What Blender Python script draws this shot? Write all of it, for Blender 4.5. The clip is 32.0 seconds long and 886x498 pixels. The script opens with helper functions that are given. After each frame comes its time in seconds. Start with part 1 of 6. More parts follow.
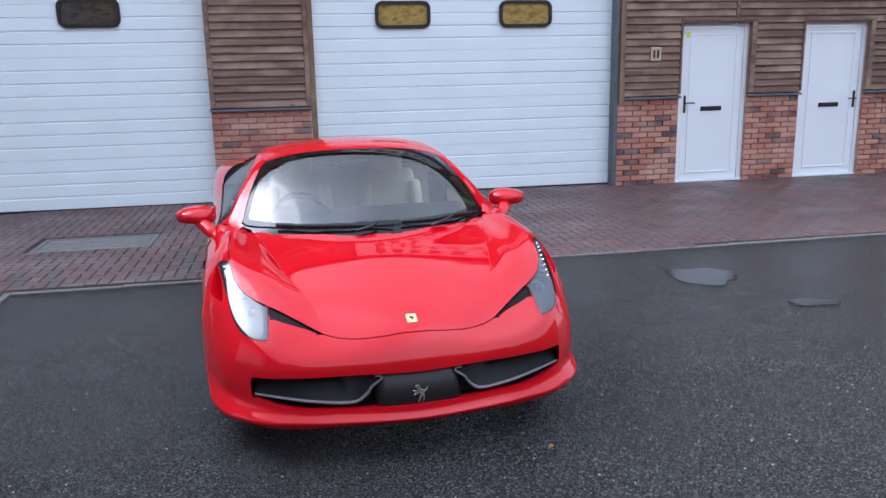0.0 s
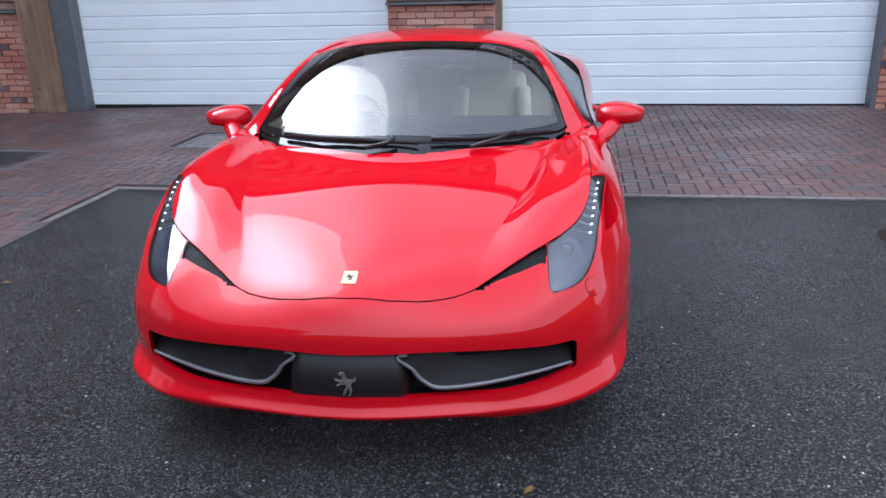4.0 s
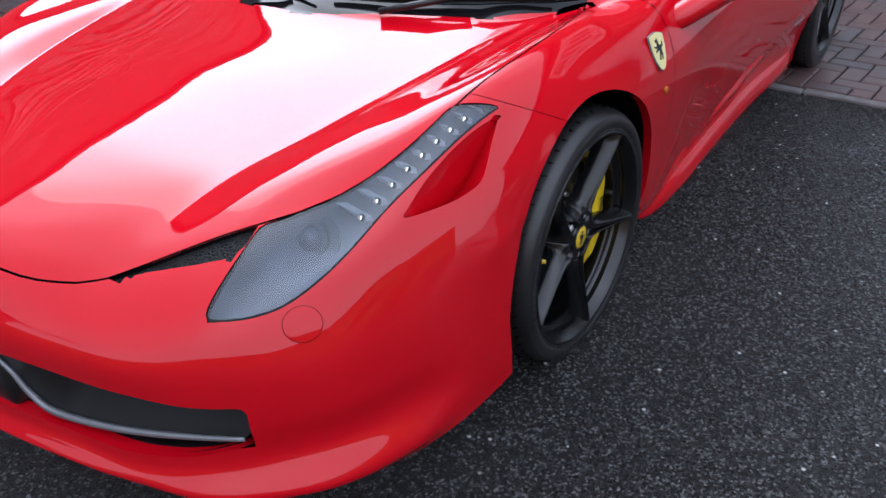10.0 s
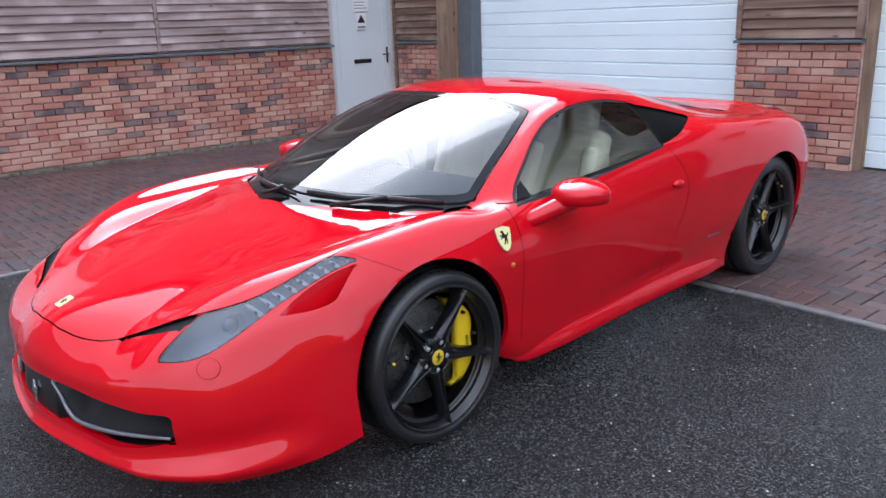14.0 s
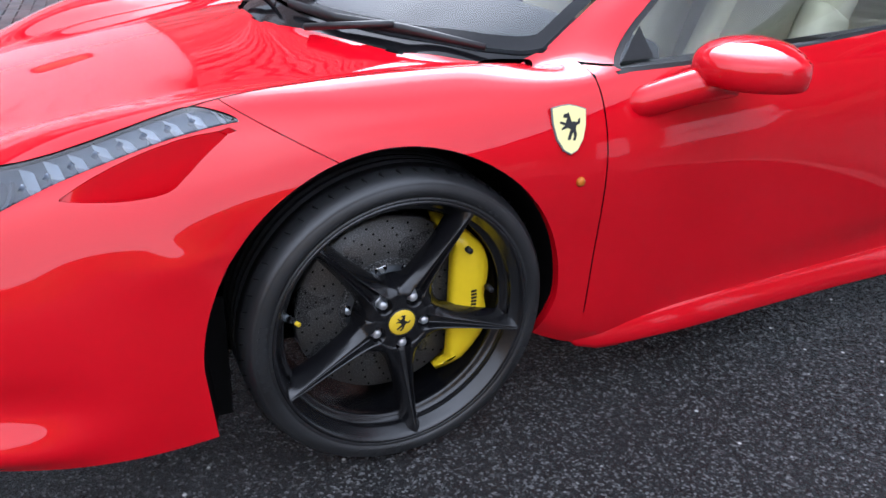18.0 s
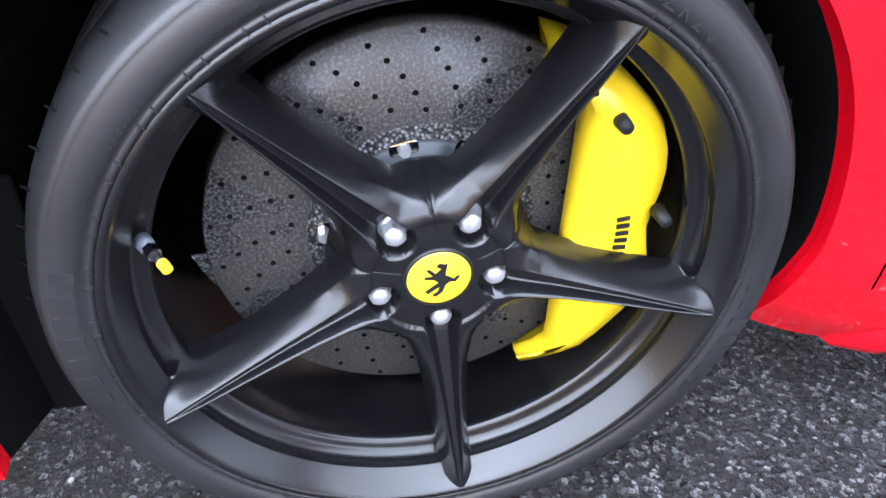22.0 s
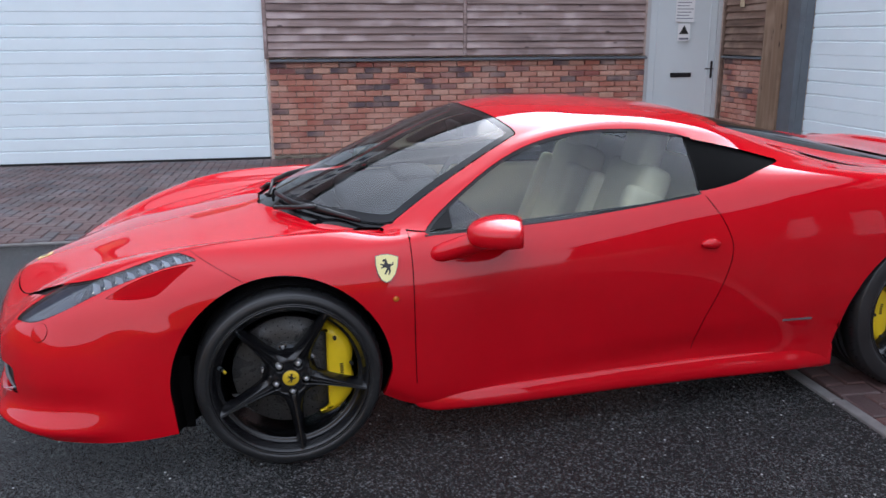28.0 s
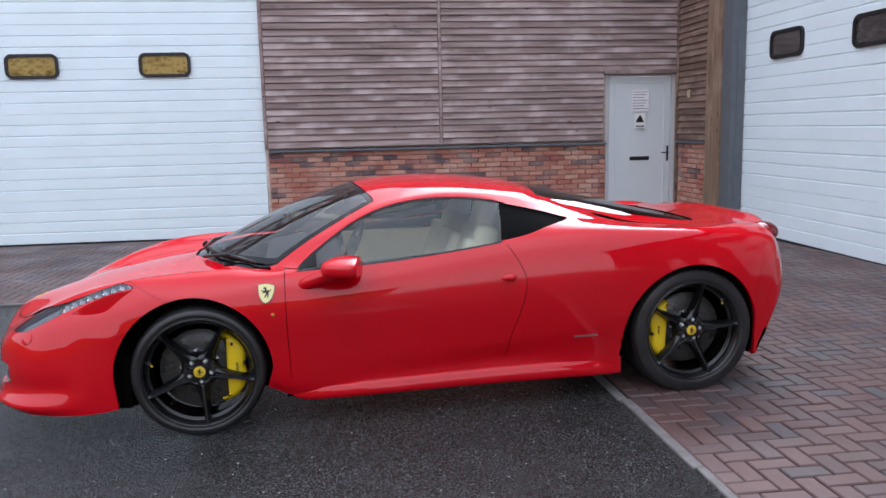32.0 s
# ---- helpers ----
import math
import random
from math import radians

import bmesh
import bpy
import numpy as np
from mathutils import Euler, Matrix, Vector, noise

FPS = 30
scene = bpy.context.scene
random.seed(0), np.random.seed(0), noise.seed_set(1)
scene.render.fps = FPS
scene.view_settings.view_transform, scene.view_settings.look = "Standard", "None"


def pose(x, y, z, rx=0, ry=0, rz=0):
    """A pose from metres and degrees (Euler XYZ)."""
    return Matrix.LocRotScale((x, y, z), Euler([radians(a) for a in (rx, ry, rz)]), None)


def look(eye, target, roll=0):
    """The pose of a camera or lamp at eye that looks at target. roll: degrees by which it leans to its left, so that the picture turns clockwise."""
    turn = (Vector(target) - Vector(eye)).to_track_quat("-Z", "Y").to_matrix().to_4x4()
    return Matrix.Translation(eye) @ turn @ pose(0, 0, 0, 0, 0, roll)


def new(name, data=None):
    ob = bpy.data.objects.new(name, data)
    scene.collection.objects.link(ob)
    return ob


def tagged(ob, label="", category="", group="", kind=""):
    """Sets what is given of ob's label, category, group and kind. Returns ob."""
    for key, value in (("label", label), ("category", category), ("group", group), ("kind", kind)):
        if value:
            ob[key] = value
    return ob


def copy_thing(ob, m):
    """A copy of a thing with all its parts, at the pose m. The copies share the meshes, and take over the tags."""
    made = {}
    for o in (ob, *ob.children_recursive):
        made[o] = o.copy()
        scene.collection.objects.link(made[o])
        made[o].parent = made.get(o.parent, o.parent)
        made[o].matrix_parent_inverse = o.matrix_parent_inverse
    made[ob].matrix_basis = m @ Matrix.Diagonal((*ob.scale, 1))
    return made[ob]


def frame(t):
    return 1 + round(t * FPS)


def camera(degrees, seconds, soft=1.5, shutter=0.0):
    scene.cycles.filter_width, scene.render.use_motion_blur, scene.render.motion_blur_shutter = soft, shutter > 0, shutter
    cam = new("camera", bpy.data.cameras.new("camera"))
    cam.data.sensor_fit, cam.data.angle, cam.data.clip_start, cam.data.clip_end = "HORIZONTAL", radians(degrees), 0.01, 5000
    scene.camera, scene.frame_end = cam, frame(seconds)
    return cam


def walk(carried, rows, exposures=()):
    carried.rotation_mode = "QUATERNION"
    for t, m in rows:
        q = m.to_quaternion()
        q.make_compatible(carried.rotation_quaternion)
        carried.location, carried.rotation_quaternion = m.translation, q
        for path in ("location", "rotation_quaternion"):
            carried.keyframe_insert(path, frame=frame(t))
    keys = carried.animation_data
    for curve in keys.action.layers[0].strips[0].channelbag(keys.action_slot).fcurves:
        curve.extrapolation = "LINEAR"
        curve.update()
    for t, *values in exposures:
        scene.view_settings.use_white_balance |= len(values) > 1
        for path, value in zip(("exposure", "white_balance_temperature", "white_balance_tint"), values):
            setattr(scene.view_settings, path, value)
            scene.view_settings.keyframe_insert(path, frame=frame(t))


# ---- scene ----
cam = camera(58.3, 32.0)
METRES, EYE, TILT, LEAN, TURN = 12.4, 1.70, -13.0, 0.65, -11.6
EXPOSURES = [(0, 0.25, 5850, 12), (5, 0.38, 5950, 12), (7, 0.32, 5950, 12), (9, 0.17, 6000, 12), (13, 0.40, 6000, 12), (16, 0.75, 6000, 12), (19, 1.15, 6000, 12), (20, 1.70, 6000, 12), (21, 2.30, 6000, 12), (22, 2.70, 6000, 12), (23, 2.55, 6000, 12), (24, 1.15, 6000, 12), (25, 0.62, 5950, 12), (28, 0.20, 6150, 12), (32, 0.30, 6250, 12)]
PATH = [
    (0, (0.086, -0.069, 1.707), (0.431, 1.849, 1.255), -1.2),
    (0.5, (0.168, 0.041, 1.67), (0.488, 1.955, 1.185), -1.1),
    (1, (0.287, 0.193, 1.639), (0.561, 2.104, 1.117), -0.7),
    (1.5, (0.443, 0.314, 1.607), (0.607, 2.227, 1.046), -0.0),
    (2, (0.644, 0.415, 1.591), (0.683, 2.325, 0.999), -0.1),
    (2.5, (0.795, 0.571, 1.565), (0.745, 2.477, 0.96), -0.6),
    (4.5, (1.370, 1.221, 1.471), (0.921, 3.040, 0.772), -1.7),
    (5, (1.481, 1.421, 1.427), (0.882, 3.168, 0.660), -2.0),
    (5.5, (1.583, 1.607, 1.382), (0.863, 3.266, 0.526), -2.2),
    (6, (1.573, 1.836, 1.313), (0.849, 3.424, 0.336), -2.7),
    (6.5, (1.561, 2.031, 1.270), (0.890, 3.602, 0.230), -2.4),
    (7, (1.618, 2.231, 1.259), (0.952, 3.786, 0.191), -0.9),
    (7.5, (1.645, 2.427, 1.239), (0.955, 3.953, 0.146), -0.6),
    (8, (1.666, 2.626, 1.231), (0.938, 4.115, 0.112), -0.3),
    (8.5, (1.750, 2.793, 1.226), (0.909, 4.208, 0.097), -1.8),
    (9, (1.885, 2.845, 1.248), (0.928, 4.2, 0.131), -3.3),
    (9.5, (2.037, 2.803, 1.3), (1.027, 4.139, 0.206), -2.7),
    (10, (2.223, 2.8, 1.357), (1.14, 4.118, 0.313), -2.2),
    (10.5, (2.426, 2.771, 1.418), (1.249, 4.081, 0.469), -2.4),
    (11, (2.616, 2.678, 1.469), (1.373, 3.997, 0.624), -3.1),
    (11.5, (2.813, 2.621, 1.506), (1.522, 3.946, 0.746), -3.5),
    (12, (3.025, 2.609, 1.517), (1.682, 3.925, 0.835), -2.8),
    (12.5, (3.204, 2.542, 1.536), (1.813, 3.836, 0.913), -2.5),
    (13, (3.375, 2.48, 1.536), (1.945, 3.752, 0.956), -2.6),
    (13.5, (3.51, 2.534, 1.541), (2.043, 3.778, 0.993), -2.6),
    (15.5, (3.37, 3.128, 1.376), (1.854, 4.244, 0.7), 0.7),
    (16, (3.323, 3.335, 1.334), (1.759, 4.348, 0.608), 1.5),
    (16.5, (3.172, 3.493, 1.27), (1.569, 4.432, 0.528), 1.7),
    (17, (3.037, 3.639, 1.253), (1.382, 4.457, 0.482), 1.9),
    (17.5, (2.899, 3.798, 1.215), (1.212, 4.522, 0.42), 2.3),
    (18, (2.726, 3.851, 1.161), (1.065, 4.571, 0.31), 2.7),
    (18.5, (2.561, 3.914, 1.11), (0.927, 4.623, 0.2), 2.0),
    (19, (2.437, 4.006, 1.074), (0.824, 4.677, 0.1), 1.7),
    (19.5, (2.372, 4.072, 1.026), (0.766, 4.698, 0.012), 1.5),
    (20, (2.301, 4.097, 0.987), (0.697, 4.682, -0.054), 2.2),
    (20.5, (2.146, 4.119, 0.923), (0.536, 4.59, -0.167), 2.2),
    (21, (2.033, 4.175, 0.841), (0.429, 4.528, -0.301), 1.8),
    (21.5, (1.954, 4.225, 0.777), (0.366, 4.536, -0.398), 2.1),
    (22, (1.937, 4.247, 0.77), (0.367, 4.527, -0.437), 2.7),
    (22.5, (1.997, 4.25, 0.84), (0.431, 4.474, -0.384), 2.6),
    (23, (2.11, 4.218, 0.946), (0.53, 4.461, -0.257), 1.9),
    (23.5, (2.244, 4.221, 1.094), (0.634, 4.499, -0.061), 0.7),
    (24, (2.391, 4.265, 1.219), (0.734, 4.549, 0.136), -0.3),
    (24.5, (2.561, 4.262, 1.314), (0.856, 4.564, 0.314), -0.3),
    (25, (2.733, 4.203, 1.356), (0.993, 4.569, 0.438), 0.3),
    (25.5, (2.958, 4.182, 1.356), (1.166, 4.569, 0.556), -0.7),
    (27.5, (3.823, 4.35, 1.484), (1.93, 4.681, 0.93), -0.7),
    (28, (4.038, 4.423, 1.482), (2.134, 4.756, 0.968), -0.3),
    (28.5, (4.267, 4.46, 1.478), (2.356, 4.803, 0.996), -0.4),
    (29, (4.489, 4.542, 1.482), (2.569, 4.879, 1.039), -0.5),
    (29.5, (4.709, 4.643, 1.486), (2.776, 4.961, 1.084), -0.2),
    (30, (4.931, 4.67, 1.486), (2.992, 4.994, 1.119), -0.6),
    (30.5, (5.139, 4.703, 1.498), (3.198, 5.037, 1.153), -0.8),
    (31, (5.308, 4.811, 1.512), (3.359, 5.127, 1.19), -0.9),
    (31.5, (5.384, 4.92, 1.519), (3.431, 5.209, 1.204), -1.3),
    (32, (5.345, 5.075, 1.507), (3.384, 5.323, 1.204), -1.3),
]
walk(cam, [(t, look(eye, target, roll)) for t, eye, target, roll in PATH], EXPOSURES)

# ---- world, sun and exposure ----
world = bpy.data.worlds.new("world")
scene.world = world
world.use_nodes = True
wt = world.node_tree
wt.nodes.clear()
sky = wt.nodes.new("ShaderNodeTexSky")
sky.sky_type, sky.sun_disc = "NISHITA", False
sky.sun_elevation, sky.sun_rotation = radians(45), radians(-60)
sky.air_density, sky.dust_density = 1.0, 3.0
veil = wt.nodes.new("ShaderNodeHueSaturation")
veil.inputs["Saturation"].default_value = 0.62
bg = wt.nodes.new("ShaderNodeBackground")
bg.inputs["Strength"].default_value = 0.15
wout = wt.nodes.new("ShaderNodeOutputWorld")
# a bright overcast over the clear sky, a little uneven
cloud = wt.nodes.new("ShaderNodeTexNoise")
cloud.inputs["Scale"].default_value, cloud.inputs["Detail"].default_value = 1.6, 4.0
wco = wt.nodes.new("ShaderNodeTexCoord")
tone = wt.nodes.new("ShaderNodeValToRGB")
tone.color_ramp.elements[0].position, tone.color_ramp.elements[0].color = 0.34, (0.68, 0.75, 0.88, 1)
tone.color_ramp.elements[1].position, tone.color_ramp.elements[1].color = 0.66, (0.97, 1.01, 1.12, 1)
lift = wt.nodes.new("ShaderNodeVectorMath")
lift.operation = "SCALE"
lift.inputs["Scale"].default_value = 58.0
cover_ = wt.nodes.new("ShaderNodeMix")
cover_.data_type = "RGBA"
cover_.inputs["Factor"].default_value = 0.8
# the cloud is brightest round the hidden sun
SUN_TO = Vector((-0.70, 0.42, 0.577))
near_sun = wt.nodes.new("ShaderNodeVectorMath")
near_sun.operation = "DOT_PRODUCT"
near_sun.inputs[1].default_value = SUN_TO
glow = wt.nodes.new("ShaderNodeValToRGB")
glow.color_ramp.interpolation = "EASE"
for stop, level in ((0.0, 0.30), (0.30, 0.20), (0.58, 0.14), (0.80, 0.19), (0.91, 0.40), (0.975, 1.40)):
    e = glow.color_ramp.elements.new(stop)
    e.color = (level, level, level, 1)
glow.color_ramp.elements.remove(glow.color_ramp.elements[0])
glow.color_ramp.elements.remove(glow.color_ramp.elements[-1])
bright = wt.nodes.new("ShaderNodeMix")
bright.data_type, bright.blend_type = "RGBA", "MULTIPLY"
bright.inputs["Factor"].default_value = 1.0
wt.links.new(wco.outputs["Generated"], near_sun.inputs[0])
wt.links.new(near_sun.outputs["Value"], glow.inputs["Fac"])
wt.links.new(glow.outputs[0], bright.inputs[6])
wt.links.new(tone.outputs[0], bright.inputs[7])
wt.links.new(wco.outputs["Generated"], cloud.inputs["Vector"])
wt.links.new(cloud.outputs["Fac"], tone.inputs["Fac"])
# an overcast sky is brightest overhead
height = wt.nodes.new("ShaderNodeSeparateXYZ")
wt.links.new(wco.outputs["Generated"], height.inputs[0])
dome = wt.nodes.new("ShaderNodeValToRGB")
dome.color_ramp.interpolation = "EASE"
for stop, level in ((0.30, 0.62), (0.58, 0.70), (0.78, 0.95), (0.90, 1.45)):
    e = dome.color_ramp.elements.new(stop)
    e.color = (level, level, level, 1)
dome.color_ramp.elements.remove(dome.color_ramp.elements[0])
dome.color_ramp.elements.remove(dome.color_ramp.elements[-1])
wt.links.new(height.outputs["Z"], dome.inputs["Fac"])
vault = wt.nodes.new("ShaderNodeMix")
vault.data_type, vault.blend_type = "RGBA", "MULTIPLY"
vault.inputs["Factor"].default_value = 1.0
wt.links.new(bright.outputs[2], vault.inputs[6])
wt.links.new(dome.outputs[0], vault.inputs[7])
wt.links.new(vault.outputs[2], lift.inputs[0])
wt.links.new(sky.outputs[0], veil.inputs["Color"])
wt.links.new(veil.outputs[0], cover_.inputs[6])
wt.links.new(lift.outputs[0], cover_.inputs[7])
wt.links.new(cover_.outputs[2], bg.inputs["Color"])
wt.links.new(bg.outputs[0], wout.inputs["Surface"])

sun_data = bpy.data.lights.new("sun", "SUN")
sun_data.energy, sun_data.angle, sun_data.color = 0.75, radians(45), (1.0, 0.95, 0.88)
sun = new("sun", sun_data)
sun.matrix_world = look((-12.2, 7.3, 14.0), (0, 0, 0))


# ---- materials ----
class Shade:
    """A small node-graph writer for one procedural material."""

    def __init__(self, name, rough=0.5, metal=0.0, spec=0.5, coat=0.0):
        self.m = bpy.data.materials.new(name)
        self.m.use_nodes = True
        self.t = self.m.node_tree
        self.b = self.t.nodes["Principled BSDF"]
        self.put(self.b, "Roughness", rough)
        self.put(self.b, "Metallic", metal)
        self.put(self.b, "Specular IOR Level", spec)
        self.put(self.b, "Coat Weight", coat)
        self.co = self.t.nodes.new("ShaderNodeTexCoord").outputs["Object"]

    def put(self, node, key, value):
        if hasattr(value, "is_output"):
            self.t.links.new(value, node.inputs[key])
        else:
            node.inputs[key].default_value = value

    def world_place(self):
        return self.t.nodes.new("ShaderNodeNewGeometry").outputs["Position"]

    def random(self):
        return self.t.nodes.new("ShaderNodeObjectInfo").outputs["Random"]

    def island(self):
        return self.t.nodes.new("ShaderNodeNewGeometry").outputs["Random Per Island"]

    def stretch(self, co, sx, sy, sz):
        n = self.t.nodes.new("ShaderNodeMapping")
        self.t.links.new(co, n.inputs["Vector"])
        n.inputs["Scale"].default_value = (sx, sy, sz)
        return n.outputs[0]

    def shift(self, co, by):
        n = self.t.nodes.new("ShaderNodeVectorMath")
        n.operation = "ADD"
        self.t.links.new(co, n.inputs[0])
        m = self.t.nodes.new("ShaderNodeMath")
        m.operation = "MULTIPLY"
        self.t.links.new(by, m.inputs[0])
        m.inputs[1].default_value = 37.0
        self.t.links.new(m.outputs[0], n.inputs[1])
        return n.outputs[0]

    def noise(self, scale, detail=3.0, co=None, rough=0.55):
        n = self.t.nodes.new("ShaderNodeTexNoise")
        self.t.links.new(self.co if co is None else co, n.inputs["Vector"])
        self.put(n, "Scale", scale), self.put(n, "Detail", detail), self.put(n, "Roughness", rough)
        return n.outputs["Fac"]

    def cells(self, scale, co=None, out="Color", feature="F1"):
        n = self.t.nodes.new("ShaderNodeTexVoronoi")
        n.feature = feature
        self.t.links.new(self.co if co is None else co, n.inputs["Vector"])
        self.put(n, "Scale", scale)
        return n.outputs[out]

    def ramp(self, fac, *stops, mode="LINEAR"):
        n = self.t.nodes.new("ShaderNodeValToRGB")
        n.color_ramp.interpolation = mode
        el = n.color_ramp.elements
        while len(el) < len(stops):
            el.new(0.5)
        for e, (at, col) in zip(el, stops):
            e.position = at
            e.color = (*col, 1) if isinstance(col, tuple) else (col, col, col, 1)
        self.t.links.new(fac, n.inputs["Fac"])
        return n.outputs["Color"]

    def mix(self, fac, a, b, how="MIX"):
        n = self.t.nodes.new("ShaderNodeMix")
        n.data_type, n.blend_type = "RGBA", how
        self.put(n, "Factor", fac)
        for key, v in ((6, a), (7, b)):
            if hasattr(v, "is_output"):
                self.t.links.new(v, n.inputs[key])
            else:
                n.inputs[key].default_value = (*v, 1) if isinstance(v, tuple) else (v, v, v, 1)
        return n.outputs[2]

    def math(self, how, a, b):
        n = self.t.nodes.new("ShaderNodeMath")
        n.operation = how
        self.put(n, 0, a), self.put(n, 1, b)
        return n.outputs[0]

    def colour(self, value):
        self.put(self.b, "Base Color", (*value, 1) if isinstance(value, tuple) else value)
        return self

    def rough(self, value):
        self.put(self.b, "Roughness", value)
        return self

    def bump(self, height, strength=0.3, distance=0.002):
        n = self.t.nodes.new("ShaderNodeBump")
        self.put(n, "Strength", strength), self.put(n, "Distance", distance)
        self.t.links.new(height, n.inputs["Height"])
        self.t.links.new(n.outputs[0], self.b.inputs["Normal"])
        return self


def paint_like(name, col, rough, metal=0.0, spec=0.5, coat=0.0, vary=0.06, scale=3.0, grain=0.0):
    s = Shade(name, rough, metal, spec, coat)
    n = s.noise(scale, 4)
    lo, hi = tuple(c * (1 - vary) for c in col), tuple(min(1, c * (1 + vary)) for c in col)
    s.colour(s.ramp(n, (0.3, lo), (0.7, hi)))
    if grain:
        s.bump(s.noise(grain, 2), 0.25, 0.0006)
    return s.m


def make_tarmac():
    s = Shade("tarmac", spec=0.25)
    p = s.world_place()
    # flat chips of several stones bedded in bitumen, each tilted its own way
    tone = s.cells(165, p)
    base = s.ramp(tone, (0.24, 0.006), (0.46, 0.013), (0.60, 0.026), (0.72, 0.066), (0.86, 0.20))
    base = s.mix(s.ramp(s.noise(0.7, 4, p), (0.45, 0.0), (0.7, 0.5)), base, s.mix(0.35, base, (0.055, 0.053, 0.054)))
    base = s.mix(s.ramp(s.noise(300, 2, p), (0.38, 0.85), (0.55, 0.0)), base, (0.005, 0.005, 0.006))
    fleck = s.cells(19, p, "Distance")
    pick = s.ramp(s.noise(13, 1, p), (0.50, 0.0), (0.54, 1.0))
    s.colour(s.mix(s.math("MULTIPLY", s.ramp(fleck, (0.07, 1.0), (0.11, 0.0)), pick), base, (0.55, 0.55, 0.53)))
    wet = s.ramp(s.noise(0.55, 3, p), (0.46, 1.0), (0.60, 0.0))
    s.rough(s.mix(wet, s.ramp(s.noise(90, 2, p), (0.3, 0.18), (0.7, 0.36)), s.ramp(s.noise(90, 2, p), (0.3, 0.12), (0.7, 0.26))))
    s.bump(s.math("ADD", s.cells(165, p, "Distance"), s.noise(420, 2, p)), 0.7, 0.009)
    facet = s.t.nodes.new("ShaderNodeVectorMath")
    facet.operation = "MULTIPLY_ADD"
    s.t.links.new(s.cells(165, p), facet.inputs[0])
    facet.inputs[1].default_value, facet.inputs[2].default_value = (0.70, 0.70, 0.0), (-0.35, -0.35, 0.0)
    lean = s.t.nodes.new("ShaderNodeVectorMath")
    s.t.links.new(s.b.inputs["Normal"].links[0].from_socket, lean.inputs[0])
    s.t.links.new(facet.outputs[0], lean.inputs[1])
    unit = s.t.nodes.new("ShaderNodeVectorMath")
    unit.operation = "NORMALIZE"
    s.t.links.new(lean.outputs[0], unit.inputs[0])
    s.t.links.new(unit.outputs[0], s.b.inputs["Normal"])
    return s.m


def make_paver(per_island=False):
    s = Shade("paving_block_joined" if per_island else "paving_block", spec=0.45)
    p = s.world_place()
    rnd = s.island() if per_island else s.random()
    tone = s.ramp(rnd, (0.0, (0.078, 0.049, 0.047)), (0.30, (0.115, 0.060, 0.055)), (0.55, (0.130, 0.071, 0.064)), (0.75, (0.088, 0.059, 0.059)), (0.9, (0.070, 0.065, 0.072)), (1.0, (0.150, 0.090, 0.080)))
    grit = s.noise(160, 3, p)
    tone = s.mix(s.ramp(grit, (0.35, 0.0), (0.7, 0.45)), tone, s.mix(0.6, tone, (0.04, 0.032, 0.03)))
    damp = s.ramp(s.noise(0.8, 4, p), (0.42, 0.0), (0.62, 0.75))
    s.colour(s.mix(damp, tone, s.mix(0.18, tone, (0.20, 0.14, 0.13))))
    s.rough(s.ramp(s.noise(1.1, 3, p), (0.35, 0.34), (0.65, 0.66)))
    s.bump(s.noise(240, 3, p), 0.35, 0.002)
    return s.m


def make_brick(per_island=False):
    s = Shade("brick_joined" if per_island else "brick", 0.85, spec=0.25)
    p = s.world_place()
    rnd = s.island() if per_island else s.random()
    tone = s.ramp(rnd, (0.0, (0.40, 0.135, 0.098)), (0.22, (0.53, 0.25, 0.18)), (0.45, (0.42, 0.15, 0.11)), (0.62, (0.60, 0.34, 0.25)), (0.80, (0.35, 0.115, 0.09)), (0.90, (0.135, 0.088, 0.095)), (1.0, (0.10, 0.082, 0.092)))
    tone = s.mix(s.ramp(s.noise(38, 4, p), (0.38, 0.0), (0.75, 0.6)), tone, s.mix(0.55, tone, (0.16, 0.075, 0.065)))
    bloom = s.ramp(s.noise(2.4, 5, p), (0.42, 0.0), (0.66, 0.8))
    s.colour(s.mix(bloom, tone, s.mix(0.6, tone, (0.66, 0.44, 0.36))))
    s.bump(s.noise(130, 4, p), 0.6, 0.004)
    return s.m


def make_timber(name, dark, mid, grey, along):
    s = Shade(name, 0.72, spec=0.3)
    p = s.shift(s.world_place(), s.random())
    k = [14.0, 14.0, 14.0]
    k["xyz".index(along)] = 0.9
    fine = [90.0, 90.0, 90.0]
    fine["xyz".index(along)] = 3.0
    g1, g2 = s.noise(1.0, 4, s.stretch(p, *k)), s.noise(1.0, 5, s.stretch(p, *fine))
    tone = s.ramp(g1, (0.28, dark), (0.52, mid), (0.74, grey))
    tone = s.mix(s.ramp(g2, (0.35, 0.55), (0.65, 0.0)), tone, s.mix(0.6, tone, dark))
    tone = s.mix(s.ramp(s.random(), (0.0, 0.0), (0.35, 0.15), (0.6, 0.75), (1.0, 0.1)), tone, s.mix(0.55, tone, dark))
    pale = tuple(min(1.0, c * 1.25) for c in grey)
    tone = s.mix(s.ramp(s.noise(1.7, 3, p), (0.50, 0.0), (0.68, 0.55)), tone, pale)
    knot = s.cells(1.0, s.stretch(p, *(2.2 if a == along else 5.0 for a in "xyz")), "Distance")
    s.colour(s.mix(s.ramp(knot, (0.05, 0.75), (0.10, 0.0)), tone, (0.028, 0.016, 0.012)))
    s.bump(g2, 0.4, 0.003)
    return s.m


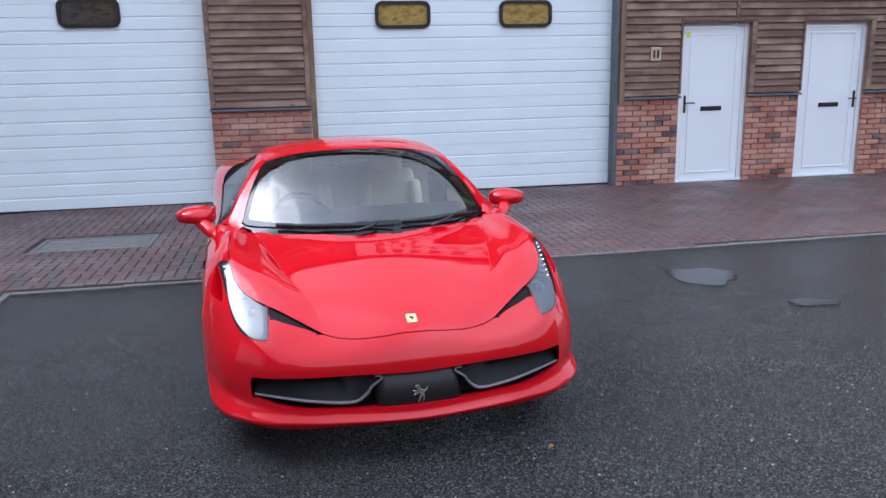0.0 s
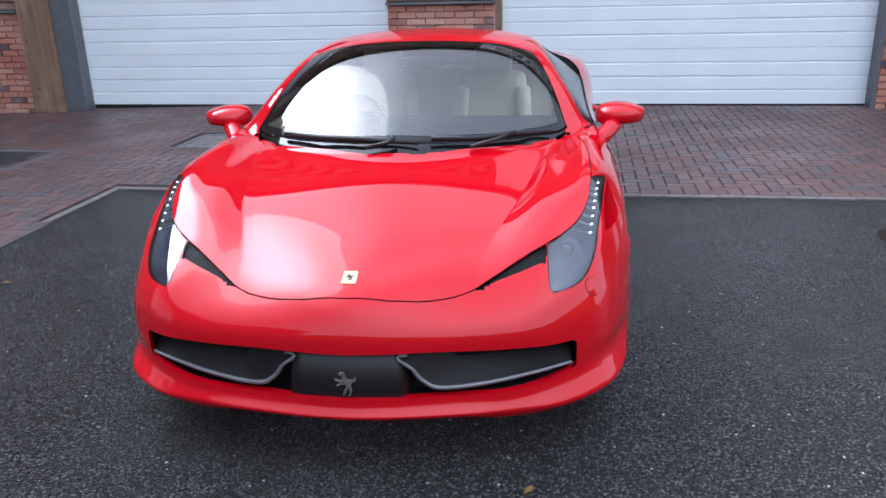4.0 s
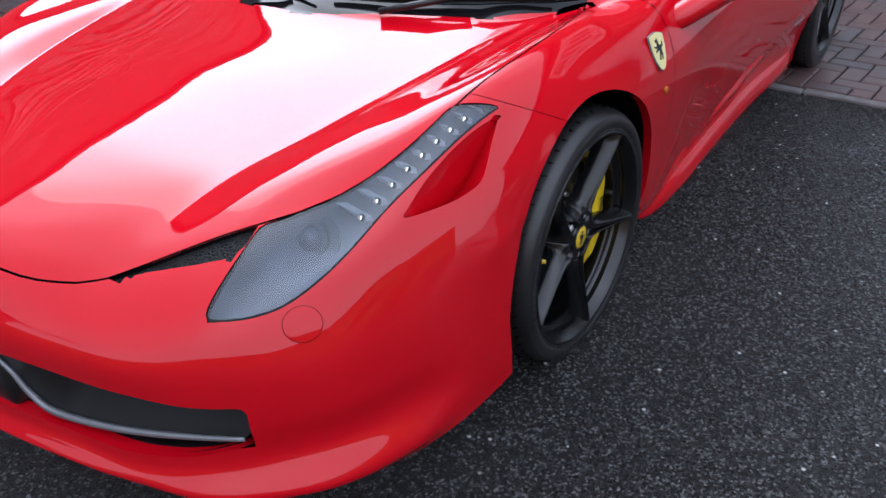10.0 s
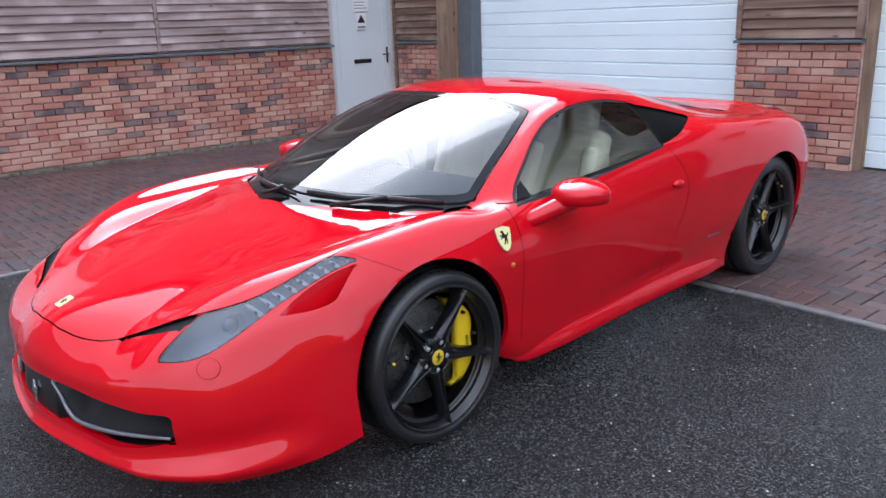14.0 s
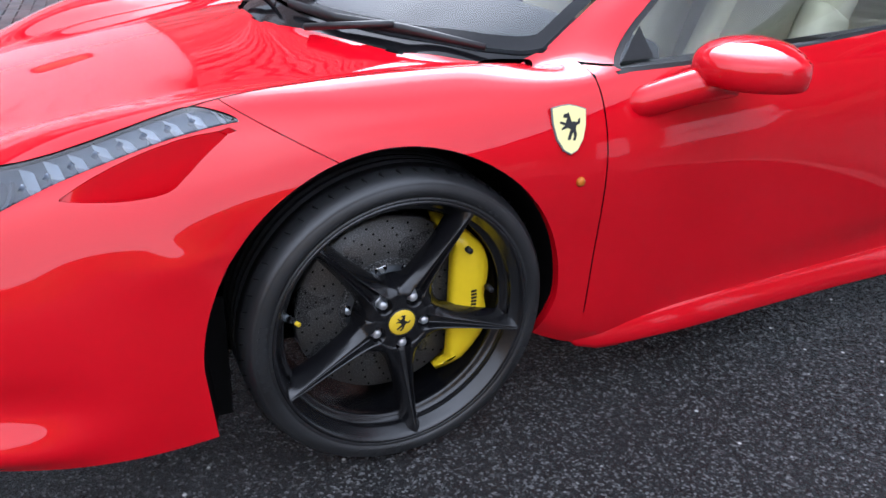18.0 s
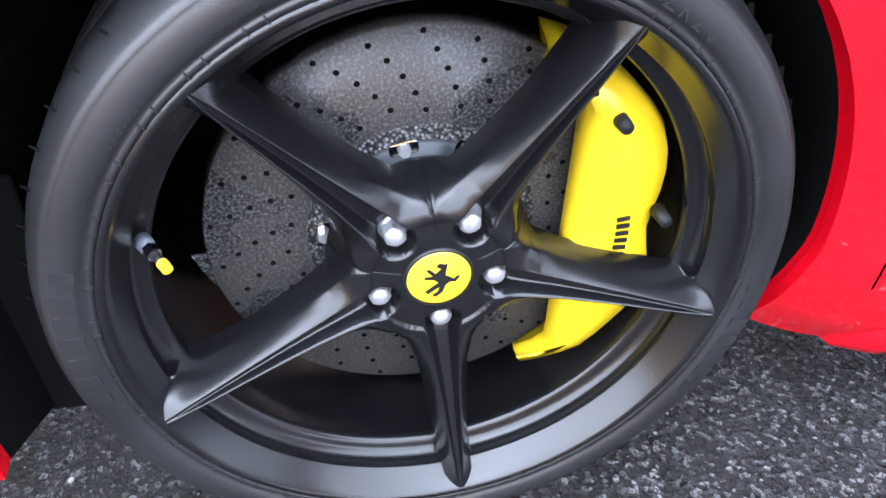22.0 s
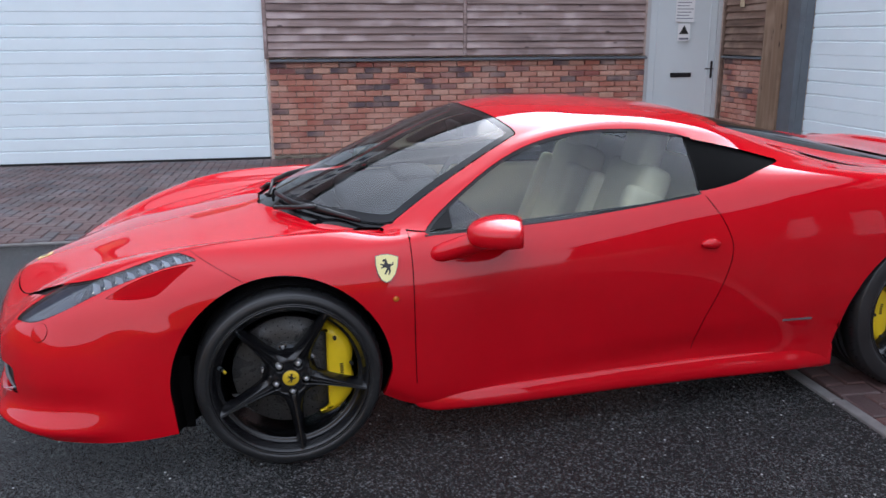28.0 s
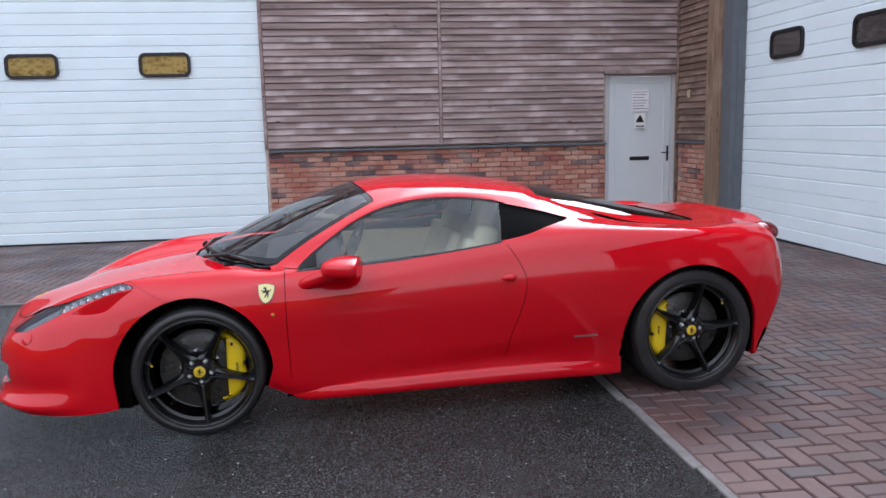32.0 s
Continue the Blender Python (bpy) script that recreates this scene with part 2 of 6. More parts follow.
M_TARMAC, M_PAVER, M_PAVER_J = make_tarmac(), make_paver(), make_paver(True)
M_BRICK, M_BRICK_J = make_brick(), make_brick(True)
M_MORTAR = paint_like("mortar", (0.55, 0.43, 0.37), 0.9, spec=0.2, vary=0.25, scale=30, grain=300)
M_JOINT = paint_like("joint_sand", (0.035, 0.028, 0.026), 0.85, spec=0.2, vary=0.4, scale=9, grain=300)
M_KERB = paint_like("edging_concrete", (0.17, 0.16, 0.155), 0.75, spec=0.3, vary=0.25, scale=12, grain=260)
M_PLINTH = paint_like("plinth_stone", (0.16, 0.14, 0.11), 0.85, spec=0.2, vary=0.55, scale=14, grain=120)
M_BOARD_X = make_timber("cedar_board", (0.090, 0.056, 0.042), (0.235, 0.148, 0.110), (0.36, 0.26, 0.205), "x")
M_BOARD_Y = make_timber("weathered_cedar_board", (0.15, 0.106, 0.098), (0.36, 0.265, 0.245), (0.50, 0.41, 0.40), "y")
M_POST = make_timber("timber_post", (0.16, 0.10, 0.065), (0.27, 0.18, 0.12), (0.36, 0.26, 0.19), "z")
M_DOORSKIN = paint_like("door_panel_paint", (0.81, 0.91, 0.945), 0.42, spec=0.45, vary=0.03, scale=1.4, grain=90)
M_UPVC = paint_like("white_upvc", (0.86, 0.91, 0.95), 0.28, vary=0.015, scale=2)
M_GREYDOOR = paint_like("grey_upvc", (0.64, 0.69, 0.70), 0.32, vary=0.02, scale=2)
M_FRAMEGREY = paint_like("pale_grey_frame", (0.55, 0.56, 0.56), 0.4, vary=0.03, scale=3)
M_SLATE = paint_like("slate_grey_metal", (0.115, 0.13, 0.145), 0.45, spec=0.5, vary=0.12, scale=6)
M_BLACK = paint_like("black_plastic", (0.009, 0.009, 0.010), 0.40, vary=0.2, scale=9)
M_RUBBER = paint_like("black_rubber", (0.014, 0.014, 0.015), 0.62, spec=0.35, vary=0.25, scale=12, grain=400)
M_PAPER = paint_like("paper", (0.80, 0.80, 0.80), 0.7, spec=0.2, vary=0.03)
M_INK = paint_like("print_grey", (0.16, 0.17, 0.2), 0.8, spec=0.1, vary=0.2)
M_YELLOWNOTE = paint_like("yellow_note", (0.85, 0.86, 0.06), 0.6, vary=0.05)
M_PLATE = paint_like("pale_wood_plate", (0.50, 0.40, 0.26), 0.6, vary=0.15, scale=20)
M_CHROME = paint_like("bright_metal", (0.72, 0.73, 0.75), 0.16, metal=1.0, vary=0.05, scale=20)
# gold-brown mottle stands in for the trees mirrored in the car paint
M_BACKDROP = paint_like("autumn_backdrop", (0.30, 0.17, 0.06), 0.9, spec=0.2, vary=0.6, scale=0.6)
M_LINER_DARK = paint_like("dark_pit", (0.012, 0.012, 0.012), 0.8, vary=0.2)
M_IRON = paint_like("damp_cast_iron", (0.045, 0.046, 0.048), 0.45, metal=0.3, vary=0.3, scale=20, grain=200)
M_WATER = paint_like("shallow_rain_water", (0.016, 0.017, 0.019), 0.13, spec=0.5, vary=0.3, scale=6)
M_LEAF = paint_like("dry_leaf", (0.36, 0.22, 0.06), 0.7, vary=0.3, scale=60)


def make_pane(name, lo, hi):
    s = Shade(name, 0.08, spec=0.7, coat=0.6)
    n = s.noise(6.0, 4, s.stretch(s.world_place(), 1, 1, 1.8))
    s.colour(s.ramp(n, (0.3, lo), (0.55, hi), (0.7, lo)))
    s.bump(s.noise(5, 2, s.world_place()), 0.25, 0.01)
    return s.m


# the golden light on these panes is painted into their colour
M_GOLDLIGHTPANE = make_pane("acrylic_pane_painted_gold_light", (0.16, 0.10, 0.025), (0.42, 0.30, 0.10))
M_DARKPANE = make_pane("dark_acrylic_pane", (0.018, 0.018, 0.018), (0.06, 0.058, 0.055))


# ---- mesh helpers ----
def mesh_of(bm, name, smooth=False):
    me = bpy.data.meshes.new(name)
    bmesh.ops.recalc_face_normals(bm, faces=bm.faces)
    bm.to_mesh(me)
    bm.free()
    if smooth:
        me.shade_smooth()
    return me


def part(name, bm, material, parent=None, label="", smooth=False):
    """Links a bmesh (or a ready mesh) as ONE mesh object, under parent where one is given."""
    me = bm if isinstance(bm, bpy.types.Mesh) else mesh_of(bm, name, smooth)
    if not me.materials:
        me.materials.append(material)
    ob = new(name, me)
    ob.parent = parent
    return tagged(ob, label)


def empty(name, m=None):
    ob = new(name)
    ob.empty_display_size = 0.1
    if m is not None:
        ob.matrix_world = m
    return ob


def add_box(bm, x0, x1, y0, y1, z0, z1, bevel=0.0, segments=1):
    made = bmesh.ops.create_cube(bm, size=1.0, matrix=Matrix.Translation(((x0 + x1) / 2, (y0 + y1) / 2, (z0 + z1) / 2)) @ Matrix.Diagonal((abs(x1 - x0), abs(y1 - y0), abs(z1 - z0), 1)))
    if bevel:
        edges = {e for v in made["verts"] for e in v.link_edges}
        bmesh.ops.bevel(bm, geom=list(edges), offset=bevel, segments=segments, affect="EDGES", profile=0.6)
    return bm


def box(x0, x1, y0, y1, z0, z1, bevel=0.0, segments=1):
    return add_box(bmesh.new(), x0, x1, y0, y1, z0, z1, bevel, segments)


def add_tube(bm, r, length, m, n=20, r2=None):
    """A capped cylinder or cone along the z of m, from its origin."""
    bmesh.ops.create_cone(bm, cap_ends=True, segments=n, radius1=r, radius2=r if r2 is None else r2, depth=length, matrix=m @ Matrix.Translation((0, 0, length / 2)))
    return bm


def prism(outline, depth, m, bevel=0.0):
    """A closed outline of (x, y) pairs, raised by depth along the z of m."""
    bm = bmesh.new()
    vs = [bm.verts.new((x, y, 0)) for x, y in outline]
    f = bm.faces.new(vs)
    up = bmesh.ops.extrude_face_region(bm, geom=[f])
    bmesh.ops.translate(bm, vec=(0, 0, depth), verts=[v for v in up["geom"] if isinstance(v, bmesh.types.BMVert)])
    if bevel:
        top = [e for e in bm.edges if all(abs(v.co.z - depth) < 1e-6 for v in e.verts)]
        bmesh.ops.bevel(bm, geom=top, offset=bevel, segments=2, affect="EDGES", profile=0.6)
    bm.transform(m)
    return bm


def rounded(w, h, r, n=6):
    """The outline of a rounded rectangle round the origin."""
    out = []
    for cx, cy, a0 in ((w / 2 - r, h / 2 - r, 0), (-w / 2 + r, h / 2 - r, 90), (-w / 2 + r, -h / 2 + r, 180), (w / 2 - r, -h / 2 + r, 270)):
        out += [(cx + r * math.cos(radians(a0 + 90 * k / n)), cy + r * math.sin(radians(a0 + 90 * k / n))) for k in range(n + 1)]
    return out


def ring_prism(outer, inner, depth, m):
    """A frame between two outlines of equal point count, raised by depth."""
    bm = bmesh.new()
    lo = [[bm.verts.new((x, y, z)) for x, y in o] for o in (outer, inner) for z in (0, depth)]
    n = len(outer)
    for a, b in ((lo[0], lo[1]), (lo[1], lo[3]), (lo[3], lo[2])):
        for i in range(n):
            bm.faces.new((a[i], a[(i + 1) % n], b[(i + 1) % n], b[i]))
    bm.transform(m)
    return bm


def facing_rot(way):
    """A turn whose z lies along way."""
    return Vector(way).to_track_quat("Z", "Y").to_matrix().to_4x4()


# ---- ground ----
def ground_z(x):
    """The yard falls a little towards the west building."""
    return -0.02 * max(0.0, -2.8 - x)


EDGE_A, EDGE_B = (-2.25, 6.52), (9.6, 6.72)   # the paving's edge along the back building
WEST_A = (-2.02, -4.0)                          # and along the west building


def edge_y(x):
    return EDGE_A[1] + (x - EDGE_A[0]) * (EDGE_B[1] - EDGE_A[1]) / (EDGE_B[0] - EDGE_A[0])


def edge_x(y):
    return EDGE_A[0] + (y - EDGE_A[1]) * (WEST_A[0] - EDGE_A[0]) / (WEST_A[1] - EDGE_A[1])


bm = bmesh.new()
xs = [-400, -60, -7.2, -5, -2.8, 0, 4, 10, 60, 400]
ys = [-400, -60, -10, 0, 10.9, 60, 400]
gv = [[bm.verts.new((x, y, ground_z(x) - 0.0 if x > -8 else ground_z(-7.2))) for y in ys] for x in xs]
for i in range(len(xs) - 1):
    for j in range(len(ys) - 1):
        bm.faces.new((gv[i][j], gv[i + 1][j], gv[i + 1][j + 1], gv[i][j + 1]))
ground = part("ground", bm, M_TARMAC)
tagged(ground, "dark wet tarmac yard with pale stone flecks", "ground", kind="structure")


# ---- the buildings ----
BACK, WEST = 10.365, -6.72            # faces of the brickwork
LEDGE = 1.20                         # height of the ledge between brick and boards
HIGH, WHIGH = 5.20, 5.80             # eaves of the back and the west building

# thick wall cores behind the brick and board skins, with the openings left free
CORE = 0.035


def core_back(name, x0, x1, z0, z1):
    ob = part(name, box(x0, x1, BACK + CORE, BACK + 0.32, z0, z1), M_MORTAR)
    return tagged(ob, "mortar-coloured wall core behind brick and boards", "wall", kind="structure")


def core_west(name, y0, y1, z0, z1):
    ob = part(name, box(WEST - 0.32, WEST - CORE, y0, y1, z0, z1), M_MORTAR)
    return tagged(ob, "mortar-coloured wall core behind brick and boards", "wall", kind="structure")


DOOR1, DOOR2 = (-4.93, -0.95), (0.295, 4.38)
PED1, PED2 = (5.345, 6.36), (7.185, 8.20)
DOOR_TOP, PED_TOP = 3.75, 2.20
WDOOR, WPED = (-0.52, 3.98), (9.20, 10.33)


def wall_panel(name, x0, x1, z0, z1):
    return core_back(name, x0, x1, z0, z1)


wall_panels = [
    wall_panel("wall_back_corner", WEST - 0.32, DOOR1[0] - 0.05, -0.2, HIGH),
    wall_panel("wall_back_pier", DOOR1[1], DOOR2[0], -0.2, HIGH),
    wall_panel("wall_back_east_pier", DOOR2[1] + 0.05, PED1[0], -0.2, HIGH),
    wall_panel("wall_back_door_pier", PED1[1], PED2[0], -0.2, HIGH),
    wall_panel("wall_back_end", PED2[1], 12.0, -0.2, HIGH),
    wall_panel("wall_over_doors", DOOR1[0] - 0.05, DOOR1[1], DOOR_TOP, HIGH),
    wall_panel("wall_over_second_door", DOOR2[0], DOOR2[1] + 0.05, DOOR_TOP, HIGH),
    wall_panel("wall_over_white_door", PED1[0], PED1[1], PED_TOP, HIGH),
    wall_panel("wall_over_far_white_door", PED2[0], PED2[1], PED_TOP, HIGH),
]
west_panels = [
    core_west("wall_west", WDOOR[1] + 0.02, WPED[0], -0.2, WHIGH),
    core_west("wall_west_corner", WPED[1], BACK + CORE, -0.2, WHIGH),
    core_west("wall_over_grey_door", WPED[0], WPED[1], PED_TOP + 0.14, WHIGH),
    core_west("wall_over_west_door", WDOOR[0], WDOOR[1] + 0.02, DOOR_TOP + 0.2, WHIGH),
    core_west("wall_west_end", -9.0, WDOOR[0], -0.2, WHIGH),
]

# roofs that close both buildings
for nm, b in (("roof_back", (WEST - 9, 12.4, BACK - 0.16, BACK + 9, HIGH, HIGH + 0.16)), ("roof_west", (WEST - 9, WEST + 0.16, -9.4, BACK - 0.36, WHIGH, WHIGH + 0.16))):
    tagged(part(nm, box(*b, bevel=0.02), M_SLATE), "slate grey metal roof edge above the boards", "roof", kind="structure")


# ---- sectional garage doors: panels with pressed ribs ----
def ribbed_panel(width, height, ribs):
    """One door section, front towards -y, from x 0 to width and z 0 to height, with shallow pressed ribs."""
    bm = bmesh.new()
    prof = [(0.0, 0.010), (0.003, 0.0)]
    step = height / ribs
    for k in range(1, ribs):
        deep = 0.017 if k % 2 == 0 else 0.013
        prof += [(k * step - 0.016, 0.0), (k * step - 0.006, deep), (k * step + 0.005, deep), (k * step + 0.010, 0.0)]
    prof += [(height - 0.004, 0.0), (height - 0.001, 0.010)]
    front = [[bm.verts.new((x, y, z)) for z, y in prof] for x in (0, width)]
    back = [[bm.verts.new((x, 0.04, z)) for z in (0, height - 0.001)] for x in (0, width)]
    for i in range(len(prof) - 1):
        bm.faces.new((front[0][i], front[1][i], front[1][i + 1], front[0][i + 1]))
    bm.faces.new((back[0][0], back[0][1], back[1][1], back[1][0]))
    bm.faces.new((front[0][0], back[0][0], back[1][0], front[1][0]))
    bm.faces.new((front[0][-1], front[1][-1], back[1][1], back[0][1]))
    for k in (0, 1):
        bm.faces.new([*front[k], back[k][1], back[k][0]])
    return mesh_of(bm, "door_section")


def garage_door(name, width, height, windows, pane, label):
    """A sectional door, from x 0 to width, its face at y 0, its foot at z 0."""
    top = empty(name)
    me = ribbed_panel(width, 0.62, 4)
    n = int(height / 0.62) + 1
    for k in range(n):
        sec = part("door_section", me, M_DOORSKIN, top)
        sec.location = (0, 0, 0.035 + k * 0.62)
    part("bottom_seal", box(0, width, -0.004, 0.05, -0.01, 0.035, 0.006), M_RUBBER, top, "black rubber seal along the foot")
    for cx, cz in windows:
        m = Matrix.Translation((cx, -0.012, cz)) @ pose(0, 0, 0, 90, 0, 0)
        w = part("door_window", ring_prism(rounded(0.72, 0.345, 0.10), rounded(0.63, 0.255, 0.06), 0.03, m @ Matrix.Translation((0, 0, -0.012))), M_BLACK, top, "black rubber-framed rounded window")
        part("pane", prism(rounded(0.64, 0.265, 0.065), 0.006, m @ Matrix.Translation((0, 0, -0.004))), pane, w, "glossy acrylic pane")
    return tagged(top, label, "garage door", group="sectional garage doors")


gd2 = garage_door("garage_door", DOOR2[1] - DOOR2[0], DOOR_TOP, [(1.23, 2.345), (2.87, 2.342)], M_GOLDLIGHTPANE, "white ribbed sectional garage door, golden light painted on its windows")
gd2.location = (DOOR2[0], BACK + 0.15, 0.0)
gd1 = garage_door("garage_door", DOOR1[1] - DOOR1[0], DOOR_TOP, [(1.0, 2.43), (2.64, 2.41)], M_DARKPANE, "white ribbed sectional garage door with dark windows")
gd1.location = (DOOR1[0], BACK + 0.15, ground_z(-3.2))
gdw = garage_door("garage_door", WDOOR[1] - WDOOR[0], DOOR_TOP + 0.2, [(1.34, 2.56), (3.155, 2.56)], M_GOLDLIGHTPANE, "white ribbed sectional garage door beside the brick wall")
gdw.matrix_world = Matrix.Translation((WEST - 0.06, WDOOR[0], ground_z(WEST))) @ pose(0, 0, 0, 0, 0, 90)


# ---- entrance doors ----
def entrance_door(name, width, height, skin, hinge_left, label, frame_mat):
    """A panel door in its frame, from x 0 to width, its face at y 0."""
    top = empty(name)
    fr = box(0, 0.06, 0, 0.07, 0, height, 0.004)
    add_box(fr, width - 0.06, width, 0, 0.07, 0, height, 0.004)
    add_box(fr, 0.0605, width - 0.0605, 0.001, 0.07, height - 0.06, height, 0.004)
    part("door_frame", fr, frame_mat, top)
    part("threshold", box(0.0, width, -0.03, 0.075, -0.03, 0.028, 0.004), frame_mat, top)
    leaf = box(0.065, width - 0.065, 0.012, 0.06, 0.032, height - 0.065, 0.004)
    lf = part("door_leaf", leaf, skin, top)
    a, b, c, d = 0.175, width - 0.175, 0.15, height - 0.17
    bead = bmesh.new()
    for q in ((a - 0.02, b + 0.02, c - 0.02, c), (a - 0.02, b + 0.02, d, d + 0.02), (a - 0.02, a, c + 0.0005, d - 0.0005), (b, b + 0.02, c + 0.0005, d - 0.0005)):
        add_box(bead, q[0], q[1], 0.004, 0.013, q[2], q[3], 0.003)
    part("panel_bead", bead, skin, lf)
    mid = width / 2
    lb = part("letterbox", box(mid - 0.16, mid + 0.16, 0.0, 0.012, 1.0, 1.062, 0.006), M_BLACK, lf, "black letterbox")
    part("letterbox_flap", box(mid - 0.135, mid + 0.135, -0.006, 0.0, 1.012, 1.05, 0.003), M_BLACK, lb)
    hx = 0.105 if not hinge_left else width - 0.105
    s = 1 if not hinge_left else -1
    h = part("door_handle", box(hx - 0.016, hx + 0.016, 0.0, 0.013, 0.98, 1.22, 0.007, 2), M_BLACK, lf, "black lever handle")
    lever = add_tube(bmesh.new(), 0.009, 0.05, pose(hx, 0.006, 1.115, 90, 0, 0), 12)
    add_box(lever, hx - 0.008, hx + s * 0.125, -0.054, -0.038, 1.106, 1.124, 0.006, 2)
    part("lever", lever, M_BLACK, h)
    return tagged(top, label, "door", group="entrance doors")


wd = entrance_door("entrance_door", PED1[1] - PED1[0], PED_TOP, M_UPVC, False, "white panelled entrance door with black letterbox and yellow note", M_UPVC)
wd.location = (PED1[0], BACK + 0.05, 0.0)
wd2 = entrance_door("entrance_door", PED2[1] - PED2[0], PED_TOP, M_UPVC, True, "white panelled entrance door with black letterbox", M_UPVC)
wd2.location = (PED2[0], BACK + 0.05, 0.0)
gdoor = entrance_door("entrance_door", WPED[1] - WPED[0], PED_TOP + 0.16, M_GREYDOOR, True, "grey panelled entrance door with paper notices", M_FRAMEGREY)
gdoor.matrix_world = Matrix.Translation((WEST - 0.05, WPED[0], ground_z(WEST))) @ pose(0, 0, 0, 0, 0, 90)

note = part("note", box(5.44, 5.49, BACK + 0.055, BACK + 0.061, 2.0, 2.075), M_YELLOWNOTE)
tagged(note, "small fluorescent yellow paper note on the white door", "note")


def notice(name, y0, y1, z0, z1, lines, label, sign=False):
    top = part(name, box(WEST - 0.041, WEST - 0.037, y0, y1, z0, z1), M_PAPER)
    h = (z1 - z0) / (lines + 1)
    for k in range(lines):
        z = z1 - (k + 0.9) * h
        inset = 0.02 + 0.03 * ((k * 7) % 3)
        part("print_bar", box(WEST - 0.037, WEST - 0.036, y0 + 0.02, y1 - inset, z - 0.006, z + 0.004), M_INK, top)
    return tagged(top, label, "notice", group="notices on the grey door")


notice("notice", 9.62, 9.90, 1.68, 2.02, 7, "white printed paper notice on the grey door")
cctv = notice("notice", 9.67, 9.85, 1.42, 1.655, 0, "white paper warning sign with a black triangle")
tri = prism([(-0.07, -0.05), (0.07, -0.05), (0, 0.07)], 0.002, Matrix.Translation((WEST - 0.0365, 9.76, 1.565)) @ pose(0, 0, 0, 90, 0, 90))
part("warning_triangle", tri, M_BLACK, cctv)
part("print_bar", box(WEST - 0.037, WEST - 0.036, 9.69, 9.83, 1.44, 1.465), M_INK, cctv)


# ---- jambs, posts, ledges ----
def trim(name, b, mat, label, bevel=0.004):
    return tagged(part(name, box(*b, bevel=bevel), mat), label, "trim", kind="structure")


trim("trim_post_west", (-5.66, -5.42, BACK - 0.05, BACK + 0.034, ground_z(-5.5), HIGH), M_POST, "pale brown timber post beside the garage door")
trim("trim_post_west_front", (-5.418, -5.20, BACK - 0.07, BACK + 0.034, ground_z(-5.4), HIGH), M_POST, "pale brown timber post beside the garage door")
trim("trim_jamb_west", (-5.198, -4.932, BACK - 0.04, BACK + 0.034, ground_z(-5.2), HIGH), M_SLATE, "slate grey metal door jamb")
trim("trim_jamb_return", (-4.978, -4.934, BACK + 0.036, BACK + 0.148, ground_z(-5.0), HIGH), M_SLATE, "slate grey metal door jamb")
trim("trim_post_pier_west", (DOOR1[1] + 0.002, DOOR1[1] + 0.06, BACK - 0.045, BACK + 0.034, LEDGE + 0.03, HIGH), M_BOARD_X, "brown timber corner strip")
trim("trim_post_pier_east", (DOOR2[0] - 0.06, DOOR2[0] - 0.002, BACK - 0.045, BACK + 0.034, LEDGE + 0.03, HIGH), M_BOARD_X, "brown timber corner strip")
trim("trim_pier_post_low", (DOOR2[0] + 0.001, DOOR2[0] + 0.07, BACK + 0.04, BACK + 0.148, 0.0, HIGH), M_POST, "timber lining beside the garage door")
trim("trim_jamb_east", (DOOR2[1] + 0.001, DOOR2[1] + 0.055, BACK - 0.01, BACK + 0.30, 0.0, HIGH), M_SLATE, "slate grey metal door jamb")
trim("trim_post_east", (DOOR2[1] + 0.058, DOOR2[1] + 0.13, BACK - 0.05, BACK + 0.034, LEDGE - 0.05, HIGH), M_POST, "brown timber post")
trim("trim_corner", (WEST + 0.0, WEST + 0.04, BACK - 0.045, BACK - 0.002, ground_z(WEST), HIGH), M_BOARD_X, "brown timber corner strip")
trim("trim_west_door_edge", (WEST - 0.055, WEST + 0.03, WDOOR[1] + 0.003, WDOOR[1] + 0.05, LEDGE + 0.03, WHIGH), M_BOARD_Y, "brown timber edge strip")
trim("trim_west_door_jamb", (WEST - 0.30, WEST - 0.06, WDOOR[1] + 0.021, WDOOR[1] + 0.05, ground_z(WEST), WHIGH), M_SLATE, "dark metal door jamb")
trim("trim_west_joint", (WEST + 0.0, WEST + 0.034, 6.59, 6.635, LEDGE + 0.06, WHIGH), M_BOARD_Y, "timber cover strip over the board joint")
trim("trim_back_joint", (6.115, 6.16, BACK - 0.034, BACK - 0.001, PED_TOP + 0.06, HIGH), M_BOARD_X, "timber cover strip over the board joint")
for n, (a, b) in enumerate((PED1, PED2)):
    trim(f"trim_white_door_head_{n + 1}", (a - 0.03, b + 0.08, BACK - 0.045, BACK + 0.03, PED_TOP + 0.004, PED_TOP + 0.05), M_BOARD_X, "brown timber door head")
    trim(f"trim_white_door_side_{n + 1}", (b + 0.004, b + 0.075, BACK - 0.045, BACK + 0.03, LEDGE + 0.04, PED_TOP), M_BOARD_X, "brown timber door lining")
    trim(f"trim_white_door_near_{n + 1}", (a - 0.03, a - 0.003, BACK - 0.04, BACK + 0.03, LEDGE + 0.04, PED_TOP), M_BOARD_X, "brown timber door lining")
trim("trim_grey_door_head", (WEST - 0.03, WEST + 0.045, WPED[0] - 0.05, WPED[1] + 0.05, PED_TOP + 0.055, PED_TOP + 0.12), M_BOARD_Y, "brown timber door head")


